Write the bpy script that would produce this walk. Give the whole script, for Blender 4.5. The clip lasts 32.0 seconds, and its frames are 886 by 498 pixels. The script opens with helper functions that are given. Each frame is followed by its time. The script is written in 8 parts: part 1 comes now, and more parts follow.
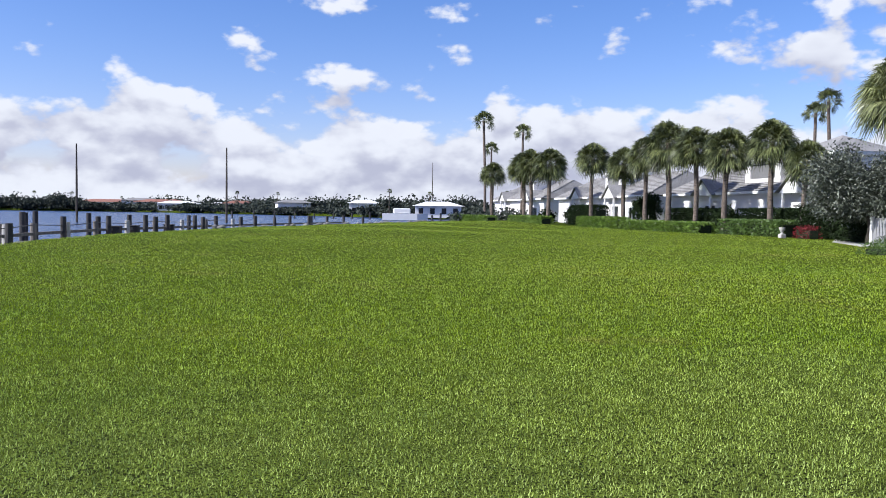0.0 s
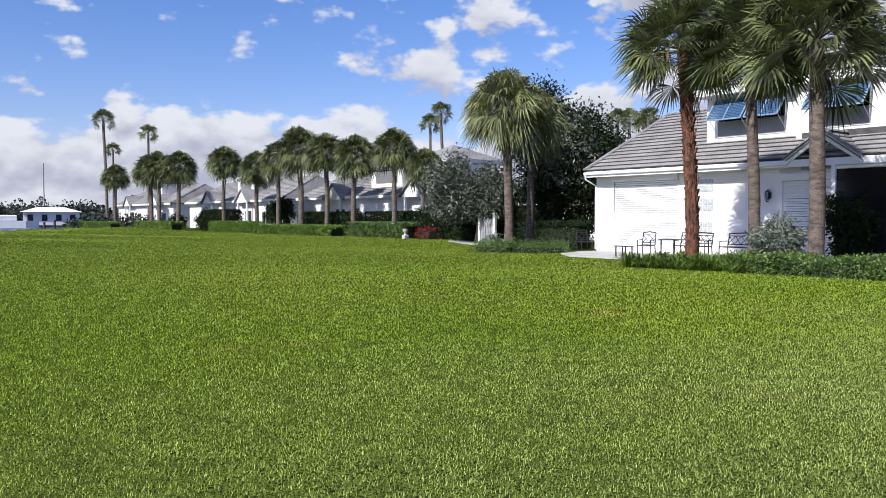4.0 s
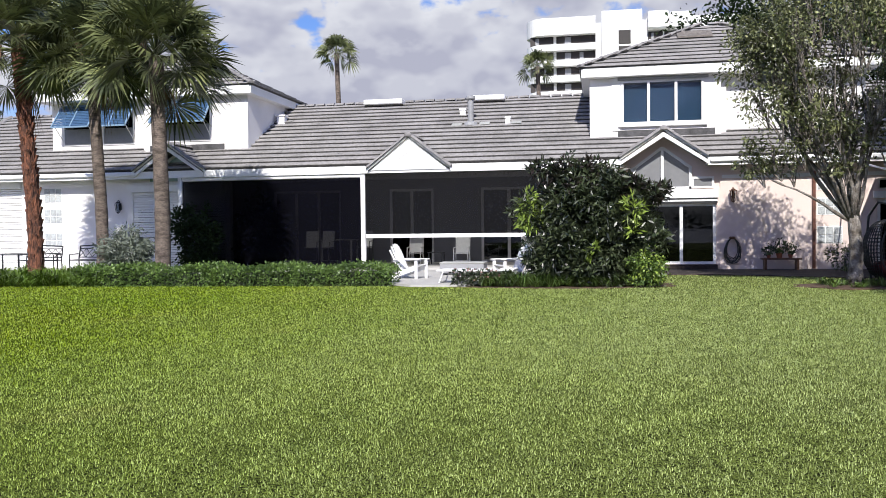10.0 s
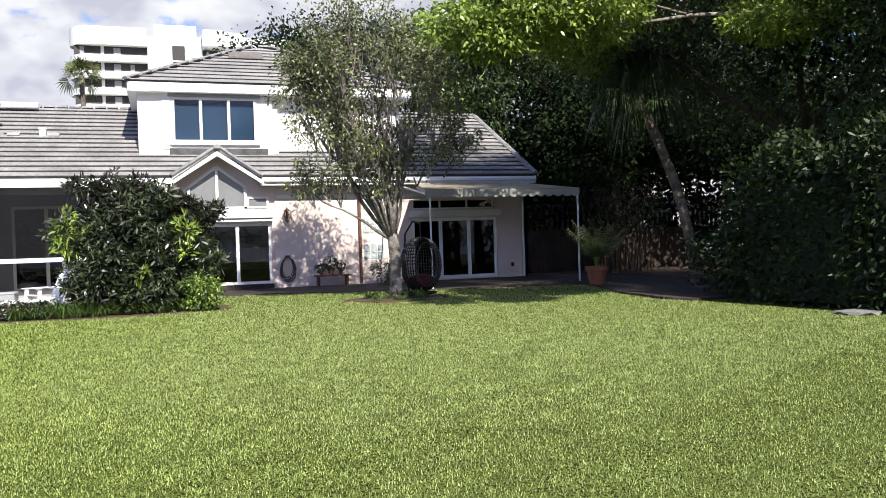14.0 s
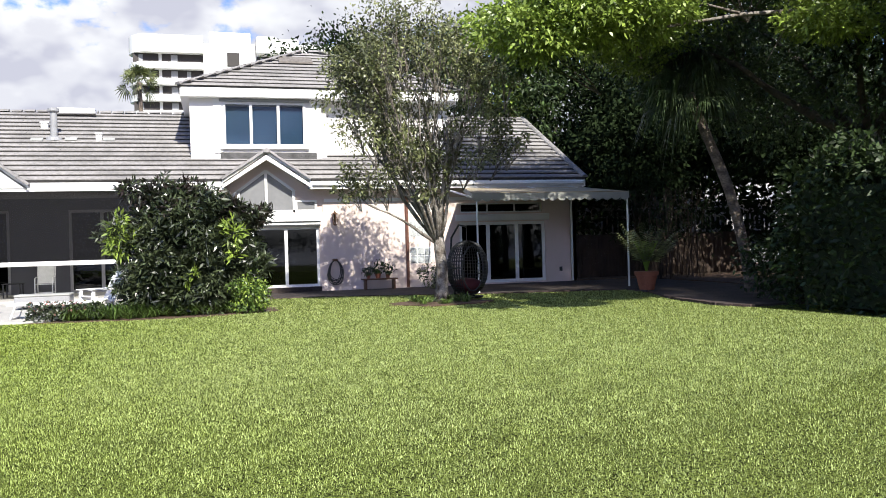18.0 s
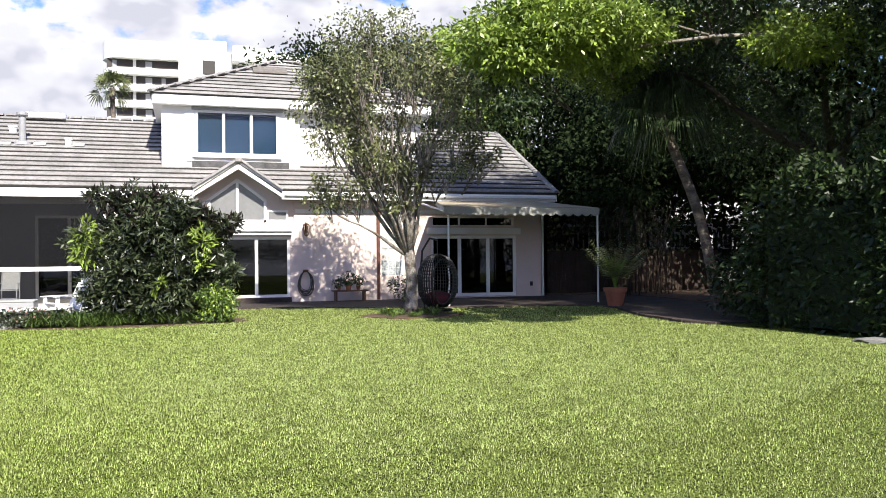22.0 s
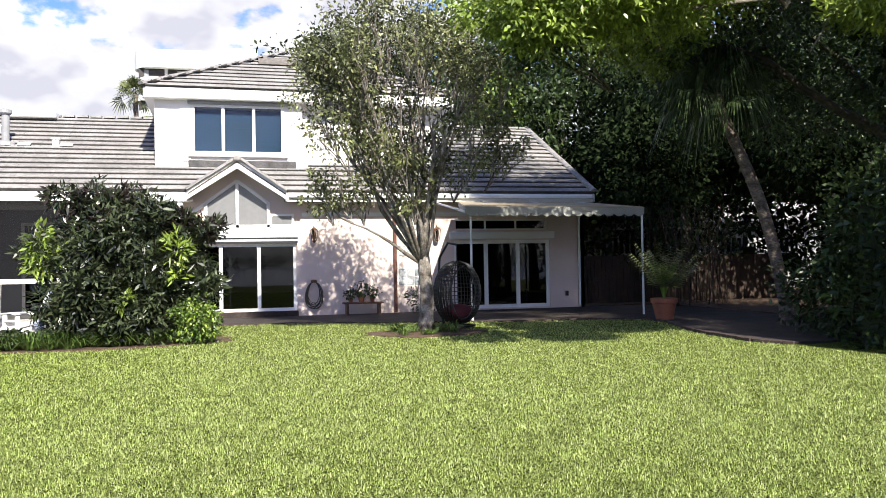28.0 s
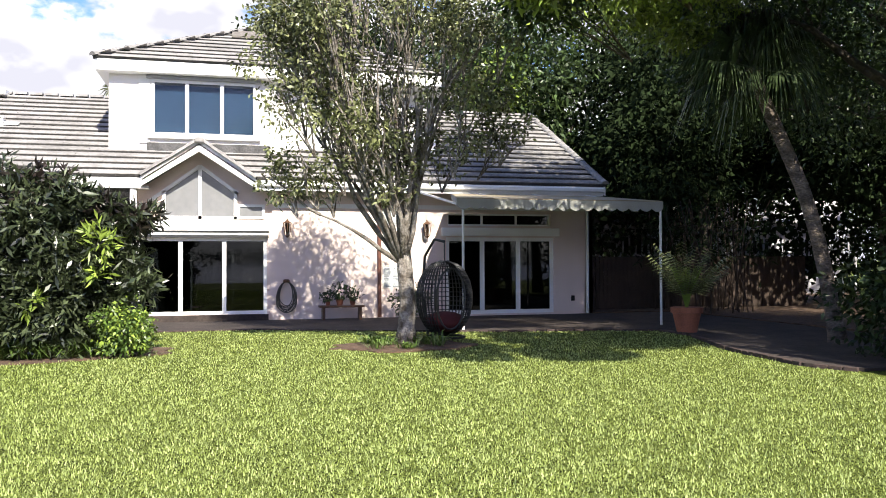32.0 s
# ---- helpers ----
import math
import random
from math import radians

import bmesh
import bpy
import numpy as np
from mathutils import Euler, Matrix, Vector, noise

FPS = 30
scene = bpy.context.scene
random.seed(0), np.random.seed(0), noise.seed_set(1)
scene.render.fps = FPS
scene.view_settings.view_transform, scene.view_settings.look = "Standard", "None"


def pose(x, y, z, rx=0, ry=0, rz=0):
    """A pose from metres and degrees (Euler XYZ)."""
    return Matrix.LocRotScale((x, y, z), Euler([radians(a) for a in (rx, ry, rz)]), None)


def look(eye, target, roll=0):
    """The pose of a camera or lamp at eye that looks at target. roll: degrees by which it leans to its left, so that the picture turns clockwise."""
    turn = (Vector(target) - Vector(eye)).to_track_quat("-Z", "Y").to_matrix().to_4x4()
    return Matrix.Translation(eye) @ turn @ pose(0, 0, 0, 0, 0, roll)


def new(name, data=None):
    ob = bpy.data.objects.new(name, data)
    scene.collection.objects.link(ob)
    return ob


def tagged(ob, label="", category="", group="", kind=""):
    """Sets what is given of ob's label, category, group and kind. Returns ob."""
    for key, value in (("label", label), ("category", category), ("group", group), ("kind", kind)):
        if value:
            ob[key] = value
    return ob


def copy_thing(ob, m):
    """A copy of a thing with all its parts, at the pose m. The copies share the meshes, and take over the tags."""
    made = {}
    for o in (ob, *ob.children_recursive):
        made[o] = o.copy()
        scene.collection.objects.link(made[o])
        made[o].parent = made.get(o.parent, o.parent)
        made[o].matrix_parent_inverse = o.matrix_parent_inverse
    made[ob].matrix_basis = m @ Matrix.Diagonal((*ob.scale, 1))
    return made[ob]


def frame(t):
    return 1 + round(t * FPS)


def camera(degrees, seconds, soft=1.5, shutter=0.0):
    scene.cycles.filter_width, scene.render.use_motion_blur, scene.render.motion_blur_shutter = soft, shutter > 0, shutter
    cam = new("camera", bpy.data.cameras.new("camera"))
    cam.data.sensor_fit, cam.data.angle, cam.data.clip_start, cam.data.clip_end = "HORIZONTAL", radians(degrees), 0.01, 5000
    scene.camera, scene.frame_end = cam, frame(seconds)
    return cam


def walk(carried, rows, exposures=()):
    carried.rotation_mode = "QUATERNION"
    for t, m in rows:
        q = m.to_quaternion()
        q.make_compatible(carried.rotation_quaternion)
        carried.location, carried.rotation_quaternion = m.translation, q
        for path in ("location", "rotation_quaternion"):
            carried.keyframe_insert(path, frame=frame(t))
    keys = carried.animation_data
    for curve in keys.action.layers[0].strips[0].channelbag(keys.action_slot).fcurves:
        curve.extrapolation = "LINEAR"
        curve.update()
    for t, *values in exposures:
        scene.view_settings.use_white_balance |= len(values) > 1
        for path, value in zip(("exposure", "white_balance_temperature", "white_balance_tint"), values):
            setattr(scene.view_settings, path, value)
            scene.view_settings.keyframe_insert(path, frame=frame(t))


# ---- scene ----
cam = camera(56.4, 32.0, 0.9)
METRES, EYE, TILT, LEAN, TURN = 8.4, 1.57, 0.0, 0.0, -12.1
ROWS = [
    (0.0, 0.0, 0.0, 0.0, 0.04, -2.62, -0.84),
    (0.5, 0.0058, 0.0037, 0.0009, -2.22, -2.63, -1.04),
    (1.0, 0.0097, 0.0051, 0.0011, -4.49, -2.65, -1.04),
    (1.5, 0.0125, 0.0052, 0.0007, -6.9, -2.62, -0.96),
    (2.0, 0.0146, 0.0072, 0.0003, -9.24, -2.95, -1.09),
    (2.5, 0.0143, 0.0108, 0.0012, -11.96, -3.08, -0.51),
    (3.0, 0.0103, 0.019, 0.0012, -16.32, -2.51, -0.43),
    (3.5, 0.0059, 0.024, 0.0008, -21.02, -2.21, -0.26),
    (5.5, 0.0079, 0.0398, -0.0021, -36.43, -2.27, -0.41),
    (6.0, 0.0126, 0.0406, -0.0038, -41.64, -2.42, -0.42),
    (6.5, 0.0194, 0.0418, -0.0037, -45.67, -2.51, 0.24),
    (7.0, 0.0243, 0.0398, -0.0023, -48.21, -2.15, 0.32),
    (7.5, 0.0302, 0.0344, -0.0018, -50.1, -1.56, 0.74),
    (8.0, 0.037, 0.0292, -0.0017, -52.98, -1.33, 0.37),
    (8.5, 0.0451, 0.0239, -0.001, -56.52, -1.25, -0.19),
    (9.0, 0.0533, 0.0165, -0.0002, -60.29, -1.16, 0.5),
    (9.5, 0.0619, 0.0133, -0.0012, -64.06, -1.24, 0.55),
    (10.0, 0.0647, 0.007, -0.0006, -66.98, -1.51, 0.65),
    (10.5, 0.0693, 0.0048, -0.0004, -71.13, -1.48, 0.55),
    (11.0, 0.0685, 0.0002, 0.0001, -74.29, -1.37, 1.1),
    (11.5, 0.0716, -0.0056, 0.0011, -77.75, -1.48, 1.56),
    (12.0, 0.0821, -0.009, 0.0009, -82.98, -2.26, 1.68),
    (12.5, 0.1028, -0.0015, 0.004, -89.91, -2.25, 1.35),
    (13.0, 0.1184, 0.0014, 0.0032, -93.8, -0.54, 1.98),
    (13.5, 0.1236, 0.0001, 0.0039, -96.07, -0.15, 1.96),
    (15.5, 0.1334, -0.0185, 0.0008, -96.5, -1.99, 1.45),
    (16.0, 0.1391, -0.0176, -0.0002, -94.36, -1.32, 1.25),
    (16.5, 0.138, -0.0169, -0.0004, -92.98, -0.65, 1.85),
    (17.0, 0.1399, -0.0183, 0.0003, -92.31, -0.57, 1.97),
    (17.5, 0.1409, -0.0186, -0.0003, -92.19, -0.66, 1.8),
    (18.0, 0.1408, -0.0192, 0.0009, -93.22, -0.4, 1.55),
    (18.5, 0.1408, -0.0194, 0.0013, -93.71, 0.14, 1.19),
    (19.0, 0.1406, -0.0189, 0.001, -92.93, 0.4, 1.17),
    (19.5, 0.1345, -0.018, 0.002, -93.11, 0.31, 0.99),
    (20.0, 0.1373, -0.0199, 0.0016, -93.68, 0.1, 0.89),
    (20.5, 0.136, -0.0218, 0.0021, -94.14, 0.36, 0.8),
    (21.0, 0.136, -0.0241, 0.002, -94.21, 0.39, 0.39),
    (21.5, 0.1361, -0.0276, 0.002, -94.39, 0.46, 0.4),
    (22.0, 0.1358, -0.0289, 0.0016, -95.05, 0.46, 0.5),
    (22.5, 0.1348, -0.0294, 0.0015, -95.26, 0.39, 0.87),
    (23.0, 0.143, -0.0291, 0.0009, -94.79, 0.16, 0.58),
    (23.5, 0.1634, -0.0285, 0.002, -94.89, 0.36, -0.08),
    (24.0, 0.1929, -0.0297, 0.0023, -94.44, 1.43, 0.03),
    (24.5, 0.2194, -0.0347, 0.002, -93.99, 0.42, 0.77),
    (25.0, 0.2581, -0.0513, 0.0029, -92.68, 0.74, 0.31),
    (25.5, 0.291, -0.0633, 0.0032, -92.08, -0.13, 0.14),
    (27.5, 0.4564, -0.1003, 0.0013, -91.53, 0.41, 0.09),
    (28.0, 0.5036, -0.1075, 0.0005, -92.54, 1.01, 0.98),
    (28.5, 0.542, -0.1177, 0.0026, -92.45, 0.31, 0.42),
    (29.0, 0.5784, -0.1387, 0.0013, -90.81, 1.69, -1.65),
    (29.5, 0.6281, -0.1487, 0.0021, -90.59, 1.48, -0.27),
    (30.0, 0.6722, -0.148, 0.0032, -93.9, 1.7, -0.35),
    (30.5, 0.7293, -0.1595, 0.0028, -92.98, 0.95, 0.44),
    (31.0, 0.7698, -0.1688, 0.0009, -91.89, 0.65, -0.03),
    (31.5, 0.8206, -0.1673, 0.0026, -92.11, 1.39, -0.28),
    (32.0, 0.8619, -0.1709, 0.0054, -92.24, 0.87, 0.2),
]
walk(cam, [(t, pose(0, 0, EYE, TILT, LEAN, TURN) @ pose(METRES * x, METRES * y, METRES * z, 90 + pitch, roll, yaw)) for t, x, y, z, yaw, pitch, roll in ROWS],
     [(0.0, 0.54, 5980, 10), (1.0, 0.52, 5980, 10), (2.0, 0.37, 6000, 10), (3.0, 0.38, 6050, 10), (6.0, 0.42, 6100, 10), (10.0, 0.37, 6200, 10), (12.0, 0.36, 6250, 9), (13.0, 0.66, 6350, 8), (16.0, 0.84, 6450, 7),
      (18.0, 0.85, 6450, 7), (20.0, 0.84, 6450, 7), (22.0, 1.02, 6600, 7), (24.0, 0.98, 6600, 7), (28.0, 1.08, 6650, 7), (29.0, 0.98, 6650, 7), (30.0, 1.24, 6700, 7), (32.0, 1.24, 6750, 7)])

# ---- world, sun ----
SUN_AZ, SUN_EL = 186.0, 39.0   # where the sun stands, degrees round from +x, and up
world = bpy.data.worlds.new("world")
scene.world = world
world.use_nodes = True
wn, wl = world.node_tree.nodes, world.node_tree.links
wn.clear()
w_out = wn.new("ShaderNodeOutputWorld")
w_bg = wn.new("ShaderNodeBackground")
w_bg.inputs["Strength"].default_value = 0.040
sky = wn.new("ShaderNodeTexSky")
sky.sky_type, sky.sun_disc = "NISHITA", False
sky.sun_elevation, sky.sun_rotation = radians(SUN_EL), radians(90 - SUN_AZ)
sky.air_density, sky.dust_density, sky.ozone_density = 1.0, 0.6, 2.5
coords = wn.new("ShaderNodeTexCoord")


def w_math(op, a, b=None, clamp=False):
    n = wn.new("ShaderNodeMath")
    n.operation, n.use_clamp = op, clamp
    for k, v in ((0, a), (1, b)):
        if v is None:
            continue
        if isinstance(v, (int, float)):
            n.inputs[k].default_value = v
        else:
            wl.new(v, n.inputs[k])
    return n.outputs[0]


def w_noise(shift, scale=1.0, detail=7.0, stretch=(9.0, 9.0, 16.0)):
    m = wn.new("ShaderNodeMapping")
    m.inputs["Scale"].default_value = stretch
    m.inputs["Location"].default_value = shift
    wl.new(coords.outputs["Generated"], m.inputs["Vector"])
    n = wn.new("ShaderNodeTexNoise")
    n.inputs["Scale"].default_value = scale
    n.inputs["Detail"].default_value = detail
    n.inputs["Roughness"].default_value = 0.52
    wl.new(m.outputs[0], n.inputs["Vector"])
    return n.outputs["Fac"]


def w_map(v, a, b, c, d):
    n = wn.new("ShaderNodeMapRange")
    n.interpolation_type = "SMOOTHSTEP"
    wl.new(v, n.inputs["Value"])
    for k, q in zip(("From Min", "From Max", "To Min", "To Max"), (a, b, c, d)):
        n.inputs[k].default_value = q
    return n.outputs["Result"]


sep = wn.new("ShaderNodeSeparateXYZ")
wl.new(coords.outputs["Generated"], sep.inputs[0])
SHIFT = (1.7, 0.4, 0.0)
n_here = w_noise(SHIFT)
puff_map = wn.new("ShaderNodeMapping")
puff_map.inputs["Scale"].default_value = (15.0, 15.0, 24.0)
wl.new(coords.outputs["Generated"], puff_map.inputs["Vector"])
puff = wn.new("ShaderNodeTexVoronoi")
puff.feature, puff.normalize = "F1", True
puff.inputs["Scale"].default_value, puff.inputs["Detail"].default_value, puff.inputs["Roughness"].default_value = 1.0, 3.0, 0.55
wl.new(puff_map.outputs[0], puff.inputs["Vector"])
billow = w_math("MULTIPLY", w_math("SUBTRACT", 0.36, puff.outputs["Distance"]), 0.62)
n_up = w_noise((SHIFT[0], SHIFT[1], SHIFT[2] + 0.32), detail=3.0)
# more cloud low down, and over the land side
low = w_math("ADD", w_map(sep.outputs["Z"], 0.06, 0.17, 0.12, -0.105), w_map(sep.outputs["Z"], 0.015, 0.07, 0.12, 0.0))
side = w_math("ADD", w_map(sep.outputs["X"], 0.2, 0.95, 0.0, 0.20), w_map(sep.outputs["X"], 0.90, 0.99, 0.0, 0.09))
dens = w_math("ADD", w_math("ADD", w_math("ADD", n_here, billow), low), side)
cover = w_map(dens, 0.515, 0.615, 0.0, 1.0)
lit = w_map(w_math("ADD", w_math("SUBTRACT", n_here, n_up), w_math("MULTIPLY", billow, 0.9)), -0.15, 0.15, 0.0, 1.0)
thick = w_math("MULTIPLY", w_map(dens, 0.58, 0.80, 0.0, 1.0), w_map(sep.outputs["X"], 0.35, 0.85, 0.05, 0.60))
lit = w_math("SUBTRACT", lit, thick, True)
cmix = wn.new("ShaderNodeMix")
cmix.data_type = "RGBA"
cmix.inputs["A"].default_value = (9.2, 9.2, 10.9, 1)
cmix.inputs["B"].default_value = (15.6, 15.5, 15.9, 1)
wl.new(lit, cmix.inputs["Factor"])
smix = wn.new("ShaderNodeMix")
smix.data_type = "RGBA"
wl.new(cover, smix.inputs["Factor"])
vivid = wn.new("ShaderNodeHueSaturation")
vivid.inputs["Saturation"].default_value, vivid.inputs["Value"].default_value = 1.25, 2.75
wl.new(sky.outputs[0], vivid.inputs["Color"])
tinted = wn.new("ShaderNodeMix")
tinted.data_type, tinted.blend_type = "RGBA", "MULTIPLY"
tinted.inputs["Factor"].default_value = 1.0
tinted.inputs["B"].default_value = (1.0, 0.84, 1.02, 1)
wl.new(vivid.outputs[0], tinted.inputs["A"])
wl.new(tinted.outputs["Result"], smix.inputs["A"])
wl.new(cmix.outputs["Result"], smix.inputs["B"])
wl.new(smix.outputs["Result"], w_bg.inputs["Color"])
wl.new(w_bg.outputs[0], w_out.inputs["Surface"])

sun_data = bpy.data.lights.new("sun", "SUN")
sun_data.energy, sun_data.angle, sun_data.color = 5.0, radians(0.55), (1.0, 0.95, 0.86)
sun = new("sun", sun_data)
sun_from = Vector((math.cos(radians(SUN_EL)) * math.cos(radians(SUN_AZ)), math.cos(radians(SUN_EL)) * math.sin(radians(SUN_AZ)), math.sin(radians(SUN_EL))))
sun.matrix_world = look(sun_from * 60, (0, 0, 0))


# ---- materials ----
def material(name, base, rough=0.6, vary=0.15, scale=1.5, fine=40.0, bump=0.15, metal=0.0, spec=0.5, second=None, through_light=0.0, per_piece=0.0, axis_scale=(1, 1, 1), depth=0.02):
    """Colour with broad stains and fine grain; per_piece: how far single pieces differ; through_light: share of light let through, for leaves."""
    m = bpy.data.materials.new(name)
    m.use_nodes = True
    nt, ln = m.node_tree.nodes, m.node_tree.links
    bsdf = nt["Principled BSDF"]
    bsdf.inputs["Roughness"].default_value = rough
    bsdf.inputs["Metallic"].default_value = metal
    bsdf.inputs["Specular IOR Level"].default_value = spec
    tc = nt.new("ShaderNodeNewGeometry")
    mp = nt.new("ShaderNodeMapping")
    mp.inputs["Scale"].default_value = axis_scale
    ln.new(tc.outputs["Position"], mp.inputs["Vector"])
    broad = nt.new("ShaderNodeTexNoise")
    broad.inputs["Scale"].default_value, broad.inputs["Detail"].default_value = scale, 5
    grain = nt.new("ShaderNodeTexNoise")
    grain.inputs["Scale"].default_value, grain.inputs["Detail"].default_value = fine, 4
    for n in (broad, grain):
        ln.new(mp.outputs[0], n.inputs["Vector"])
    mix = nt.new("ShaderNodeMix")
    mix.data_type = "RGBA"
    other = second or tuple(c * (1 - 2 * vary) for c in base)
    mix.inputs["A"].default_value, mix.inputs["B"].default_value = (*base, 1), (*other, 1)
    ramp = nt.new("ShaderNodeMapRange")
    ramp.inputs["From Min"].default_value, ramp.inputs["From Max"].default_value = 0.38, 0.66
    ln.new(broad.outputs["Fac"], ramp.inputs["Value"])
    ln.new(ramp.outputs[0], mix.inputs["Factor"])
    hsv = nt.new("ShaderNodeHueSaturation")
    ln.new(mix.outputs["Result"], hsv.inputs["Color"])
    val = nt.new("ShaderNodeMapRange")
    val.inputs["To Min"].default_value, val.inputs["To Max"].default_value = 1 - 1.4 * vary, 1 + 1.4 * vary
    val.inputs["From Min"].default_value, val.inputs["From Max"].default_value = 0.3, 0.7
    ln.new(grain.outputs["Fac"], val.inputs["Value"])
    value = val.outputs[0]
    if per_piece:
        rnd = nt.new("ShaderNodeMapRange")
        rnd.inputs["To Min"].default_value, rnd.inputs["To Max"].default_value = 1 - per_piece, 1 + per_piece
        src = tc.outputs["Random Per Island"]
        ln.new(src, rnd.inputs["Value"])
        mul = nt.new("ShaderNodeMath")
        mul.operation = "MULTIPLY"
        ln.new(value, mul.inputs[0])
        ln.new(rnd.outputs[0], mul.inputs[1])
        value = mul.outputs[0]
    ln.new(value, hsv.inputs["Value"])
    ln.new(hsv.outputs[0], bsdf.inputs["Base Color"])
    if bump:
        bp = nt.new("ShaderNodeBump")
        bp.inputs["Strength"].default_value, bp.inputs["Distance"].default_value = bump, depth
        ln.new(grain.outputs["Fac"], bp.inputs["Height"])
        ln.new(bp.outputs[0], bsdf.inputs["Normal"])
    if through_light:
        tr = nt.new("ShaderNodeBsdfTranslucent")
        ln.new(hsv.outputs[0], tr.inputs["Color"])
        sh = nt.new("ShaderNodeMixShader")
        sh.inputs["Fac"].default_value = through_light
        out = nt["Material Output"]
        ln.new(bsdf.outputs[0], sh.inputs[1])
        ln.new(tr.outputs[0], sh.inputs[2])
        ln.new(sh.outputs[0], out.inputs["Surface"])
    return m


def glass_material(name, tint, rough=0.02, ior=1.9):
    """A dark window pane: a glossy coat over a see-through tint."""
    m = bpy.data.materials.new(name)
    m.use_nodes = True
    nt, ln = m.node_tree.nodes, m.node_tree.links
    nt.clear()
    out, mix, fre = nt.new("ShaderNodeOutputMaterial"), nt.new("ShaderNodeMixShader"), nt.new("ShaderNodeFresnel")
    gl, tr = nt.new("ShaderNodeBsdfGlossy"), nt.new("ShaderNodeBsdfTransparent")
    fre.inputs["IOR"].default_value = ior
    gl.inputs["Roughness"].default_value = rough
    tr.inputs["Color"].default_value = (*tint, 1)
    ln.new(fre.outputs[0], mix.inputs[0])
    ln.new(tr.outputs[0], mix.inputs[1])
    ln.new(gl.outputs[0], mix.inputs[2])
    ln.new(mix.outputs[0], out.inputs["Surface"])
    return m


def screen_material(name, base, open_share):
    m = bpy.data.materials.new(name)
    m.use_nodes = True
    nt, ln = m.node_tree.nodes, m.node_tree.links
    bsdf, out = nt["Principled BSDF"], nt["Material Output"]
    bsdf.inputs["Base Color"].default_value = (*base, 1)
    bsdf.inputs["Roughness"].default_value = 0.8
    bsdf.inputs["Specular IOR Level"].default_value = 0.04
    tr, mix = nt.new("ShaderNodeBsdfTransparent"), nt.new("ShaderNodeMixShader")
    mix.inputs[0].default_value = open_share
    ln.new(bsdf.outputs[0], mix.inputs[1])
    ln.new(tr.outputs[0], mix.inputs[2])
    ln.new(mix.outputs[0], out.inputs["Surface"])
    return m


WHITE = material("white_paint", (0.80, 0.79, 0.78), 0.55, 0.03, 0.8, 30, 0.08)
STUCCO = material("pink_white_stucco", (0.72, 0.59, 0.535), 0.85, 0.05, 0.6, 60, 0.5)
STUCCO_W = material("white_stucco", (0.80, 0.77, 0.76), 0.85, 0.04, 0.6, 60, 0.4)
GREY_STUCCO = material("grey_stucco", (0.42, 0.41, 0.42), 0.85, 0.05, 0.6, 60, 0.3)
ROOF = material("grey_concrete_tile", (0.27, 0.255, 0.25), 0.85, 0.16, 0.9, 9, 0.4, second=(0.19, 0.18, 0.175), per_piece=0.05)
ROOF_FAR = material("far_grey_tile", (0.26, 0.25, 0.245), 0.85, 0.15, 0.5, 6, 0.3)
FROSTED = material("pale_grey_glass", (0.19, 0.19, 0.195), 0.18, 0.05, 0.8, 5, 0.0)
TEAL_GLASS = material("pale_green_glass", (0.33, 0.47, 0.45), 0.15, 0.05, 0.8, 5, 0.0)
# rooms behind glass: their lack of light is put into these colours
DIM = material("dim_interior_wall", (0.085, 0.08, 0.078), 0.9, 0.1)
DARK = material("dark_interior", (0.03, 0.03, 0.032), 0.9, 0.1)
BLACK_IRON = material("black_iron", (0.02, 0.02, 0.022), 0.45, 0.1, 5, 60, 0.1, spec=0.5)
GLASS = glass_material("window_glass", (0.13, 0.145, 0.15), ior=1.48)
PALE_GLASS = glass_material("pale_window_glass", (0.62, 0.66, 0.70), ior=1.35)
SCREEN = screen_material("insect_screen", (0.003, 0.003, 0.006), 0.36)
SCREEN_UP = screen_material("grey_insect_screen", (0.011, 0.011, 0.013), 0.42)
BLIND = material("pale_blue_blind", (0.12, 0.22, 0.36), 0.5, 0.05, 2, 20, 0.1)
AWNING_BLUE = material("blue_awning_louvre", (0.050, 0.105, 0.20), 0.45, 0.08, 3, 30, 0.1)
GREY_PANEL = material("grey_shutter_panel", (0.28, 0.28, 0.29), 0.6, 0.06, 3, 30, 0.1)
GLASS_BLOCK = material("glass_block", (0.50, 0.52, 0.52), 0.12, 0.15, 9, 30, 0.6)
CONCRETE = material("pale_concrete", (0.47, 0.45, 0.42), 0.85, 0.08, 1.2, 40, 0.3)
PAVER = material("dark_brick_paving", (0.065, 0.042, 0.037), 0.85, 0.2, 2.0, 30, 0.4, per_piece=0.2)
# greyed below white: the shade on the awning is put into the colour
CANVAS = material("grey_white_awning_canvas", (0.36, 0.36, 0.34), 0.8, 0.1, 1.0, 50, 0.2)
STAINED = material("stained_awning_roof", (0.42, 0.37, 0.28), 0.75, 0.2, 1.4, 20, 0.2, second=(0.22, 0.15, 0.07), axis_scale=(3, 0.5, 1))
TERRACOTTA = material("terracotta", (0.29, 0.10, 0.055), 0.8, 0.12, 4, 40, 0.25)
SOIL = material("brown_mulch", (0.11, 0.065, 0.04), 0.95, 0.25, 4, 40, 0.8)
WOOD_GREY = material("weathered_grey_wood", (0.20, 0.175, 0.155), 0.85, 0.2, 2, 25, 0.5, axis_scale=(4, 4, 0.6))
PILE = material("dark_wet_timber", (0.06, 0.055, 0.055), 0.8, 0.25, 2, 20, 0.4)
WOOD_FENCE = material("brown_fence_wood", (0.045, 0.028, 0.019), 0.85, 0.2, 2, 25, 0.4)
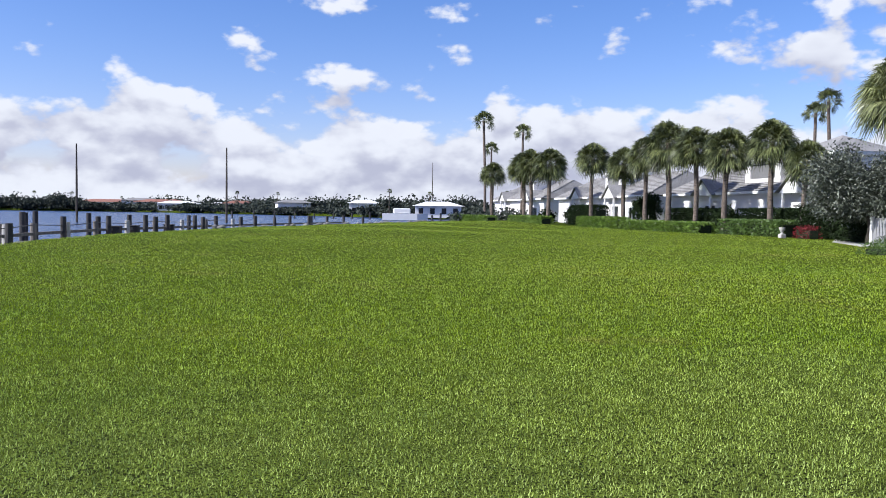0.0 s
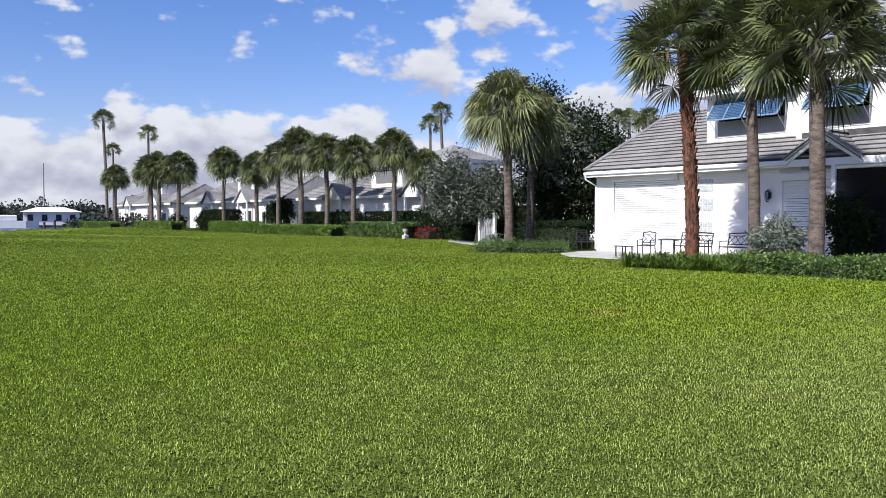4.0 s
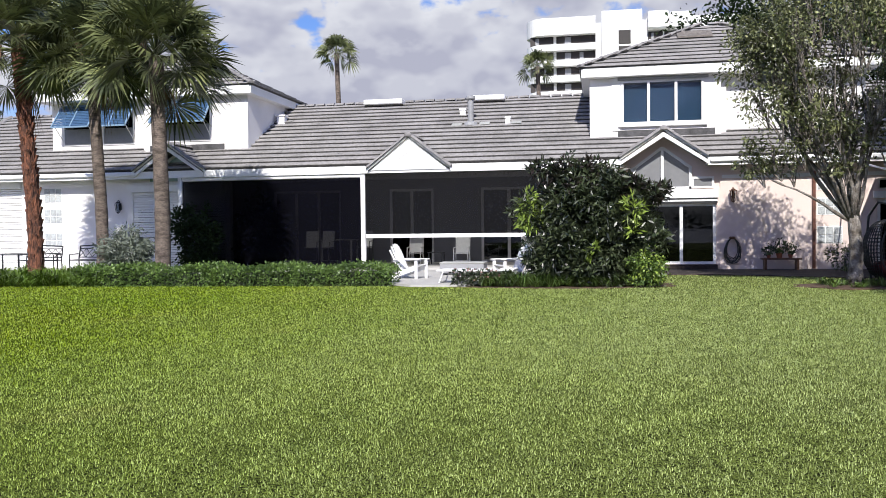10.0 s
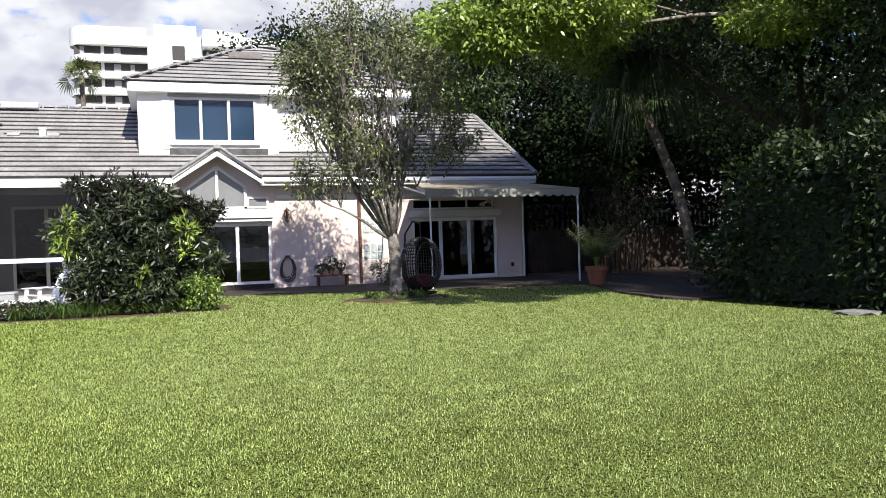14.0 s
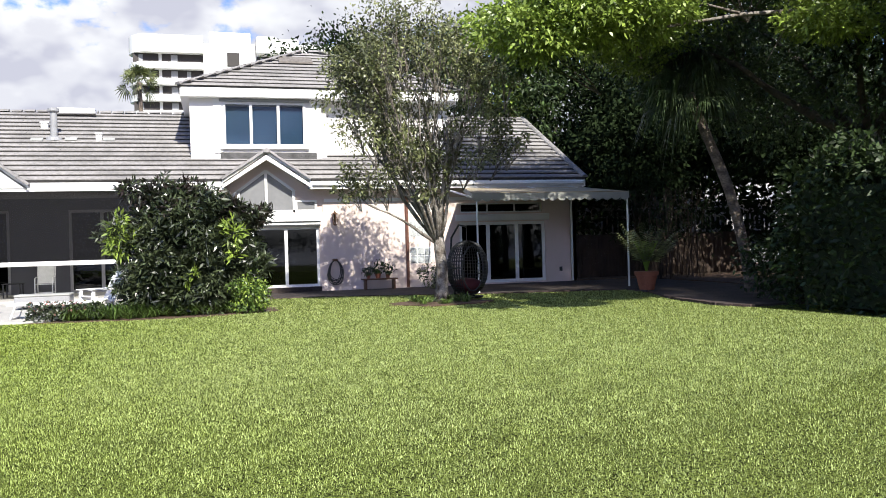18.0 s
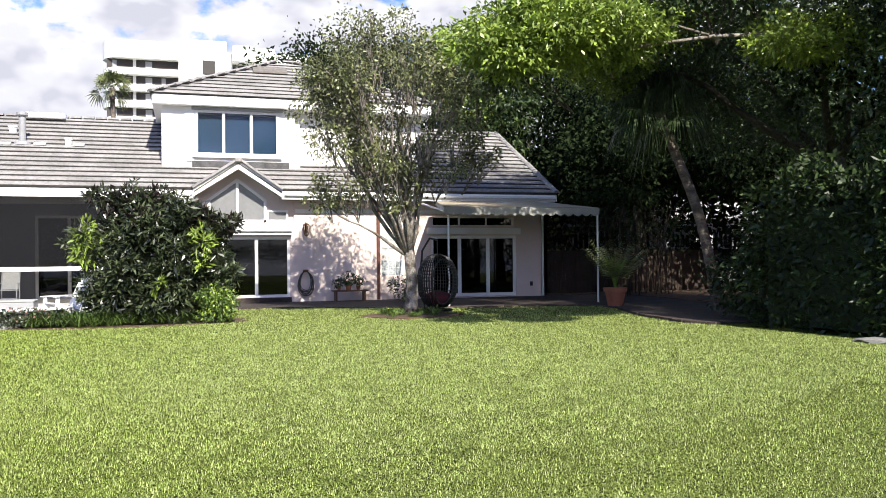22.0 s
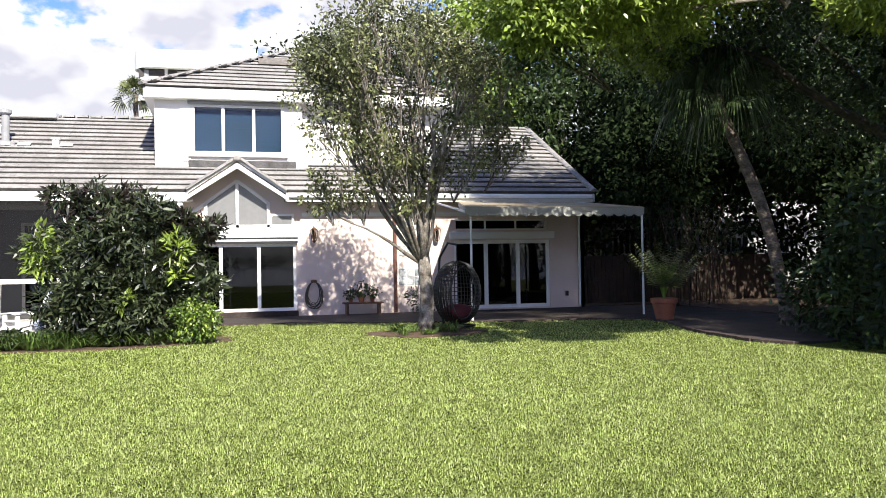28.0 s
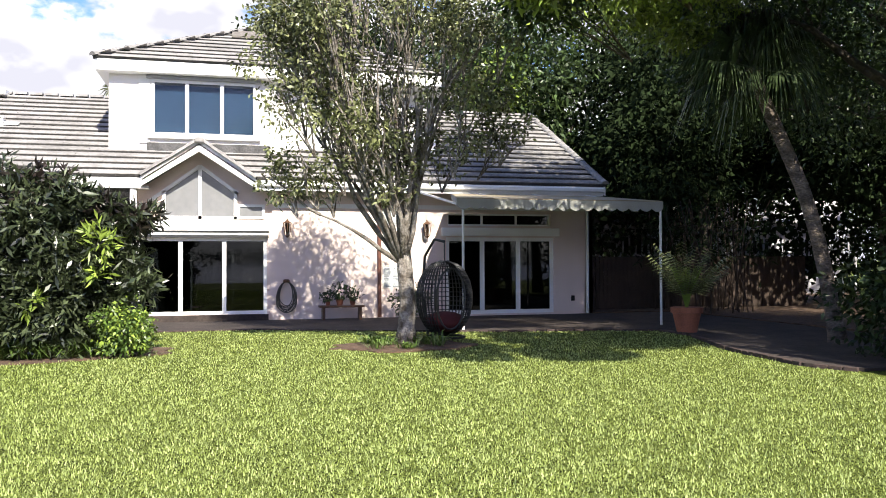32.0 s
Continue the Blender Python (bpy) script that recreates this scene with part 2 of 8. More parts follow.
RED_CUSHION = material("red_cushion", (0.055, 0.003, 0.005), 0.8, 0.1, 6, 60, 0.2)
FABRIC = material("grey_white_sling", (0.68, 0.68, 0.67), 0.8, 0.06, 6, 80, 0.2)
HOSE = material("dark_rubber_hose", (0.05, 0.045, 0.04), 0.6, 0.15, 8, 60, 0.2)
COPPER = material("rusty_metal", (0.16, 0.08, 0.045), 0.6, 0.2, 6, 50, 0.2, metal=0.3)
BRICK_RED = material("red_brown_downpipe", (0.15, 0.06, 0.04), 0.7, 0.2, 5, 40, 0.2)
BARK = material("grey_brown_palm_bark", (0.185, 0.145, 0.118), 0.9, 0.3, 3.2, 18, 1.0, second=(0.075, 0.057, 0.046), axis_scale=(1, 1, 2.5), depth=0.05)
BARK_RED = material("reddish_palm_bark", (0.22, 0.085, 0.045), 0.9, 0.35, 5.0, 16, 1.0, second=(0.055, 0.026, 0.018), axis_scale=(2.2, 2.2, 0.7), depth=0.08)
BARK_GREY = material("pale_grey_bark", (0.26, 0.235, 0.21), 0.95, 0.3, 5, 26, 1.0, second=(0.085, 0.066, 0.05), depth=0.03)
BARK_DARK = material("dark_bark", (0.085, 0.07, 0.055), 0.9, 0.25, 2.0, 18, 0.9, depth=0.03)
PALM_LEAF = material("palm_leaf", (0.175, 0.195, 0.075), 0.33, 0.18, 1.3, 6, 0.0, second=(0.050, 0.062, 0.030), through_light=0.10, per_piece=0.6)
PALM_PALE = material("pale_palm_leaf", (0.26, 0.28, 0.120), 0.36, 0.18, 0.9, 6, 0.0, second=(0.13, 0.145, 0.07), through_light=0.12, per_piece=0.6)
PALM_DARK = material("dark_palm_leaf", (0.045, 0.07, 0.025), 0.45, 0.18, 0.9, 6, 0.0, through_light=0.15, per_piece=0.35)
DEAD_FROND = material("brown_dead_frond", (0.17, 0.11, 0.065), 0.9, 0.2, 2, 20, 0.0, per_piece=0.3)
OLIVE_LEAF = material("grey_green_leaf", (0.225, 0.240, 0.110), 0.40, 0.2, 1.6, 8, 0.0, second=(0.055, 0.066, 0.024), spec=0.5, through_light=0.20, per_piece=0.75)
SILVER_LEAF = material("silver_leaf", (0.21, 0.235, 0.185), 0.55, 0.15, 1.5, 8, 0.0, second=(0.10, 0.12, 0.09), through_light=0.15, per_piece=0.35)
# kept near black: the shade these trees stand in is part of the colour
DARK_LEAF = material("shade_dark_leaf", (0.024, 0.038, 0.015), 0.8, 0.2, 0.8, 8, 0.0, second=(0.014, 0.022, 0.009), spec=0.06, through_light=0.08, per_piece=0.4)
LIME_LEAF = material("bright_green_leaf", (0.27, 0.36, 0.065), 0.40, 0.18, 1.2, 8, 0.0, second=(0.14, 0.20, 0.035), through_light=0.25, per_piece=0.45)
HEDGE_LEAF = material("hedge_leaf", (0.125, 0.195, 0.042), 0.45, 0.2, 2.2, 8, 0.0, second=(0.060, 0.105, 0.022), through_light=0.2, per_piece=0.4)
BUSH_LEAF = material("glossy_bush_leaf", (0.056, 0.070, 0.034), 0.34, 0.2, 2.4, 8, 0.0, second=(0.013, 0.020, 0.009), spec=0.55, through_light=0.06, per_piece=0.8)
MAROON_LEAF = material("maroon_leaf", (0.026, 0.018, 0.016), 0.4, 0.2, 2, 8, 0.0, second=(0.016, 0.016, 0.010), spec=0.4, through_light=0.1, per_piece=0.5)
SPIKE_LEAF = material("strap_leaf", (0.16, 0.25, 0.035), 0.42, 0.2, 2, 8, 0.0, second=(0.09, 0.15, 0.02), through_light=0.25, per_piece=0.45)
FAR_LEAF = material("far_tree_leaf", (0.038, 0.050, 0.036), 0.8, 0.2, 0.05, 0.4, 0.0, through_light=0.1, per_piece=0.4)
# darker than the brick itself: tree shade is put into the colour
TERRACE = material("shade_dark_paving", (0.05, 0.036, 0.031), 0.9, 0.25, 1.3, 14, 0.5)
GREY_GREEN = material("grey_green_leaf_dull", (0.135, 0.150, 0.115), 0.5, 0.15, 1.5, 8, 0.0, second=(0.035, 0.045, 0.030), through_light=0.1, per_piece=0.6)
HEDGE_DARK = material("dark_hedge_leaf", (0.036, 0.058, 0.018), 0.45, 0.2, 0.8, 8, 0.0, second=(0.017, 0.029, 0.010), spec=0.3, through_light=0.10, per_piece=0.55)
FLASHING = material("dark_lead_flashing", (0.075, 0.072, 0.074), 0.7, 0.25, 3, 20, 0.3)
ROOF_LIP = material("dark_roof_lip", (0.085, 0.080, 0.078), 0.9, 0.25, 1.5, 20, 0.2)
SHUTTER_FRAME = material("blue_shutter_frame", (0.20, 0.30, 0.42), 0.5, 0.08, 3, 30, 0.1)
TREE_LEAF = material("green_tree_leaf", (0.062, 0.100, 0.028), 0.45, 0.2, 0.8, 8, 0.0, second=(0.030, 0.050, 0.015), through_light=0.18, per_piece=0.5)
# a light wall; the porch's shade is put into this grey
PORCH_SHADED = material("shaded_porch_wall", (0.23, 0.23, 0.25), 0.85, 0.06, 0.6, 60, 0.3)
# hedge core: the shade inside a hedge, put into a near-black green
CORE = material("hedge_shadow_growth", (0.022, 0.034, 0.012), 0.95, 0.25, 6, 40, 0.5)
ROCK_GREY = material("grey_rock", (0.22, 0.21, 0.20), 0.9, 0.2, 3, 20, 0.6)
RED_FLOWER = material("red_flower", (0.20, 0.015, 0.02), 0.6, 0.15, 3, 20, 0.0, through_light=0.2, per_piece=0.3)
PINK_FLOWER = material("pink_flower", (0.30, 0.16, 0.14), 0.6, 0.15, 3, 20, 0.0, per_piece=0.3)
TERRACOTTA_ROOF = material("red_clay_roof", (0.30, 0.13, 0.09), 0.8, 0.15, 0.3, 3, 0.2)
CONDO = material("white_condo_wall", (0.80, 0.79, 0.78), 0.7, 0.03, 0.1, 5, 0.05)
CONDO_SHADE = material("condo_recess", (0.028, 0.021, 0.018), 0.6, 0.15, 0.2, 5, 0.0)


def lawn_material(name, blades, spread=0.8):
    """Turf: broad patches, mown streaks and dry spots. blades: the single blades; else the thatch that they stand in,
    with the shade of its gaps put into the colour.
    """
    m = bpy.data.materials.new(name)
    m.use_nodes = True
    nt, ln = m.node_tree.nodes, m.node_tree.links
    bsdf = nt["Principled BSDF"]
    bsdf.inputs["Roughness"].default_value = 0.6 if blades else 0.95
    bsdf.inputs["Specular IOR Level"].default_value = 0.05
    geo = nt.new("ShaderNodeNewGeometry")

    def tex(scale, detail, rough=0.55, stretch=(1, 1, 1)):
        mp = nt.new("ShaderNodeMapping")
        mp.inputs["Scale"].default_value = stretch
        ln.new(geo.outputs["Position"], mp.inputs["Vector"])
        n = nt.new("ShaderNodeTexNoise")
        n.inputs["Scale"].default_value, n.inputs["Detail"].default_value, n.inputs["Roughness"].default_value = scale, detail, rough
        ln.new(mp.outputs[0], n.inputs["Vector"])
        return n.outputs["Fac"]

    def mixed(f, lo, hi, a, b):
        r = nt.new("ShaderNodeMapRange")
        r.inputs["From Min"].default_value, r.inputs["From Max"].default_value = lo, hi
        ln.new(f, r.inputs["Value"])
        mx = nt.new("ShaderNodeMix")
        mx.data_type = "RGBA"
        ln.new(r.outputs[0], mx.inputs["Factor"])
        for k, v in (("A", a), ("B", b)):
            if isinstance(v, tuple):
                mx.inputs[k].default_value = (*v, 1)
            else:
                ln.new(v, mx.inputs[k])
        return mx.outputs["Result"]

    c = LAWN_BLADE if blades else LAWN_THATCH
    patch = mixed(tex(0.16, 4), 0.36, 0.66, c[0], c[1])
    streak = mixed(tex(0.5, 3, 0.5, (0.35, 1.6, 1)), 0.35, 0.65, patch, c[2])
    dry = mixed(tex(0.33, 5, 0.6), 0.60, 0.76, streak, c[3])
    xyz = nt.new("ShaderNodeSeparateXYZ")
    ln.new(geo.outputs["Position"], xyz.inputs[0])
    away = nt.new("ShaderNodeMath")
    away.operation, away.inputs[1].default_value = "MULTIPLY_ADD", 6.0
    ln.new(tex(0.2, 3), away.inputs[0])
    ln.new(xyz.outputs["Y"], away.inputs[2])
    # the colour turns paler towards the lawn's -y side
    dry = mixed(away.outputs[0], 12.0, 2.0, dry, c[4])
    val = nt.new("ShaderNodeMapRange")
    if blades:
        val.inputs["To Min"].default_value, val.inputs["To Max"].default_value = 1 - spread, 1 + spread
        ln.new(geo.outputs["Random Per Island"], val.inputs["Value"])
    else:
        # near-black speckles: the shade between blades, put into the thatch colour
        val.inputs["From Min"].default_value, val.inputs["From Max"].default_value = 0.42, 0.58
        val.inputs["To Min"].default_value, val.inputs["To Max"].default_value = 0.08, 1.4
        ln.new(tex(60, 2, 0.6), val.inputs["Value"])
    mottle = nt.new("ShaderNodeMapRange")
    mottle.inputs["From Min"].default_value, mottle.inputs["From Max"].default_value = 0.34, 0.66
    mottle.inputs["To Min"].default_value, mottle.inputs["To Max"].default_value = 0.80, 1.18
    ln.new(tex(2.6, 5, 0.7), mottle.inputs["Value"])
    both = nt.new("ShaderNodeMath")
    both.operation = "MULTIPLY"
    ln.new(val.outputs[0], both.inputs[0])
    ln.new(mottle.outputs[0], both.inputs[1])
    hsv = nt.new("ShaderNodeHueSaturation")
    ln.new(dry, hsv.inputs["Color"])
    ln.new(both.outputs[0], hsv.inputs["Value"])
    ln.new(hsv.outputs[0], bsdf.inputs["Base Color"])
    if blades:
        pale = nt.new("ShaderNodeMapRange")   # the lighter blades are the paler ones
        pale.inputs["To Min"].default_value, pale.inputs["To Max"].default_value = 1.12, 0.84
        ln.new(geo.outputs["Random Per Island"], pale.inputs["Value"])
        ln.new(pale.outputs[0], hsv.inputs["Saturation"])
        tr, sh = nt.new("ShaderNodeBsdfTranslucent"), nt.new("ShaderNodeMixShader")
        ln.new(hsv.outputs[0], tr.inputs["Color"])
        sh.inputs["Fac"].default_value = 0.2
        ln.new(bsdf.outputs[0], sh.inputs[1])
        ln.new(tr.outputs[0], sh.inputs[2])
        ln.new(sh.outputs[0], nt["Material Output"].inputs["Surface"])
    else:
        bp = nt.new("ShaderNodeBump")
        bp.inputs["Strength"].default_value, bp.inputs["Distance"].default_value = 0.5, 0.02
        ln.new(tex(60, 2, 0.6), bp.inputs["Height"])
        ln.new(bp.outputs[0], bsdf.inputs["Normal"])
    return m


LAWN_BLADE = ((0.225, 0.330, 0.022), (0.315, 0.390, 0.038), (0.265, 0.365, 0.028), (0.36, 0.35, 0.070), (0.300, 0.360, 0.115))
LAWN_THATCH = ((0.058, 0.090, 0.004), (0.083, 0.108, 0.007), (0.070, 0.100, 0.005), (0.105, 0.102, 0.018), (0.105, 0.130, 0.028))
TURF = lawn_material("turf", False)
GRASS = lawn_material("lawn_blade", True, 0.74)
# for far blades: less difference in tone from blade to blade
GRASS_FAR = lawn_material("lawn_blade_far", True, 0.42)


def water_material():
    m = bpy.data.materials.new("river_water")
    m.use_nodes = True
    nt, ln = m.node_tree.nodes, m.node_tree.links
    bsdf = nt["Principled BSDF"]
    bsdf.inputs["Base Color"].default_value = (0.030, 0.048, 0.105, 1)
    bsdf.inputs["Roughness"].default_value = 0.22
    bsdf.inputs["Specular IOR Level"].default_value = 0.13
    geo = nt.new("ShaderNodeNewGeometry")
    n = nt.new("ShaderNodeTexNoise")
    n.inputs["Scale"].default_value, n.inputs["Detail"].default_value = 0.9, 6
    ln.new(geo.outputs["Position"], n.inputs["Vector"])
    bp = nt.new("ShaderNodeBump")
    bp.inputs["Strength"].default_value, bp.inputs["Distance"].default_value = 1.0, 0.35
    ln.new(n.outputs["Fac"], bp.inputs["Height"])
    ln.new(bp.outputs[0], bsdf.inputs["Normal"])
    return m


WATER = water_material()


# ---- mesh helpers ----
rng = np.random.default_rng(7)


def np_object(name, verts, faces, mat, parent=None, label="", smooth=False):
    """One mesh object from arrays of points and of equal-sided faces."""
    verts, faces = np.asarray(verts, dtype=np.float32), np.asarray(faces, dtype=np.int32)
    me = bpy.data.meshes.new(name)
    count, k = faces.shape
    me.vertices.add(len(verts))
    me.vertices.foreach_set("co", verts.ravel())
    me.loops.add(count * k)
    me.loops.foreach_set("vertex_index", faces.ravel())
    me.polygons.add(count)
    me.polygons.foreach_set("loop_start", np.arange(0, count * k, k, dtype=np.int32))
    me.update(calc_edges=True)
    if smooth:
        me.shade_smooth()
    me.materials.append(mat)
    ob = new(name, me)
    ob.parent = parent
    return tagged(ob, label=label)


def part(name, bm, mat, parent, label="", smooth=False):
    me = bpy.data.meshes.new(name)
    bm.normal_update()
    bm.to_mesh(me)
    bm.free()
    if smooth:
        me.shade_smooth()
    me.materials.append(mat)
    ob = new(name, me)
    ob.parent = parent
    return tagged(ob, label=label)


def share(name, mesh, m, parent):
    ob = new(name, mesh)
    ob.parent = parent
    ob.matrix_basis = m
    return ob


def thing(name, label, category, at=(0, 0, 0), group="", kind="", turn=0):
    ob = new(name)
    ob.matrix_basis = pose(*at, 0, 0, turn)
    ob.empty_display_size = 0.2
    return tagged(ob, label, category, group, kind)


def box(bm, x0, x1, y0, y1, z0, z1, bevel=0.0):
    r = bmesh.ops.create_cube(bm, size=1, matrix=Matrix.LocRotScale(((x0 + x1) / 2, (y0 + y1) / 2, (z0 + z1) / 2), None, (abs(x1 - x0), abs(y1 - y0), abs(z1 - z0))))
    if bevel:
        edges = list({e for v in r["verts"] for e in v.link_edges})
        bmesh.ops.bevel(bm, geom=edges, offset=bevel, segments=1, affect="EDGES")
    return bm


def boxes(*dims, bevel=0.0):
    bm = bmesh.new()
    for d in dims:
        box(bm, *d, bevel=bevel)
    return bm


def bar(bm, a, b, w, h, up=(0, 0, 1)):
    """A straight bar of section w x h from a to b."""
    a, b = Vector(a), Vector(b)
    d = (b - a).normalized()
    s = d.cross(Vector(up))
    s = s.normalized() if s.length > 1e-4 else Vector((1, 0, 0))
    u = s.cross(d).normalized()
    vs = [bm.verts.new(p + s * (i * w / 2) + u * (j * h / 2)) for p in (a, b) for i, j in ((-1, -1), (1, -1), (1, 1), (-1, 1))]
    for f in ((3, 2, 1, 0), (4, 5, 6, 7), (0, 1, 5, 4), (1, 2, 6, 5), (2, 3, 7, 6), (3, 0, 4, 7)):
        bm.faces.new([vs[i] for i in f])
    return bm


def tube(bm, pts, radii, sides=8, cap=True, wobble=0.0):
    """A tapered tube along a line of points."""
    pts = [Vector(p) for p in pts]
    rings = []
    for i, p in enumerate(pts):
        d = (pts[min(i + 1, len(pts) - 1)] - pts[max(i - 1, 0)]).normalized()
        ref = Vector((1, 0, 0)) if abs(d.z) > 0.8 else Vector((0, 0, 1))
        s = d.cross(ref).normalized()
        u = s.cross(d)
        ring = []
        for k in range(sides):
            a = 2 * math.pi * k / sides
            r = radii[i] * (1 + wobble * noise.noise(p * 3.1 + Vector((k * 1.7, 0, 0))))
            ring.append(bm.verts.new(p + s * (r * math.cos(a)) + u * (r * math.sin(a))))
        rings.append(ring)
    for a, b in zip(rings, rings[1:]):
        for k in range(sides):
            bm.faces.new((a[k], a[(k + 1) % sides], b[(k + 1) % sides], b[k]))
    if cap:
        bm.faces.new(list(reversed(rings[0])))
        bm.faces.new(rings[-1])
    return bm


def slab(bm, outline, lift):
    """A plate: an outline of points, pushed along a vector."""
    lift = Vector(lift)
    a = [bm.verts.new(Vector(p)) for p in outline]
    b = [bm.verts.new(Vector(p) + lift) for p in outline]
    n = len(a)
    bm.faces.new(a)
    bm.faces.new(list(reversed(b)))
    for i in range(n):
        bm.faces.new((a[(i + 1) % n], a[i], b[i], b[(i + 1) % n]))
    bmesh.ops.recalc_face_normals(bm, faces=bm.faces[:])
    return bm


def wall_along_y(bm, x0, x1, y0, y1, z0, z1, openings=()):
    """A wall in one piece, with openings (y0, y1, z0, z1) that go right through it."""
    ys = sorted({y0, y1, *[v for o in openings for v in o[:2] if y0 < v < y1]})
    zs = sorted({z0, z1, *[v for o in openings for v in o[2:] if z0 < v < z1]})
    seen = {}

    def vert(x, j, k):
        if (x, j, k) not in seen:
            seen[(x, j, k)] = bm.verts.new((x, ys[j], zs[k]))
        return seen[(x, j, k)]

    def solid(j, k):
        if not (0 <= j < len(ys) - 1 and 0 <= k < len(zs) - 1):
            return False
        y, z = (ys[j] + ys[j + 1]) / 2, (zs[k] + zs[k + 1]) / 2
        return not any(o[0] < y < o[1] and o[2] < z < o[3] for o in openings)

    for j in range(len(ys) - 1):
        for k in range(len(zs) - 1):
            if not solid(j, k):
                continue
            bm.faces.new((vert(x0, j, k), vert(x0, j, k + 1), vert(x0, j + 1, k + 1), vert(x0, j + 1, k)))
            bm.faces.new((vert(x1, j, k), vert(x1, j + 1, k), vert(x1, j + 1, k + 1), vert(x1, j, k + 1)))
            for dj, dk, e in ((-1, 0, ((j, k), (j, k + 1))), (1, 0, ((j + 1, k), (j + 1, k + 1))), (0, -1, ((j, k), (j + 1, k))), (0, 1, ((j, k + 1), (j + 1, k + 1)))):
                if not solid(j + dj, k + dk):
                    (a, b), (c, d) = e
                    bm.faces.new((vert(x0, a, b), vert(x1, a, b), vert(x1, c, d), vert(x0, c, d)))
    bmesh.ops.recalc_face_normals(bm, faces=bm.faces[:])
    return bm


def unit(v):
    return v / np.maximum(np.linalg.norm(v, axis=-1, keepdims=True), 1e-6)


def leaf_arrays(at, ways, length, width, droop=0.15):
    """A folded, pointed leaf of two triangles at each point, growing along its way."""
    n = len(at)
    ways = unit(ways)
    side = unit(np.cross(ways, rng.normal(size=(n, 3))))
    length = np.broadcast_to(length, (n,))[:, None]
    width = np.broadcast_to(width, (n,))[:, None]
    mid = at + ways * length * 0.5
    tip = at + ways * length - np.array([0, 0, 1.0]) * length * droop
    fold = np.cross(ways, side) * width * 0.18
    v = np.stack([at, mid + side * width * 0.5 + fold, tip, mid - side * width * 0.5 + fold], 1).reshape(-1, 3)
    i = np.arange(n)[:, None] * 4
    return v, np.concatenate([i + 0, i + 1, i + 2, i + 3], 1)


def leaves(name, at, ways, length, width, mat, parent, label="", droop=0.15):
    v, f = leaf_arrays(at, ways, length, width, droop)
    return np_object(name, v, f, mat, parent, label)


# ---- ground and water ----
SHORE_Y = np.array([-2500, -80, 20, 37, 48, 71, 90, 118, 150, 200, 260, 2500.0])
SHORE_X = np.array([-30, -16, -12.5, -11.0, -9.5, -2.0, 7.5, 22, 40, 62, 75, 80.0])
FAR_X = np.array([-2500, -500, -60, 0, 40, 80.0])
FAR_Y = np.array([520, 430, 390, 330, 250, 190.0])


def ground_height(x, y):
    inside = np.minimum(np.interp(y, SHORE_Y, SHORE_X) - x, np.interp(x, FAR_X, FAR_Y) - y)
    sink = np.clip(inside / 3.0 + 0.15, 0, 1)
    bumps = 0.035 * np.sin(x * 0.31 + 1.3) * np.sin(y * 0.23) + 0.02 * np.sin(x * 0.13 + y * 0.37)
    rim = 0.30 * np.exp(-((inside + 14) / 9.0) ** 2) * np.clip((y - 25) / 30, 0, 1)
    return bumps * np.clip((20 - abs(x - 10)) / 10, 0.2, 1) + rim * (inside < 0) - 2.6 * sink ** 1.3


gx = np.unique(np.concatenate([np.linspace(-2400, -200, 12), np.linspace(-200, -40, 33), np.linspace(-40, 60, 81), np.linspace(60, 200, 36), np.linspace(200, 2400, 12)]))
gy = np.unique(np.concatenate([np.linspace(-2400, -200, 10), np.linspace(-200, -30, 18), np.linspace(-30, 140, 137), np.linspace(140, 560, 85), np.linspace(560, 2400, 10)]))
GX, GY = np.meshgrid(gx, gy)
gv = np.stack([GX, GY, ground_height(GX, GY)], -1).reshape(-1, 3)
gi = np.arange(len(gx) * len(gy)).reshape(len(gy), len(gx))
gf = np.stack([gi[:-1, :-1], gi[:-1, 1:], gi[1:, 1:], gi[1:, :-1]], -1).reshape(-1, 4)
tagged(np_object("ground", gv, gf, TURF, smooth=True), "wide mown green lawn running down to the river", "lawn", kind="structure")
tagged(np_object("water", [(-2400, -2400, -0.75), (200, -2400, -0.75), (200, 1500, -0.75), (-2400, 1500, -0.75)], [(0, 1, 2, 3)], WATER), "wide blue rippled river beyond the lawn", "water", kind="structure")

# ---- house: shared numbers ----
FACE, EAVE_X, EAVE_Z, SLOPE = 30.0, 29.4, 3.84, 0.5
RIDGE_X, BACK_X = 35.7, 42.0
Y_LEFT, Y_RIGHT = 27.55, -13.55
RIDGE_Z = EAVE_Z + SLOPE * (RIDGE_X - EAVE_X)
FLOOR = 0.14
PORCH_L, PORCH_R, PORCH_BACK = 15.7, -0.4, 33.6

house = thing("house", "long white stucco house with grey tiled roof and dormers", "house", (0, 0, 0))


def roof_z(x):
    return EAVE_Z + SLOPE * (x - EAVE_X)


# outer walls
A_DOOR = (-3.86, -0.45, FLOOR + 0.06, 2.28)          # sliding doors under the glazed gable
A_SIDE = (-3.80, -3.06, 2.80, 3.20)
B_DOOR = (-12.30, -8.95, FLOOR - 0.06, 2.32)  # sliding doors under the awning
B_TOP = (-12.2, -9.0, 2.66, 3.02)
L_SHUT = (22.85, 26.48, FLOOR, 3.30)
bm = bmesh.new()
wall_along_y(bm, FACE, FACE + 0.25, Y_RIGHT, -4.0, 0, 3.75, [B_DOOR, B_TOP])
wall_along_y(bm, FACE, FACE + 0.25, -4.0, PORCH_R, 0, 2.78, [A_DOOR])
part("wall", bm, STUCCO, house, "pinkish white stucco wall")
bm = bmesh.new()
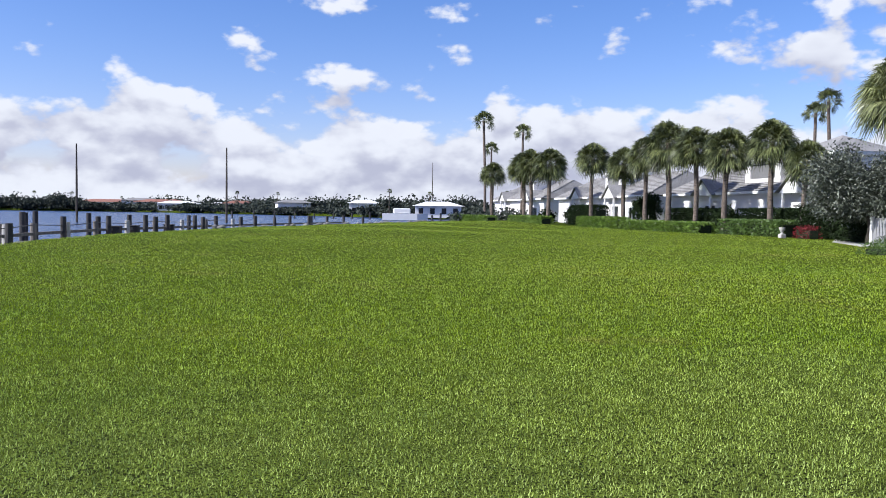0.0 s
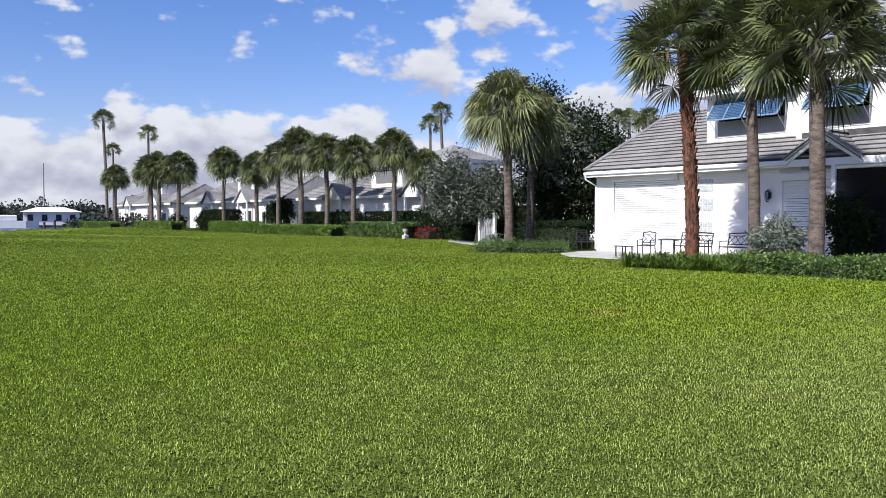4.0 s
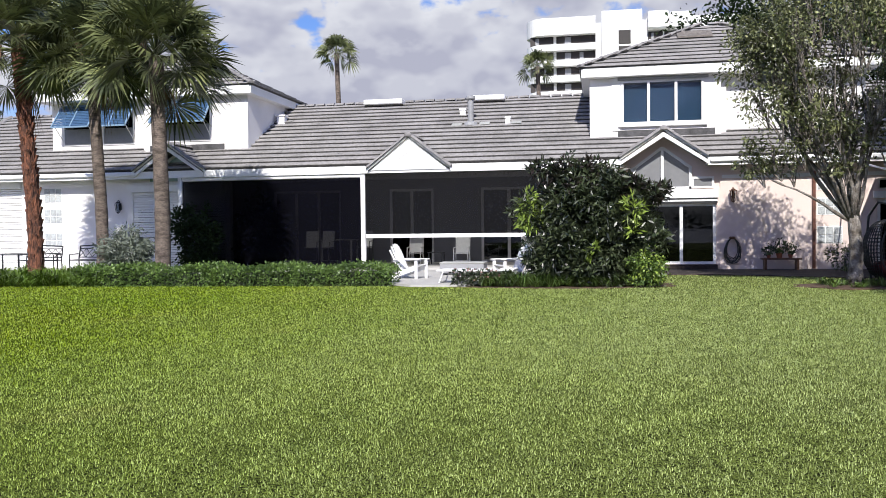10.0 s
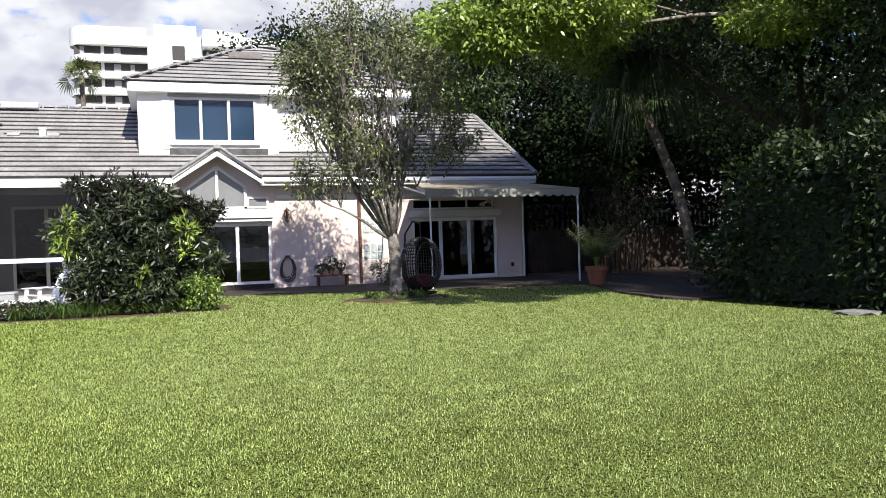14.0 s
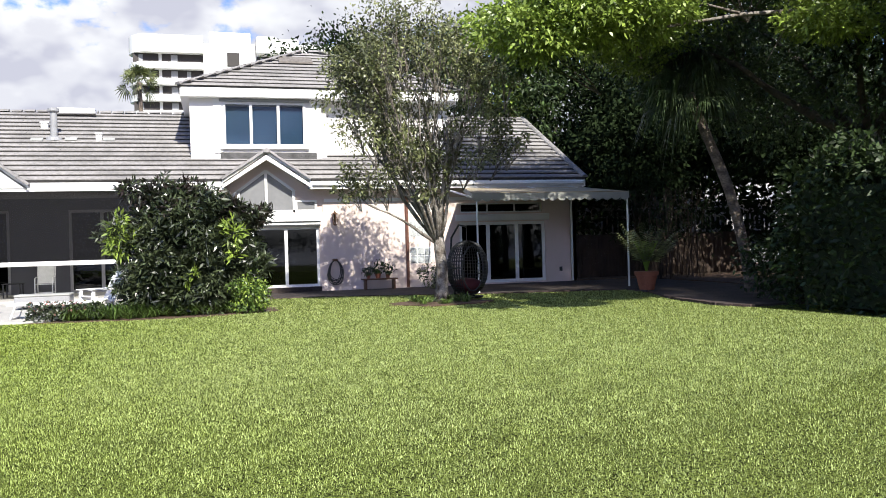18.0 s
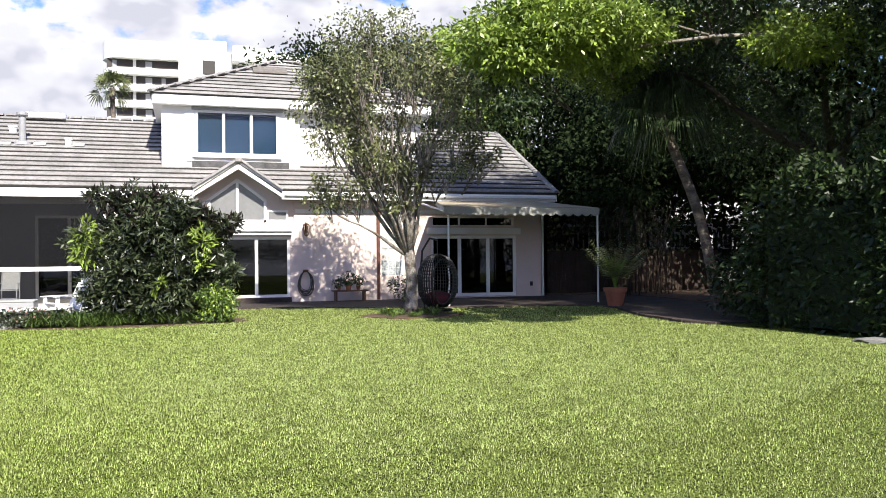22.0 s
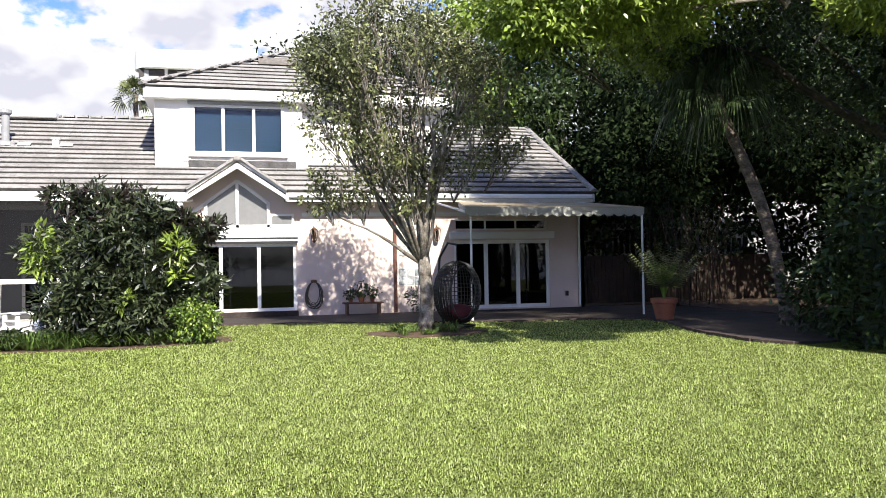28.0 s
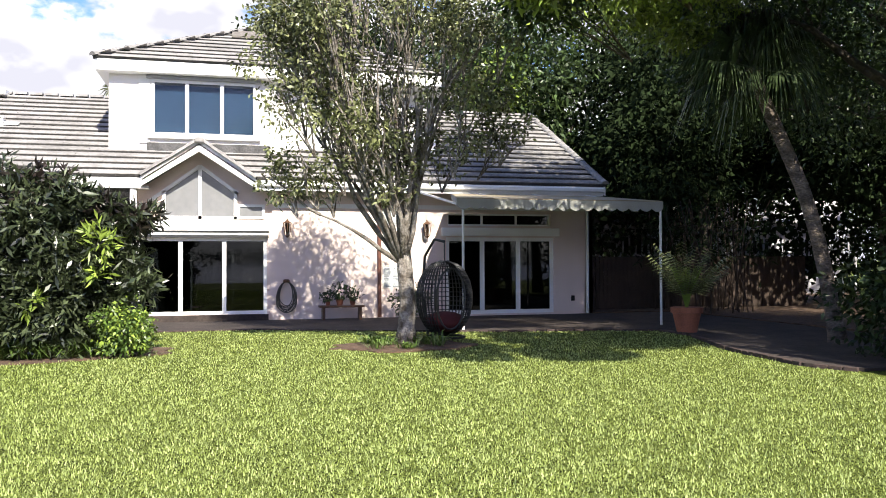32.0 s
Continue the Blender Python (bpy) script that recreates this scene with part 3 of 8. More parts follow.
wall_along_y(bm, FACE, FACE + 0.25, 18.0, Y_LEFT, 0, 3.75, [L_SHUT])
wall_along_y(bm, FACE, FACE + 0.25, 13.9, 18.0, 0, 3.75, [(14.1, 17.9, FLOOR, 2.45)])
part("wall", bm, STUCCO_W, house, "white stucco wall")
# ends, back, and the inside of the porch
for y in (Y_LEFT, Y_RIGHT):
    bm = bmesh.new()
    s = 0.25 if y < 0 else -0.25
    slab(bm, [(FACE, y, 0), (FACE, y, 3.75), (RIDGE_X, y, RIDGE_Z - 0.25), (BACK_X - 0.6, y, 3.75), (BACK_X - 0.6, y, 0)], (0, s, 0))
    part("wall", bm, STUCCO, house)
part("wall", boxes((BACK_X - 0.85, BACK_X - 0.6, Y_RIGHT + 0.25, Y_LEFT - 0.25, 0, 3.7)), STUCCO, house)
PW = [(2.5, 4.75, FLOOR, 3.15), (6.7, 8.55, FLOOR, 3.15), (10.65, 13.6, FLOOR, 3.15)]
bm = bmesh.new()
wall_along_y(bm, PORCH_BACK, PORCH_BACK + 0.2, PORCH_R - 0.6, PORCH_L + 0.5, 0, 4.2, PW)
box(bm, FACE + 0.25, PORCH_BACK, PORCH_R - 0.6, PORCH_R - 0.4, 0, 4.2)
box(bm, FACE + 0.25, PORCH_BACK, 13.9, 14.1, 0, 4.2)
part("porch_wall", bm, PORCH_SHADED, house, "pale porch wall, greyed for the shade of the porch")
part("corner_board", boxes((FACE - 0.03, FACE - 0.002, Y_LEFT - 0.42, Y_LEFT + 0.02, 0, 3.56)), STUCCO_W, house)
part("porch_ceiling", boxes((EAVE_X + 0.15, PORCH_BACK, PORCH_R - 0.4, PORCH_L + 0.2, 3.56, 3.62)), WHITE, house)
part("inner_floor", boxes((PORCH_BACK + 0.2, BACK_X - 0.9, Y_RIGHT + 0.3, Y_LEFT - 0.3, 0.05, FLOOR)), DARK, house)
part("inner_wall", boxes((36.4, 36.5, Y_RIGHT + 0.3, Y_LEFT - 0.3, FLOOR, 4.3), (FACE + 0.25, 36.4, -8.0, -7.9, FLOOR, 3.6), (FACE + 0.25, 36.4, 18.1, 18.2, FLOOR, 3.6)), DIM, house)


# sliding doors and windows
def glazed(name, y0, y1, z0, z1, x, panels, parent, label, glass=GLASS, bar_w=0.09, deep=0.09):
    """A white frame with its mullions, and each pane a part of it."""
    edges = [y0 + (y1 - y0) * k / panels for k in range(panels + 1)]
    holes = [(a + bar_w * (1 if k == 0 else 0.6), b - bar_w * (1 if k == panels - 1 else 0.6), z0 + bar_w, z1 - bar_w) for k, (a, b) in enumerate(zip(edges, edges[1:]))]
    bm = wall_along_y(bmesh.new(), x, x + deep, y0, y1, z0, z1, holes)
    w = part(name, bm, WHITE, parent, label)
    for a, b in zip(edges, edges[1:]):
        part("pane", boxes((x + 0.035, x + 0.047, a + 0.02, b - 0.02, z0 + 0.03, z1 - 0.03)), glass, w).visible_shadow = False
    return w


glazed("sliding_door", *A_DOOR[:2], A_DOOR[2], A_DOOR[3], FACE + 0.06, 3, house, "white framed sliding glass doors")
glazed("sliding_door", *B_DOOR[:2], B_DOOR[2], B_DOOR[3], FACE + 0.06, 3, house, "white framed sliding glass doors", bar_w=0.11)
glazed("transom_window", *B_TOP, FACE + 0.1, 3, house, "dark transom window", bar_w=0.05)
glazed("transom_window", *A_SIDE, FACE - 0.02, 1, house, "small transom window", FROSTED, bar_w=0.07)
for o in PW:
    glazed("sliding_door", *o, PORCH_BACK + 0.05, 3 if o[1] - o[0] > 2.6 else 2, house, "glass doors behind the porch", bar_w=0.10)
# the glazed gable: two slanted panes with white bars
bm = bmesh.new()
for a, b in (((-2.09, 2.78), (-2.09, 4.2)), ((-3.02, 2.78), (-3.02, 3.55)), ((-1.16, 2.78), (-1.16, 3.55)), ((-3.06, 3.5), (-2.09, 4.22)), ((-2.09, 4.22), (-1.12, 3.5)), ((-3.06, 2.82), (-1.12, 2.82)), ((-1.12, 3.5), (-0.75, 3.22))):
    bar(bm, (FACE + 0.02, *a), (FACE + 0.02, *b), 0.09, 0.09, (1, 0, 0))
part("gable_window_frame", bm, WHITE, house, "white glazing bars")
bm = bmesh.new()
slab(bm, [(FACE + 0.05, -3.0, 2.8), (FACE + 0.05, -1.2, 2.8), (FACE + 0.05, -1.2, 3.5), (FACE + 0.05, -2.09, 4.16), (FACE + 0.05, -3.0, 3.5)], (0.012, 0, 0))
part("gable_pane", bm, FROSTED, house, "pale grey sloping gable glass")
part("gable_field", slab(bmesh.new(), [(FACE + 0.075, -4.0, 2.78), (FACE + 0.075, -0.4, 2.78), (FACE + 0.075, -0.4, 3.72), (FACE + 0.075, -0.75, 3.72), (FACE + 0.075, -2.09, 4.62), (FACE + 0.075, -3.43, 3.72), (FACE + 0.075, -4.0, 3.72)], (0.04, 0, 0)), STUCCO, house)
part("blind_box", boxes((FACE - 0.16, FACE, -3.92, -0.4, 2.46, 2.76), bevel=0.015), WHITE, house, "white box beam over the doors")
part("blind_box", boxes((FACE - 0.1, FACE - 0.005, -12.45, -8.8, 2.36, 2.60), bevel=0.015), WHITE, house)
part("blind_edge", boxes((FACE - 0.13, FACE - 0.02, -3.9, -0.42, 2.42, 2.465)), BLACK_IRON, house)
part("blind_edge", boxes((FACE - 0.10, FACE - 0.02, -3.9, -0.42, 2.285, 2.345)), BLACK_IRON, house)
part("blind_rail", boxes((FACE - 0.12, FACE - 0.02, -3.9, -0.42, 2.346, 2.419), bevel=0.01), WHITE, house)
part("door_sill", boxes((FACE - 0.12, FACE + 0.05, -3.9, -0.42, 0.02, FLOOR + 0.055), bevel=0.01), TERRACE, house)
for y in (-2.95, -1.85):
    part("inner_blind", boxes((FACE + 0.35, FACE + 0.37, y - 0.03, y + 0.02, FLOOR, 2.25)), GREY_PANEL, house, "pale vertical blind slat")
part("frieze_board", boxes((FACE - 0.035, FACE - 0.002, Y_RIGHT + 0.1, -4.05, 3.12, 3.24)), WHITE, house)
part("frieze_board", boxes((FACE - 0.035, FACE - 0.002, 18.1, Y_LEFT - 0.02, 3.42, 3.56)), WHITE, house)
part("frieze_board", boxes((FACE - 0.05, FACE - 0.002, 13.9, 18.2, 3.2, 3.42)), WHITE, house)


def roller_shutter(y0, y1, z0, z1, x, parent):
    sh = part("roller_shutter", boxes((x - 0.14, x + 0.12, y0 - 0.03, y1 + 0.03, z1, z1 + 0.28), (x - 0.03, x + 0.06, y0 - 0.06, y0, z0, z1), (x - 0.03, x + 0.06, y1, y1 + 0.06, z0, z1), bevel=0.012), WHITE, parent, "closed white roller shutter")
    n = int((z1 - z0) / 0.095)
    bm = boxes((-0.018, 0.018, 0, y1 - y0, 0, 0.083), bevel=0.014)
    first = part("slat", bm, WHITE, sh)
    first.matrix_basis = pose(x + 0.03, y0, z0)
    for k in range(1, n):
        share("slat", first.data, pose(x + 0.03, y0, z0 + k * (z1 - z0) / n), sh)


roller_shutter(22.85, 26.48, FLOOR, 3.30, FACE, house)
roller_shutter(14.1, 17.9, FLOOR, 2.45 + 0.6, FACE - 0.08, house)


# glass blocks, in threes
def block_window(y, z, parent):
    w = part("glass_block_window", boxes((FACE - 0.012, FACE + 0.02, y - 0.40, y + 0.40, z - 0.29, z + 0.29)), WHITE, parent, "small window of glass blocks")
    for j in range(3):
        for k in range(2):
            b = boxes((-0.012, 0.012, -0.115, 0.115, -0.125, 0.125), bevel=0.01)
            part("glass_block", b, GLASS_BLOCK, w).matrix_basis = pose(FACE - 0.022, y + (j - 1) * 0.255, z + (k - 0.5) * 0.275)


for z in (3.0, 2.17, 1.22):
    block_window(21.45, z, house)
    block_window(-7.48, z - 0.05, house)

# roof: eaves courses as separate stepped strips
roof = part("roof", boxes((RIDGE_X - 0.1, RIDGE_X + 0.1, Y_RIGHT, Y_LEFT, RIDGE_Z - 0.25, RIDGE_Z - 0.2)), ROOF, house, "weathered grey concrete tile roof")
COURSES = 16
YR0, YR1 = Y_RIGHT - 0.18, Y_LEFT + 0.25


def course(name, p_low, p_high, along0, along1, lift, parent, mat=ROOF, step=0.34, cols=None):
    """A row of tiles: its lower lip stands proud; each tile is an island with a slight tilt of its own."""
    p_low, p_high, a0, a1 = (np.array(v, dtype=float) for v in (p_low, p_high, along0, along1))
    n = max(2, int(np.linalg.norm(a1 - a0) / step))
    up = np.array(lift, dtype=float)
    ks = np.arange(n)
    j = rng.normal(0, 0.006, n)[:, None]
    e0, e1 = (ks / n)[:, None], ((ks + 0.998) / n)[:, None]
    lo0, lo1 = a0 + (a1 - a0) * e0, a0 + (a1 - a0) * e1
    hi = p_high - p_low
    inward = hi.copy()
    inward[2] = 0
    inward = inward / np.linalg.norm(inward)
    t0, t1 = lo0 + up * (1 + 8 * j), lo1 + up * (1 + 8 * j)
    v = np.stack([lo0 - up * 0.6 + inward * 0.11, lo1 - up * 0.6 + inward * 0.11, lo1 + up * 0.7, lo0 + up * 0.7, t1, t0, lo1 + hi * 1.08 + up * 0.05, lo0 + hi * 1.08 + up * 0.05], 1).reshape(-1, 3)
    i = ks[:, None] * 8
    f = np.concatenate([np.concatenate([i, i + 1, i + 2, i + 3], 1), np.concatenate([i + 3, i + 2, i + 4, i + 5], 1), np.concatenate([i + 5, i + 4, i + 6, i + 7], 1)], 0)
    ob = np_object(name, v, f, mat, parent)
    # second, darker colour on the underside of each lip
    ob.data.materials.append(ROOF_LIP)
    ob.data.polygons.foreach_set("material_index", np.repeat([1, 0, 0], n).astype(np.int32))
    return ob


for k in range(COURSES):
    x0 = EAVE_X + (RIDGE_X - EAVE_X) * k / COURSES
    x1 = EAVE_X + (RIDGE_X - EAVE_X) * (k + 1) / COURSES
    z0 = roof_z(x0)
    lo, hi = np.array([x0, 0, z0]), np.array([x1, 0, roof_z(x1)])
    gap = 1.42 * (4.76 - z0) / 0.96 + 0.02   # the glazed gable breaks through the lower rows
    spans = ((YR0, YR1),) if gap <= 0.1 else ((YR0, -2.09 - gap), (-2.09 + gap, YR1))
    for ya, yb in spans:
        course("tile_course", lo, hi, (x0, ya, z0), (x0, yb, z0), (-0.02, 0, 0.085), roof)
for ya, yb, xa in ((YR0, -3.6, EAVE_X + 0.03), (-0.58, YR1, EAVE_X + 0.03), (-3.6, -0.58, 31.35)):
    bm = bmesh.new()
    slab(bm, [(xa, ya, roof_z(xa) - 0.09), (xa, yb, roof_z(xa) - 0.09), (RIDGE_X, yb, RIDGE_Z - 0.09), (RIDGE_X, ya, RIDGE_Z - 0.09)], (0, 0, -0.10))
    part("roof_deck", bm, GREY_PANEL, roof)
bm = bmesh.new()
slab(bm, [(RIDGE_X, YR0, RIDGE_Z), (RIDGE_X, YR1, RIDGE_Z), (BACK_X, YR1, EAVE_Z), (BACK_X, YR0, EAVE_Z)], (0, 0, -0.15))
part("rear_slope", bm, ROOF_FAR, roof)


def cap_mesh(name, length=0.40, r=0.13):
    bm = bmesh.new()
    n = 6
    rows = []
    for x, q in ((0, 1.0), (length, 0.86)):
        rows.append([bm.verts.new((x, -r * q * math.cos(math.pi * k / n), r * q * 0.75 * math.sin(math.pi * k / n))) for k in range(n + 1)])
    for k in range(n):
        bm.faces.new((rows[0][k], rows[1][k], rows[1][k + 1], rows[0][k + 1]))
    bm.faces.new(rows[0])
    me = bpy.data.meshes.new(name)
    bm.to_mesh(me)
    bm.free()
    me.materials.append(ROOF)
    return me


CAP = cap_mesh("cap")


def caps(a, b, parent, step=0.37):
    a, b = Vector(a), Vector(b)
    d = (b - a).normalized()
    side = Vector((0, 0, 1)).cross(d).normalized()
    up = d.cross(side)
    rot = Matrix((d, side, up)).transposed().to_4x4()
    n = max(1, int((b - a).length / step))
    for k in range(n):
        m = Matrix.Translation(a + (b - a) * (k / n)) @ rot @ pose(0, 0, rng.uniform(-0.004, 0.012), 0, 0, rng.uniform(-1.5, 1.5))
        share("ridge_tile", CAP, m, parent)


caps((RIDGE_X, YR0, RIDGE_Z + 0.02), (RIDGE_X, YR1, RIDGE_Z + 0.02), roof, 0.45)
for y in (YR0 + 0.05, YR1 - 0.05):
    caps((EAVE_X - 0.05, y, EAVE_Z + 0.05), (RIDGE_X, y, RIDGE_Z + 0.05), roof)

# fascia, soffit, gutter
for ya, yb in ((YR0 + 0.1, -3.5), (-0.68, YR1 - 0.1)):
    part("fascia", boxes((EAVE_X - 0.02, EAVE_X + 0.02, ya, yb, EAVE_Z - 0.30, EAVE_Z - 0.03)), WHITE, house, "white painted fascia board")
part("gutter", boxes((EAVE_X - 0.12, EAVE_X - 0.022, 17.4, YR1, EAVE_Z - 0.20, EAVE_Z - 0.06), bevel=0.03), WHITE, house)
part("gutter", boxes((EAVE_X - 0.12, EAVE_X - 0.022, YR0 + 0.1, -3.6, EAVE_Z - 0.20, EAVE_Z - 0.06), bevel=0.03), WHITE, house)
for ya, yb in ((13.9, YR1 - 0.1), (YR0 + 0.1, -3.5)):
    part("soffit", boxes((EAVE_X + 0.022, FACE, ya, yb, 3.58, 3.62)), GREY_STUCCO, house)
bm = bmesh.new()
tube(bm, [(EAVE_X - 0.07, YR1 - 0.1, 3.66), (EAVE_X - 0.05, YR1 - 0.1, 3.45), (FACE - 0.06, Y_LEFT + 0.02, 3.15), (FACE - 0.06, Y_LEFT + 0.02, 0.1)], [0.045] * 4, 8)
part("downpipe", bm, WHITE, house)
for y in (Y_LEFT, Y_RIGHT):
    bm = bmesh.new()
    s = 1 if y > 0 else -1
    slab(bm, [(EAVE_X, y + s * 0.12, EAVE_Z - 0.28), (EAVE_X, y + s * 0.12, EAVE_Z - 0.04), (RIDGE_X, y + s * 0.12, RIDGE_Z - 0.06), (RIDGE_X, y + s * 0.12, RIDGE_Z - 0.30)], (0, s * 0.04, 0))
    part("barge_board", bm, WHITE, house)


# the small gables over the eaves
def gable(yc, half, base_z, peak_z, field, parent, x_front=EAVE_X - 0.10):
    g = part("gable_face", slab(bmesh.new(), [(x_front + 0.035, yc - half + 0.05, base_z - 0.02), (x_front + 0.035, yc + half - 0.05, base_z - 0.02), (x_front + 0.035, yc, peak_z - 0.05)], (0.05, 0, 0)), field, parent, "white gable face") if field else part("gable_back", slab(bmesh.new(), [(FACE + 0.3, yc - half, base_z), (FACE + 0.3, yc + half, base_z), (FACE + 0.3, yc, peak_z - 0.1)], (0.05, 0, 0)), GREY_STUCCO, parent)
    rise = (peak_z - base_z) / half
    for s in (-1, 1):
        bm = bmesh.new()
        bw = 0.27 if field is None else 0.13
        slab(bm, [(x_front, yc, peak_z + 0.06), (x_front, yc + s * (half + 0.03), base_z + 0.05), (x_front, yc + s * (half + 0.03), base_z - bw * 0.9 + 0.03), (x_front, yc, peak_z - bw * 1.05 + 0.05)], (0.07, 0, 0))
        part("barge_board", bm, WHITE, g, "white barge board")
        # roof slope back to the main roof
        xb_peak = EAVE_X + (peak_z - EAVE_Z) / SLOPE + 0.1
        xb_base = EAVE_X + max(0.0, (base_z - EAVE_Z) / SLOPE) + 0.15
        n = 5
        for k in range(n):
            f0, f1 = k / n, (k + 1) / n
            yl, yh = yc + s * half * (1 - f0) * 1.04, yc + s * half * (1 - f1) * 1.04
            zl, zh = base_z + (peak_z - base_z) * f0 + 0.02, base_z + (peak_z - base_z) * f1 + 0.02
            xb = xb_base + (xb_peak - xb_base) * f1
            ends = ((x_front + 0.01, yl, zl), (xb, yl, zl))
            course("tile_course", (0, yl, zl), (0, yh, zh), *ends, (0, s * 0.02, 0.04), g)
        caps((x_front + 0.03, yc + s * (half + 0.02), base_z + 0.05), (x_front + 0.03, yc, peak_z + 0.06), g, 0.33)
        slope_deck = slab(bmesh.new(), [(x_front, yc, peak_z - 0.02), (x_front, yc + s * half, base_z - 0.02), (xb_base, yc + s * half, base_z - 0.02), (xb_peak, yc, peak_z - 0.02)], (0, 0, -0.05))
        part("gable_deck", slope_deck, GREY_PANEL, g)
    caps((x_front, yc, peak_z + 0.05), (EAVE_X + (peak_z - EAVE_Z) / SLOPE, yc, peak_z + 0.05), g)
    part("cap_block", boxes((x_front - 0.12, x_front + 0.1, yc - 0.12, yc + 0.12, peak_z - 0.02, peak_z + 0.12), bevel=0.03), ROOF, g)
    return g


g2 = gable(6.72, 1.50, 3.66, 4.82, WHITE, house)
for inset, t in ((0.42, 0.03), (0.72, 0.025)):
    bm = bmesh.new()
    for s in (-1, 1):
        bar(bm, (EAVE_X - 0.07, 6.72, 4.82 - inset - 0.12), (EAVE_X - 0.07, 6.72 + s * (1.50 - inset * 1.6), 3.76), 0.035, t, (1, 0, 0))
    part("gable_moulding", bm, WHITE, g2)
gable(-2.09, 1.42, 3.80, 4.76, None, house)
gable(16.05, 1.45, 3.78, 4.78, None, house)
part("gable_pane", slab(bmesh.new(), [(FACE - 0.03, 14.9, 3.45), (FACE - 0.03, 17.2, 3.45), (FACE - 0.03, 17.2, 3.7), (FACE - 0.03, 16.05, 4.5), (FACE - 0.03, 14.9, 3.7)], (0.02, 0, 0)), TEAL_GLASS, house, "pale green gable glass")
for s in (-1, 1):
    part("gable_window_frame", bar(bmesh.new(), (FACE - 0.05, 16.05 + s * 1.2, 3.62), (FACE - 0.05, 16.05, 4.46), 0.10, 0.06, (1, 0, 0)), WHITE, house)


# dormers
def dormer(sign, y_in, y_mid, y_out, label):
    """A roof storey: y_in its end towards the middle of the house, y_mid the step in its face, y_out the far end."""
    face, back, zt = 31.1, 39.6, 6.86
    lo = lambda a, b: (min(a, b), max(a, b))
    wins = [lo(y_in + sign * 1.12, y_in + sign * 3.97)] if sign < 0 else [lo(y_in + 1.55, y_in + 3.75)]
    outer = [] if sign < 0 else [lo(y_mid + 0.7, y_mid + 2.1), lo(y_mid + 2.35, y_mid + 3.9)]
    bm = bmesh.new()
    wall_along_y(bm, face, face + 0.2, *lo(y_in, y_mid), 4.45, zt, [(*w, 5.18, 6.74) for w in wins])
    d = part("dormer", bm, STUCCO_W, house, label)
    part("dormer_wall", wall_along_y(bmesh.new(), face + 0.35, face + 0.55, *lo(y_mid, y_out), 4.6, zt, [(*w, 5.12, 6.74) for w in outer]), STUCCO_W, d)
    for y in (y_in, y_mid, y_out):
        s = -sign * 0.2 if y == y_out else sign * 0.2
        x0 = face + 0.55 if y == y_out else face + 0.2
        part("dormer_side", boxes((x0, face + 0.35 if y == y_mid else back, *lo(y, y + s), 4.45, zt)), STUCCO_W, d)
    part("dormer_wall", boxes((back - 0.2, back, *lo(y_in + sign * 0.2, y_out - sign * 0.2), 4.6, zt)), STUCCO_W, d)
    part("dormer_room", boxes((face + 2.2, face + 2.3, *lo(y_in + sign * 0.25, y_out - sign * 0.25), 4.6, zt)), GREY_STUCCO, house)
    # eaves band
    e0, e1 = lo(y_in - sign * 0.30, y_out + sign * 0.30)
    part("eaves_band", boxes((face - 0.36, back + 0.3, e0, e1, zt, zt + 0.32), bevel=0.01), WHITE, d, "white eaves board")
    # hipped roof of its own
    x0, x1, z0, sl = face - 0.42, back + 0.4, zt + 0.33, 0.5
    run = (x1 - x0) / 2
    n = 11
    for k in range(n):
        a, b = run * k / n, run * (k + 1) / n
        zl, zh = z0 + sl * a, z0 + sl * b
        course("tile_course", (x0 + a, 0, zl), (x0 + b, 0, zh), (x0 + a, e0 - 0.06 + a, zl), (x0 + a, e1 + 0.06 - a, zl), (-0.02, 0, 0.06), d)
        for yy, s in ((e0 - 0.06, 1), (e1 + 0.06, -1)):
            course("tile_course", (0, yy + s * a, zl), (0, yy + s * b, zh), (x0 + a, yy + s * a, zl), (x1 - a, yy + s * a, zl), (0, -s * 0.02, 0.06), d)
    for yy, s in ((e0 - 0.06, 1), (e1 + 0.06, -1)):
        caps((x0, yy, z0 + 0.05), (x0 + run, yy + s * run, z0 + sl * run + 0.05), d)
    if e1 - e0 > 2 * run:
        caps((x0 + run, e0 + run, z0 + sl * run + 0.04), (x0 + run, e1 - run, z0 + sl * run + 0.04), d)
    bm = bmesh.new()
    slab(bm, [(x0 + run, e0 + run, z0 + sl * run), (x0 + run, max(e1 - run, e0 + run + 0.01), z0 + sl * run), (x1, e1, z0), (x1, e0, z0)], (0, 0, -0.1))
    part("rear_slope", bm, ROOF_FAR, d)
    # dark panel low on the slope of the roof
    if sign < 0:
        xa = x0 + 2.9
        za = z0 + sl * 2.9 + 0.08
        part("roof_panel", slab(bmesh.new(), [(xa, e1 - 4.9, za), (xa, e1 - 3.6, za), (xa + 0.7, e1 - 3.6, za + 0.35), (xa + 0.7, e1 - 4.9, za + 0.35)], (0, 0, 0.06)), WOOD_GREY, d, "brown roof panel")
    # flashing at the foot
    part("flashing", boxes((face - 0.05, face - 0.004, *lo(y_in + sign * 1.0, y_mid - sign * 0.2), 4.74, 4.97)), FLASHING, d, "dark flashing")
    return d, wins, outer


dr, dr_wins, dr_outer = dormer(-1, 0.37, -4.18, -9.0, "white roof dormer with a wide window")
dl, dl_wins, dl_outer = dormer(1, 13.6, 18.0, 22.45, "white roof dormer with blue awning shutters")


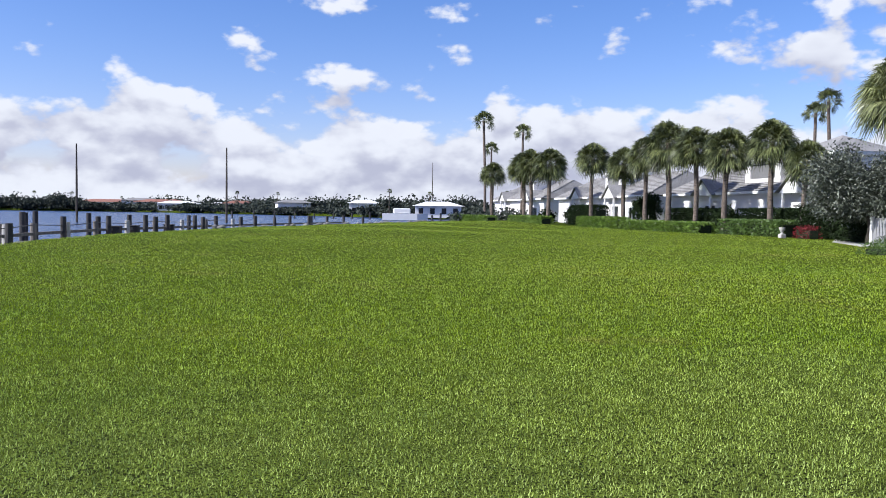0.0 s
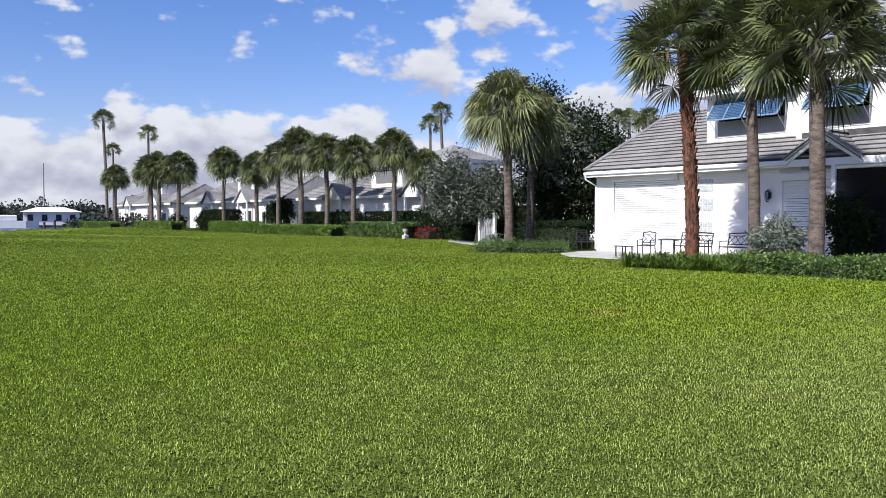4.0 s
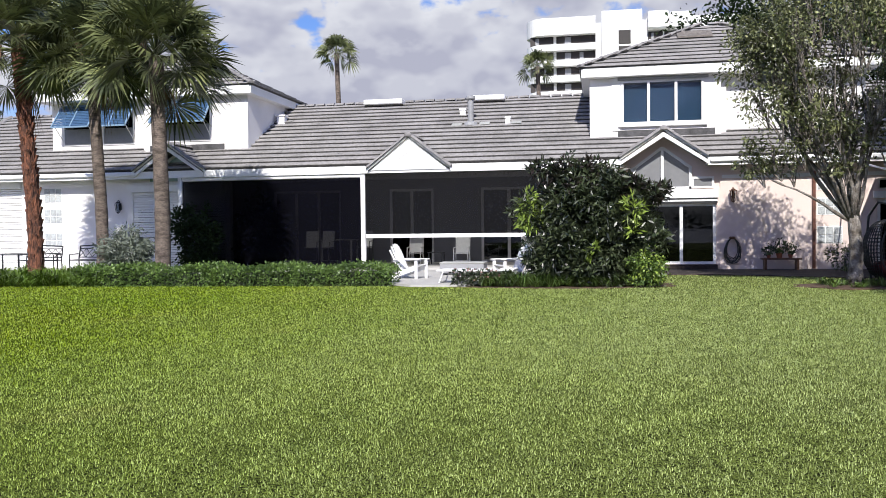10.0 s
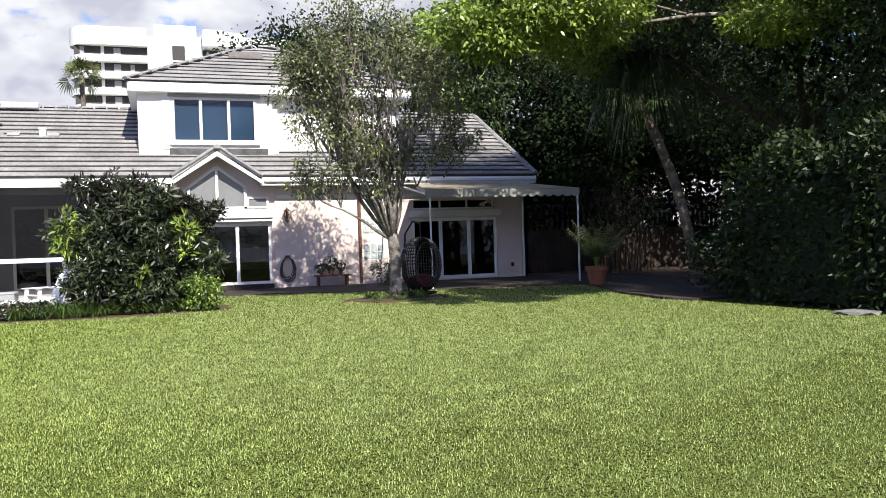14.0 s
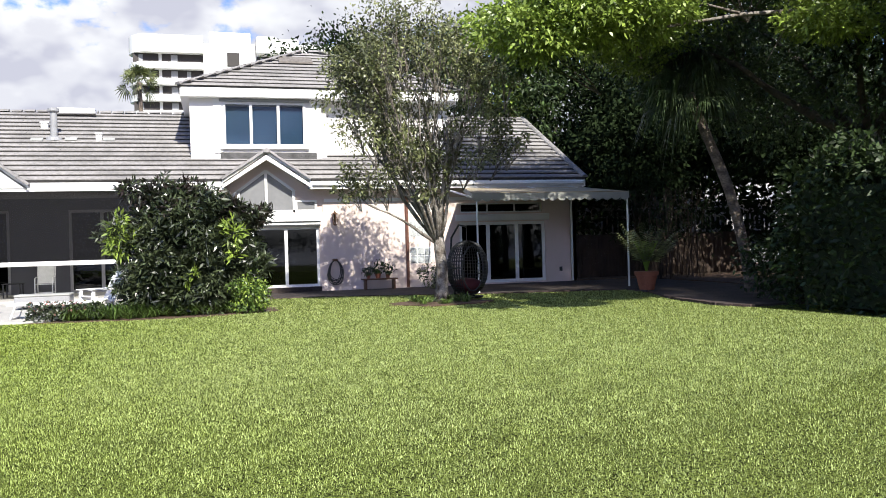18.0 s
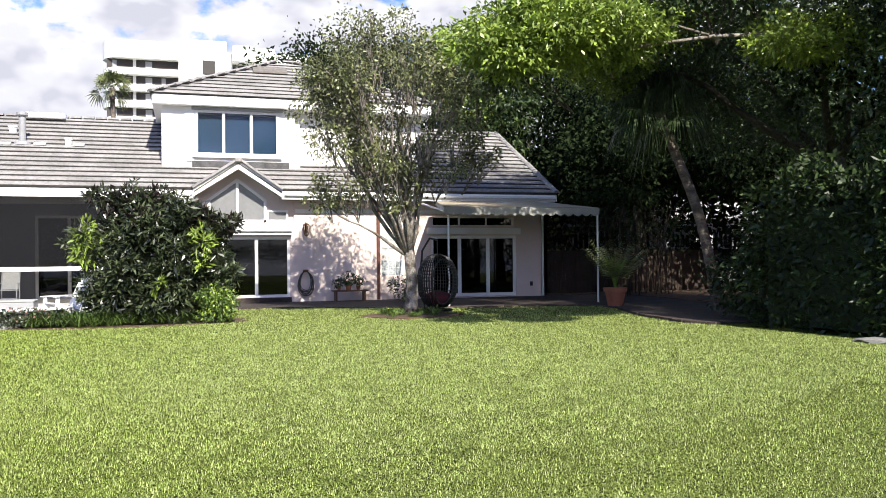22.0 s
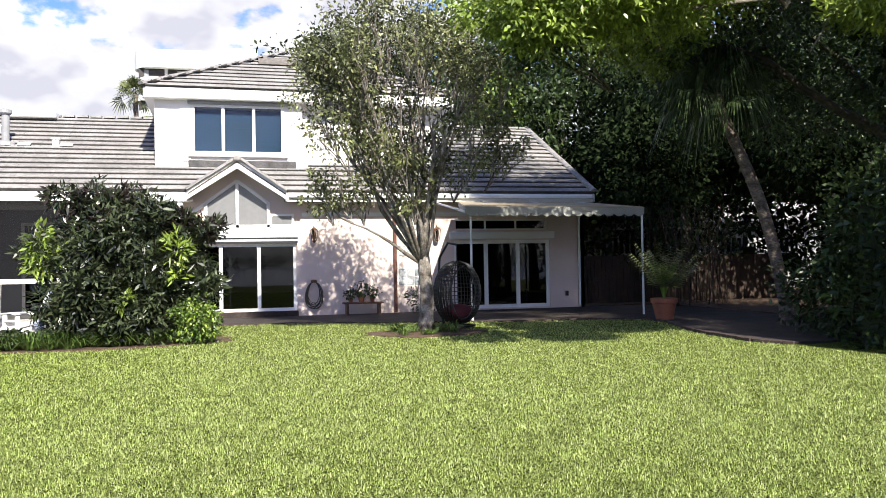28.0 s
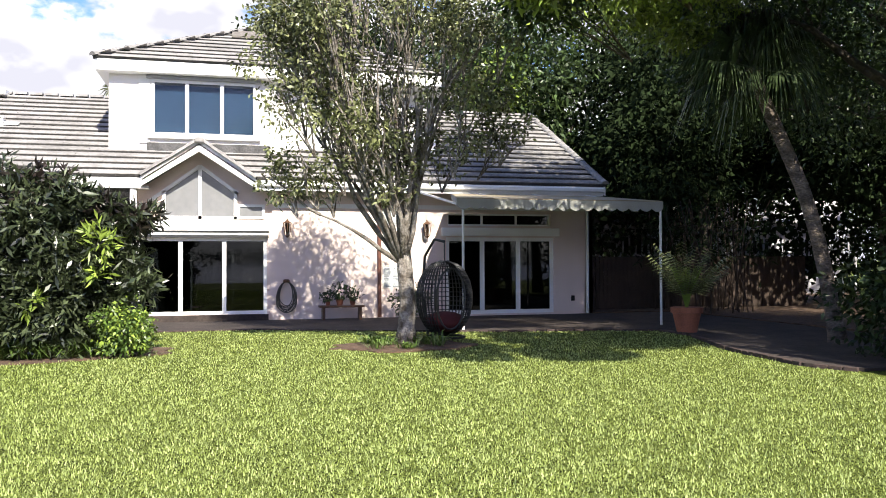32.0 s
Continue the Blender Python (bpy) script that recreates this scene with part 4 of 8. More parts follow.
def blind_window(w, z0, z1, x, parent, panels, blinds=True):
    win = glazed("window", w[0], w[1], z0, z1, x - 0.04, panels, parent, "white framed window", PALE_GLASS if blinds else GLASS, bar_w=0.08)
    part("window_sill", boxes((x - 0.12, x - 0.002, w[0] - 0.12, w[1] + 0.12, z0 - 0.10, z0 - 0.01), bevel=0.01), WHITE, win)
    if blinds:
        slat = boxes((-0.03, 0.03, 0, w[1] - w[0] - 0.1, -0.002, 0.002))
        first = part("blind_slat", slat, BLIND, win)
        n = 26
        for k in range(n):
            m = pose(x + 0.14, w[0] + 0.05, z0 + 0.1 + (z1 - z0 - 0.2) * k / n, 0, 58, 0)
            if k == 0:
                first.matrix_basis = m
            else:
                share("blind_slat", first.data, m, win)
    return win


blind_window(dr_wins[0], 5.18, 6.74, 31.1, house, 3)
part("downpipe", tube(bmesh.new(), [(31.40, -4.24, 4.75), (31.40, -4.24, 6.80)], [0.05, 0.05], 8), BRICK_RED, dr, "rusty brown downpipe")
part("shutter_head", boxes((30.98, 31.06, -3.75, -0.62, 6.745, 6.85), bevel=0.01), GREY_PANEL, dr)
part("corner_board", boxes((31.06, 31.098, -0.70, -0.42, 4.95, 6.85)), WHITE, dr)


def bahama_shutter(w, z0, z1, x, parent):
    """A window with a grey panel below and a louvred shutter hinged at its head and propped open."""
    win = glazed("window", w[0], w[1], z0, z1, x - 0.04, 1, parent, "window under an open awning shutter", GLASS, bar_w=0.06)
    part("shutter_panel", boxes((x - 0.075, x - 0.05, w[0] + 0.05, w[1] - 0.05, z0 + 0.06, z0 + 0.68)), GREY_PANEL, win, "grey lower panel")
    bm = bmesh.new()
    n, length, ang = 13, 1.20, radians(38)
    wide = w[1] - w[0] + 0.1
    for yy in (0, wide):
        bar(bm, (0, yy, 0), (-length * math.sin(ang), yy, -length * math.cos(ang)), 0.06, 0.05)
    bar(bm, (-length * math.sin(ang), 0, -length * math.cos(ang)), (-length * math.sin(ang), wide, -length * math.cos(ang)), 0.06, 0.06)
    bar(bm, (-length * math.sin(ang), wide / 2, -length * math.cos(ang)), (0, wide / 2, 0), 0.05, 0.04)
    bar(bm, (0, 0, 0), (0, wide, 0), 0.06, 0.06)
    sh = part("awning_shutter", bm, SHUTTER_FRAME, win, "blue awning shutter propped open")
    sh.matrix_basis = pose(x - 0.06, w[0] - 0.05, z1)
    slat = boxes((-0.004, 0.004, 0.04, wide - 0.04, -0.047, 0.047))
    first = part("louvre", slat, AWNING_BLUE, sh)
    for k in range(n):
        f = (k + 0.6) / n * length
        m = pose(-f * math.sin(ang), 0, -f * math.cos(ang), 0, 48, 0)
        if k:
            share("louvre", first.data, m, sh)
        else:
            first.matrix_basis = m
    for yy in (0.06, wide - 0.06):
        part("prop", tube(bmesh.new(), [(-length * math.sin(ang) * 0.9, yy, -length * math.cos(ang) * 0.9), (0.04, yy, -length * 1.25)], [0.014, 0.014], 6), WHITE, sh)


for w in dl_wins + dl_outer:
    x = 31.1 if w in dl_wins else 31.45
    bahama_shutter(w, 5.1, 6.74, x, house)

# porch: posts, beam, rail, screens
for y in (15.66, 8.47, -0.45):
    part("porch_post", boxes((EAVE_X + 0.03, EAVE_X + 0.19, y - 0.08, y + 0.08, FLOOR - 0.02, 3.56), bevel=0.012), WHITE, house, "white porch post")
part("porch_rail", boxes((EAVE_X + 0.06, EAVE_X + 0.16, -0.36, 8.38, 1.20, 1.34), bevel=0.01), WHITE, house, "white rail across the screen")
part("insect_screen", boxes((EAVE_X + 0.10, EAVE_X + 0.104, 8.56, 15.57, FLOOR, 3.55)), SCREEN, house, "dark see-through insect screen")
part("insect_screen", boxes((EAVE_X + 0.10, EAVE_X + 0.104, -0.36, 8.38, 1.345, 3.55)), SCREEN_UP, house, "grey see-through insect screen")
part("screen_roller", boxes((EAVE_X + 0.04, EAVE_X + 0.18, 8.56, 15.57, 3.40, 3.555), bevel=0.03), WHITE, house)

# roof vents
def roof_vent(y, x, w, h, name="roof_vent"):
    z = roof_z(x)
    v = part(name, boxes((x - w / 2, x + w / 2, y - w / 2, y + w / 2, z - 0.1, z + h), (x - w * 0.62, x + w * 0.62, y - w * 0.62, y + w * 0.62, z + h, z + h + 0.07), bevel=0.015), WHITE, house, "white roof vent")
    return v


roof_vent(5.50, 33.95, 0.24, 0.20)
roof_vent(3.55, 32.95, 0.20, 0.18)
roof_vent(13.28, 33.85, 0.34, 0.26)
bm = bmesh.new()
tube(bm, [(32.95, 5.03, roof_z(32.95) - 0.05), (32.95, 5.03, roof_z(32.95) + 0.06), (32.95, 5.03, roof_z(32.95) + 0.12)], [0.30, 0.26, 0.12], 14)
tube(bm, [(32.95, 5.03, roof_z(32.95) + 0.10), (32.95, 5.03, roof_z(32.95) + 0.98)], [0.12, 0.12], 14)
tube(bm, [(32.95, 5.03, roof_z(32.95) + 0.96), (32.95, 5.03, roof_z(32.95) + 1.00), (32.95, 5.03, roof_z(32.95) + 1.10), (32.95, 5.03, roof_z(32.95) + 1.14)], [0.15, 0.20, 0.19, 0.10], 14)
part("flue_pipe", bm, GREY_PANEL, house, "grey round flue pipe")
for y, x in ((5.55, 32.7), (4.45, 32.75), (3.2, 32.75)):
    part("flashing", slab(bmesh.new(), [(x - 0.12, y - 0.2, roof_z(x - 0.12) + 0.10), (x - 0.12, y + 0.2, roof_z(x - 0.12) + 0.10), (x + 0.1, y + 0.2, roof_z(x + 0.1) + 0.10), (x + 0.1, y - 0.2, roof_z(x + 0.1) + 0.10)], (0, 0, 0.02)), CANVAS, house, "pale patch of roof flashing")
for a, b in ((8.33, 10.05), (3.93, 5.52)):
    part("skylight", boxes((RIDGE_X - 0.62, RIDGE_X - 0.05, a, b, RIDGE_Z - 0.1, RIDGE_Z + 0.11), bevel=0.03), WHITE, house, "white skylight kerb at the ridge")


# wall lamps
def wall_lamp(y, z, mat, label):
    lamp = thing("wall_lamp", label, "lamp", (FACE - 0.002, y, z))
    part("back_plate", boxes((-0.03, 0, -0.06, 0.06, -0.12, 0.14), bevel=0.01), mat, lamp)
    bm = bmesh.new()
    tube(bm, [(-0.02, 0, 0.16), (-0.10, 0, 0.26), (-0.17, 0, 0.24)], [0.015] * 3, 6)
    part("arm", bm, mat, lamp)
    bm = bmesh.new()
    tube(bm, [(-0.17, 0, 0.22), (-0.17, 0, 0.14)], [0.02, 0.13], 6)
    tube(bm, [(-0.17, 0, -0.20), (-0.17, 0, -0.27)], [0.08, 0.01], 6)
    for k in range(6):
        a = math.pi / 3 * k
        bar(bm, (-0.17 + 0.12 * math.cos(a), 0.12 * math.sin(a), 0.14), (-0.17 + 0.075 * math.cos(a), 0.075 * math.sin(a), -0.2), 0.015, 0.015)
    part("cage", bm, mat, lamp)
    bm = bmesh.new()
    tube(bm, [(-0.17, 0, -0.19), (-0.17, 0, 0.13)], [0.065, 0.105], 6)
    part("glass", bm, PALE_GLASS, lamp)


wall_lamp(18.5, 2.50, BLACK_IRON, "black lantern on the white wall")
wall_lamp(-4.40, 2.55, COPPER, "rusty brown lantern on the stucco wall")
wall_lamp(-8.35, 2.55, COPPER, "rusty brown lantern on the stucco wall")
# door threshold and paving
tagged(part("porch_floor", boxes((EAVE_X - 0.2, PORCH_BACK, PORCH_R - 0.4, 13.9, -0.15, FLOOR)), CONCRETE, None), "pale concrete porch floor", "floor", kind="structure")

# ---- paving ----
bm = bmesh.new()
slab(bm, [(21.6, 3.4, -0.1), (21.6, 4.9, -0.1), (23.0, 6.6, -0.1), (24.4, 8.2, -0.1), (29.2, 8.2, -0.1), (29.2, -0.4, -0.1), (26.0, -0.4, -0.1), (24.0, 2.6, -0.1)], (0, 0, 0.17))
tagged(part("pavement", bm, CONCRETE, None), "pale concrete patio beside the porch", "patio", kind="structure")
bm = bmesh.new()
slab(bm, [(25.4, 18.6, -0.1), (25.1, 24.6, -0.1), (26.4, 26.4, -0.1), (28.6, 27.4, -0.1), (29.99, 27.5, -0.1), (29.99, 16.0, -0.1), (27.0, 16.4, -0.1)], (0, 0, 0.15))
tagged(part("pavement", bm, CONCRETE, None), "pale concrete patio under the shuttered wall", "patio", kind="structure")
TERRACE_EDGE = [(27.0, -0.6), (26.9, -3.5), (25.8, -6.3), (25.05, -8.3), (24.65, -11.2), (24.2, -12.55), (22.9, -12.6), (20.25, -11.75), (17.8, -11.5), (17.0, -11.9)]
bm = bmesh.new()
slab(bm, [(x, y, -0.2) for x, y in TERRACE_EDGE] + [(17.0, -16.4, -0.2), (29.99, -16.4, -0.2), (29.99, -0.6, -0.2)], (0, 0, 0.23))
terrace = tagged(part("terrace_base", bm, TERRACE, None), "brick paved terrace, darkened for the shade of trees", "terrace", kind="structure")
tagged(part("path_slab", slab(bmesh.new(), [(x, y, -0.1) for x, y in ((31.2, 38.6), (34.0, 44.6), (38.4, 50.0), (39.4, 49.2), (35.4, 43.8), (33.4, 38.2))], (0, 0, 0.125)), CONCRETE, None), "pale concrete path between the houses", "path", kind="structure")


# ---- plants ----
def ball(n, rx, ry, rz, shell=0.55):
    """Points through an uneven ellipsoid, most of them near its skin."""
    d = unit(rng.normal(size=(n, 3)))
    r = (shell + (1 - shell) * rng.random((n, 1)) ** 0.6)
    lump = 1 + 0.22 * np.sin(d[:, :1] * 5.1 + 1.0) * np.sin(d[:, 1:2] * 4.3 + 2.0) + 0.15 * np.sin(d[:, 2:] * 7.0)
    return d * r * lump * np.array([rx, ry, rz])


def limb_line(a, b, sag=0.1, n=6, wander=0.12):
    a, b = np.array(a, float), np.array(b, float)
    t = np.linspace(0, 1, n)[:, None]
    p = a + (b - a) * t
    p[:, 2] += sag * np.sin(np.pi * t[:, 0])
    p[1:-1] += rng.normal(0, wander, (n - 2, 3)) * np.linalg.norm(b - a) * 0.15
    return p


def fan_crown(count, reach, blade, spread, blades, droop=0.35, low=-0.55, sag=0.10):
    """Fan leaves round a palm's top: arrays of pointed, drooping blades."""
    V, F, base = [], [], 0
    for k in range(count):
        el = low + (1.5 - low) * ((k + 0.5) / count) ** 0.8 + rng.normal(0, 0.1)
        az = k * 2.39996 + rng.normal(0, 0.15)
        d = np.array([math.cos(az) * math.cos(el), math.sin(az) * math.cos(el), math.sin(el)])
        side = unit(np.cross(d, [0, 0, 1.0]))
        up = np.cross(side, d)
        roll = rng.normal(0, 0.8)
        side = side * math.cos(roll) + up * math.sin(roll)
        up = np.cross(side, d)
        pet = reach * rng.uniform(0.75, 1.1)
        hub = d * pet + np.array([0, 0, -1]) * pet * pet * sag * math.cos(el)
        # stalk
        w = side * 0.025
        V.append(np.stack([d * 0.1 - w, d * 0.1 + w, hub + w * 0.5, hub - w * 0.5]))
        F.append(np.array([[0, 1, 2, 3]]) + base)
        base += 4
        a = np.linspace(-spread, spread, blades) + rng.normal(0, 0.03, blades)
        L = blade * (0.72 + 0.28 * np.cos(a * 0.7)) * rng.uniform(0.88, 1.1, blades)
        way = np.cos(a)[:, None] * d + np.sin(a)[:, None] * side + up * (0.18 * np.abs(a) ** 1.2)[:, None]
        way = unit(way)
        mid = hub + way * (L * 0.55)[:, None]
        mid[:, 2] -= L * droop * 0.22
        tip = hub + way * L[:, None]
        tip[:, 2] -= L * droop * rng.uniform(0.7, 1.6, blades)
        perp = unit(np.cross(way, up)) * (0.031 * blade * 26 / blades)
        v = np.stack([np.broadcast_to(hub, mid.shape), mid + perp, tip, mid - perp], 1).reshape(-1, 3)
        i = np.arange(blades)[:, None] * 4 + base
        V.append(v)
        F.append(np.concatenate([i, i + 1, i + 2, i + 3], 1))
        base += blades * 4
    return np.concatenate(V), np.concatenate(F)


def palm(at, height, r, mat_bark, mat_leaf, label, lean=(0, 0), count=46, reach=1.0, blade=1.0, blades=22, droop=0.35, boots=False, low=-0.55, group="", dead=0, name="palm_tree", sag=0.10):
    p = thing(name, label, "palm tree", at, group)
    n = 26 if boots else 16
    pts, rad = [], []
    for k in range(n + 1):
        f = k / n
        pts.append((lean[0] * f ** 1.4 + 0.03 * math.sin(f * 9), lean[1] * f ** 1.4 + 0.03 * math.cos(f * 7), height * f - 0.1 * (1 - f)))
        flare = 1 + 0.35 * max(0, 1 - f * 9)
        ring = 1 + (0.06 if boots else 0.025) * (k % 2)
        rad.append(r * flare * ring * (1 - 0.12 * f))
    bm = bmesh.new()
    tube(bm, pts, rad, 14, wobble=0.16 if boots else 0.08)
    part("trunk", bm, mat_bark, p, smooth=not boots)
    top = Vector(pts[-1])
    if boots:
        for k in range(90):
            a, f = k * 2.39996, 0.05 + 0.95 * k / 90
            i = f * n
            c = Vector(pts[min(int(i), n)])
            c.z = height * f
            d = Vector((math.cos(a), math.sin(a), 0))
            part("leaf_base", bar(bmesh.new(), c + d * r * 0.75, c + d * r * (1.06 + 0.12 * f) + Vector((0, 0, 0.24)), 0.12, 0.05), mat_bark, p)
    V, F = fan_crown(count, reach, blade, 1.95, blades, droop, low, sag)
    np_object("crown", V + np.array(top) * 1.0, F, mat_leaf, p, "drooping fan leaves")
    if dead:
        V, F = fan_crown(dead, reach * 0.7, blade * 0.8, 1.2, 12, 1.1, -1.2)
        V = V * np.array([0.55, 0.55, 1.0]) + np.array(top) - np.array([0, 0, 0.35])
        np_object("dead_fronds", V, F, DEAD_FROND, p, "hanging brown dead fronds")
    return p


def hedge(name, pts, width, height, mat, label, category="hedge", dens=420, leaf=(0.07, 0.035), taper=0.9, group="", rough_top=0.08):
    """A clipped row along a line on the ground: a plain core coloured dark for the shade inside, and a skin of leaves.
    """
    h = thing(name, label, category, (pts[0][0], pts[0][1], 0), group)
    o = np.array([pts[0][0], pts[0][1], 0])
    at, way = [], []
    core = bmesh.new()
    for a, b in zip(pts, pts[1:]):
        a, b = np.array([*a, 0.0]), np.array([*b, 0.0])
        d, L = unit(b - a), np.linalg.norm(b - a)
        s = np.array([-d[1], d[0], 0])
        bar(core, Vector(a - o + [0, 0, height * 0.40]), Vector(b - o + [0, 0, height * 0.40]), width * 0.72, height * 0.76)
        n = int(dens * L * (2 * height + width))
        q = rng.random(n) * (2 * height + width)
        t = rng.random((n, 1)) * (L + width * 0.4) - width * 0.2
        on_top = (q > height) & (q < height + width)
        left = q <= height
        off = np.where(left, -0.5, np.where(on_top, (q - height) / width - 0.5, 0.5)) * width
        z = np.where(left, q, np.where(on_top, height, 2 * height + width - q))
        inward = rng.random(n) ** 2 * 0.16
        off = off * (1 - inward * 0.8) * (1 - (1 - taper) * z / height) + rng.normal(0, 0.035, n)
        p = a + d * t + s * off[:, None]
        bump = rough_top * (np.sin(p[:, 0] * 2.3 + p[:, 1] * 3.1) + rng.normal(0, 0.6, n))
        p[:, 2] = z * (1 - inward * 0.3) + bump * (z / height)
        nrm = np.where(on_top[:, None], np.array([0, 0, 1.0]), s * np.sign(off)[:, None])
        at.append(p - o)
        way.append(nrm * 0.8 + rng.normal(size=(n, 3)) * 0.8 + np.array([0, 0, 0.35]))
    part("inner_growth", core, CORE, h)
    at, way = np.concatenate(at), np.concatenate(way)
    at[:, 2] = np.maximum(at[:, 2], 0.01)
    leaves("leaves", at, way, rng.uniform(leaf[0] * 0.7, leaf[0] * 1.3, len(at)), rng.uniform(leaf[1] * 0.7, leaf[1] * 1.3, len(at)), mat, h)
    return h


def tree(name, label, at, trunk_pts, trunk_r, limbs, clumps, leaf, mat_leaf, mat_bark, extra=(), droop=0.15, twigs=0, category="tree", mat_limb=None):
    """limbs: lines from trunk to clump; clumps: (centre, radii, leaves); extra: the same with a material."""
    t = thing(name, label, category, at)
    bm = bmesh.new()
    n = len(trunk_pts)
    tube(bm, trunk_pts, [trunk_r * (1.35 if k == 0 else 1 - 0.35 * k / n) for k in range(n)], 12, wobble=0.25)
    part("trunk", bm, mat_bark, t, smooth=True)
    for a, b, r in limbs:
        bm = bmesh.new()
        line = limb_line(a, b, 0.12 * np.linalg.norm(np.array(b) - np.array(a)) * 0.3)
        tube(bm, line, np.linspace(r, r * 0.3, len(line)), 7, wobble=0.15)
        part("limb", bm, mat_limb or mat_bark, t, smooth=True)
    if twigs:
        bm = bmesh.new()
        for c, rad, _ in clumps:
            c = np.array(c, float)
            for _k in range(twigs):
                e = c + ball(1, *rad, 0.7)[0]
                tube(bm, limb_line(c * 0.8 + np.array([0, 0, -0.3 * rad[2]]) + 0.2 * (c - c * 0.8), e, 0.1, 4), [0.022, 0.016, 0.011, 0.006], 4, cap=False)
        part("branching", bm, mat_limb or mat_bark, t)
    groups = [(mat_leaf, clumps)] + [(m, c) for m, c in extra]
    for m, cl in groups:
        P, W = [], []
        for c, rad, count in cl:
            p = ball(count, *rad, 0.35)
            # gather leaves into sprays
            k = max(1, count // 14)
            sp = p[rng.integers(0, k, count)] + rng.normal(0, 0.16, (count, 3)) * min(rad)
            use = rng.random((count, 1)) < 0.75
            p = np.where(use, sp, p)
            P.append(p + np.array(c))
            W.append(unit(p) * 0.7 + rng.normal(size=(count, 3)) * 0.75)
        P, W = np.concatenate(P), np.concatenate(W)
        P[:, 2] = np.maximum(P[:, 2], 0.02)
        leaves("crown", P, W, rng.uniform(leaf[0] * 0.7, leaf[0] * 1.35, len(P)), rng.uniform(leaf[1] * 0.7, leaf[1] * 1.3, len(P)), m, t, droop=droop)
    return t


def strap_clump(at, count, length, width, mat, parent, name="strap_leaves", steep=0.5):
    """Arching narrow leaves from one foot, each of two bent pieces."""
    az = rng.random(count) * 6.283
    el = rng.uniform(steep, 1.45, count)
    L = length * rng.uniform(0.6, 1.15, count)
    out = np.stack([np.cos(az), np.sin(az), np.zeros(count)], 1)
    foot = out * 0.05 * rng.random((count, 1)) * 3
    mid = foot + (out * np.cos(el)[:, None] + np.array([0, 0, 1]) * np.sin(el)[:, None]) * (L * 0.55)[:, None]
    tip = mid + (out * 1.0 + np.array([0, 0, 0.25]) - np.array([0, 0, 1]) * (1.45 - el)[:, None]) * (L * 0.42)[:, None]
    tip[:, 2] = np.maximum(tip[:, 2], 0.03)
    side = np.stack([-np.sin(az), np.cos(az), np.zeros(count)], 1) * width / 2
    v = np.stack([foot - side * 0.5, foot + side * 0.5, mid + side, mid - side, tip], 1).reshape(-1, 3)
    i = np.arange(count)[:, None] * 5
    f = np.concatenate([np.concatenate([i, i + 1, i + 2], 1), np.concatenate([i, i + 2, i + 3], 1), np.concatenate([i + 3, i + 2, i + 4], 1)], 0)
    return np_object(name, v + np.array(at), f, mat, parent)


# three cabbage palms before the house
palm((23.0, 16.95, 0), 7.15, 0.21, BARK_RED, PALM_LEAF, "cabbage palm with a reddish brown ragged trunk", (0.05, 0.50), 100, 1.40, 1.18, 26, droop=0.3, boots=True, low=-0.55, group="palms before the house", dead=3)
palm((23.55, 15.05, 0), 7.05, 0.185, BARK, PALM_LEAF, "cabbage palm with a slim grey trunk", (0.1, 0.35), 84, 1.3, 1.12, 26, droop=0.3, low=-0.6, group="palms before the house", dead=2)
palm((22.85, 12.65, 0), 6.65, 0.225, BARK, PALM_LEAF, "cabbage palm with a stout grey trunk", (0.0, 0.08), 104, 1.42, 1.22, 26, droop=0.3, low=-0.55, group="palms before the house", dead=2)
# the pair beside the house corner
palm((29.8, 33.65, 0), 7.5, 0.25, BARK, PALM_PALE, "cabbage palm with a wide drooping crown", (-0.2, 0.1), 120, 1.45, 1.35, 30, droop=0.55, low=-0.8, sag=0.10, group="palms beside the path")
palm((31.4, 33.8, 0), 6.9, 0.22, BARK, PALM_PALE, "cabbage palm with a wide drooping crown", (0.2, -0.1), 100, 1.35, 1.25, 30, droop=0.55, low=-0.8, sag=0.10, group="palms beside the path")

# the row of palms along the lawn
row_model = palm((38.52, 57.94, 0), 7.4, 0.22, BARK, PALM_LEAF, "cabbage palm in the row along the lawn", (0.1, 0.1), 110, 1.2, 1.15, 20, droop=0.5, group="row of palms", low=-0.9)
row_model_b = palm((38.16, 64.05, 0), 7.2, 0.24, BARK, PALM_LEAF, "cabbage palm in the row along the lawn", (0.2, -0.1), 120, 1.3, 1.18, 20, droop=0.5, group="row of palms", low=-1.0)
ROW = [(38.75, 54.23, 0.80), (37.91, 68.23, 1.04), (37.63, 72.86, 1.16), (37.36, 77.36, 1.02), (37.08, 81.93, 0.95), (36.61, 89.84, 1.06), (35.85, 102.48, 1.1), (35.5, 108.4, 1.12), (35.34, 110.95, 1.1), (34.5, 124.95, 1.02)]
for k, (x, y, s) in enumerate(ROW):
    m = pose(x, y, 0, 0, 0, 67 * k)
    c = copy_thing(row_model if k % 2 else row_model_b, m)
    c.scale = (s, s, s)
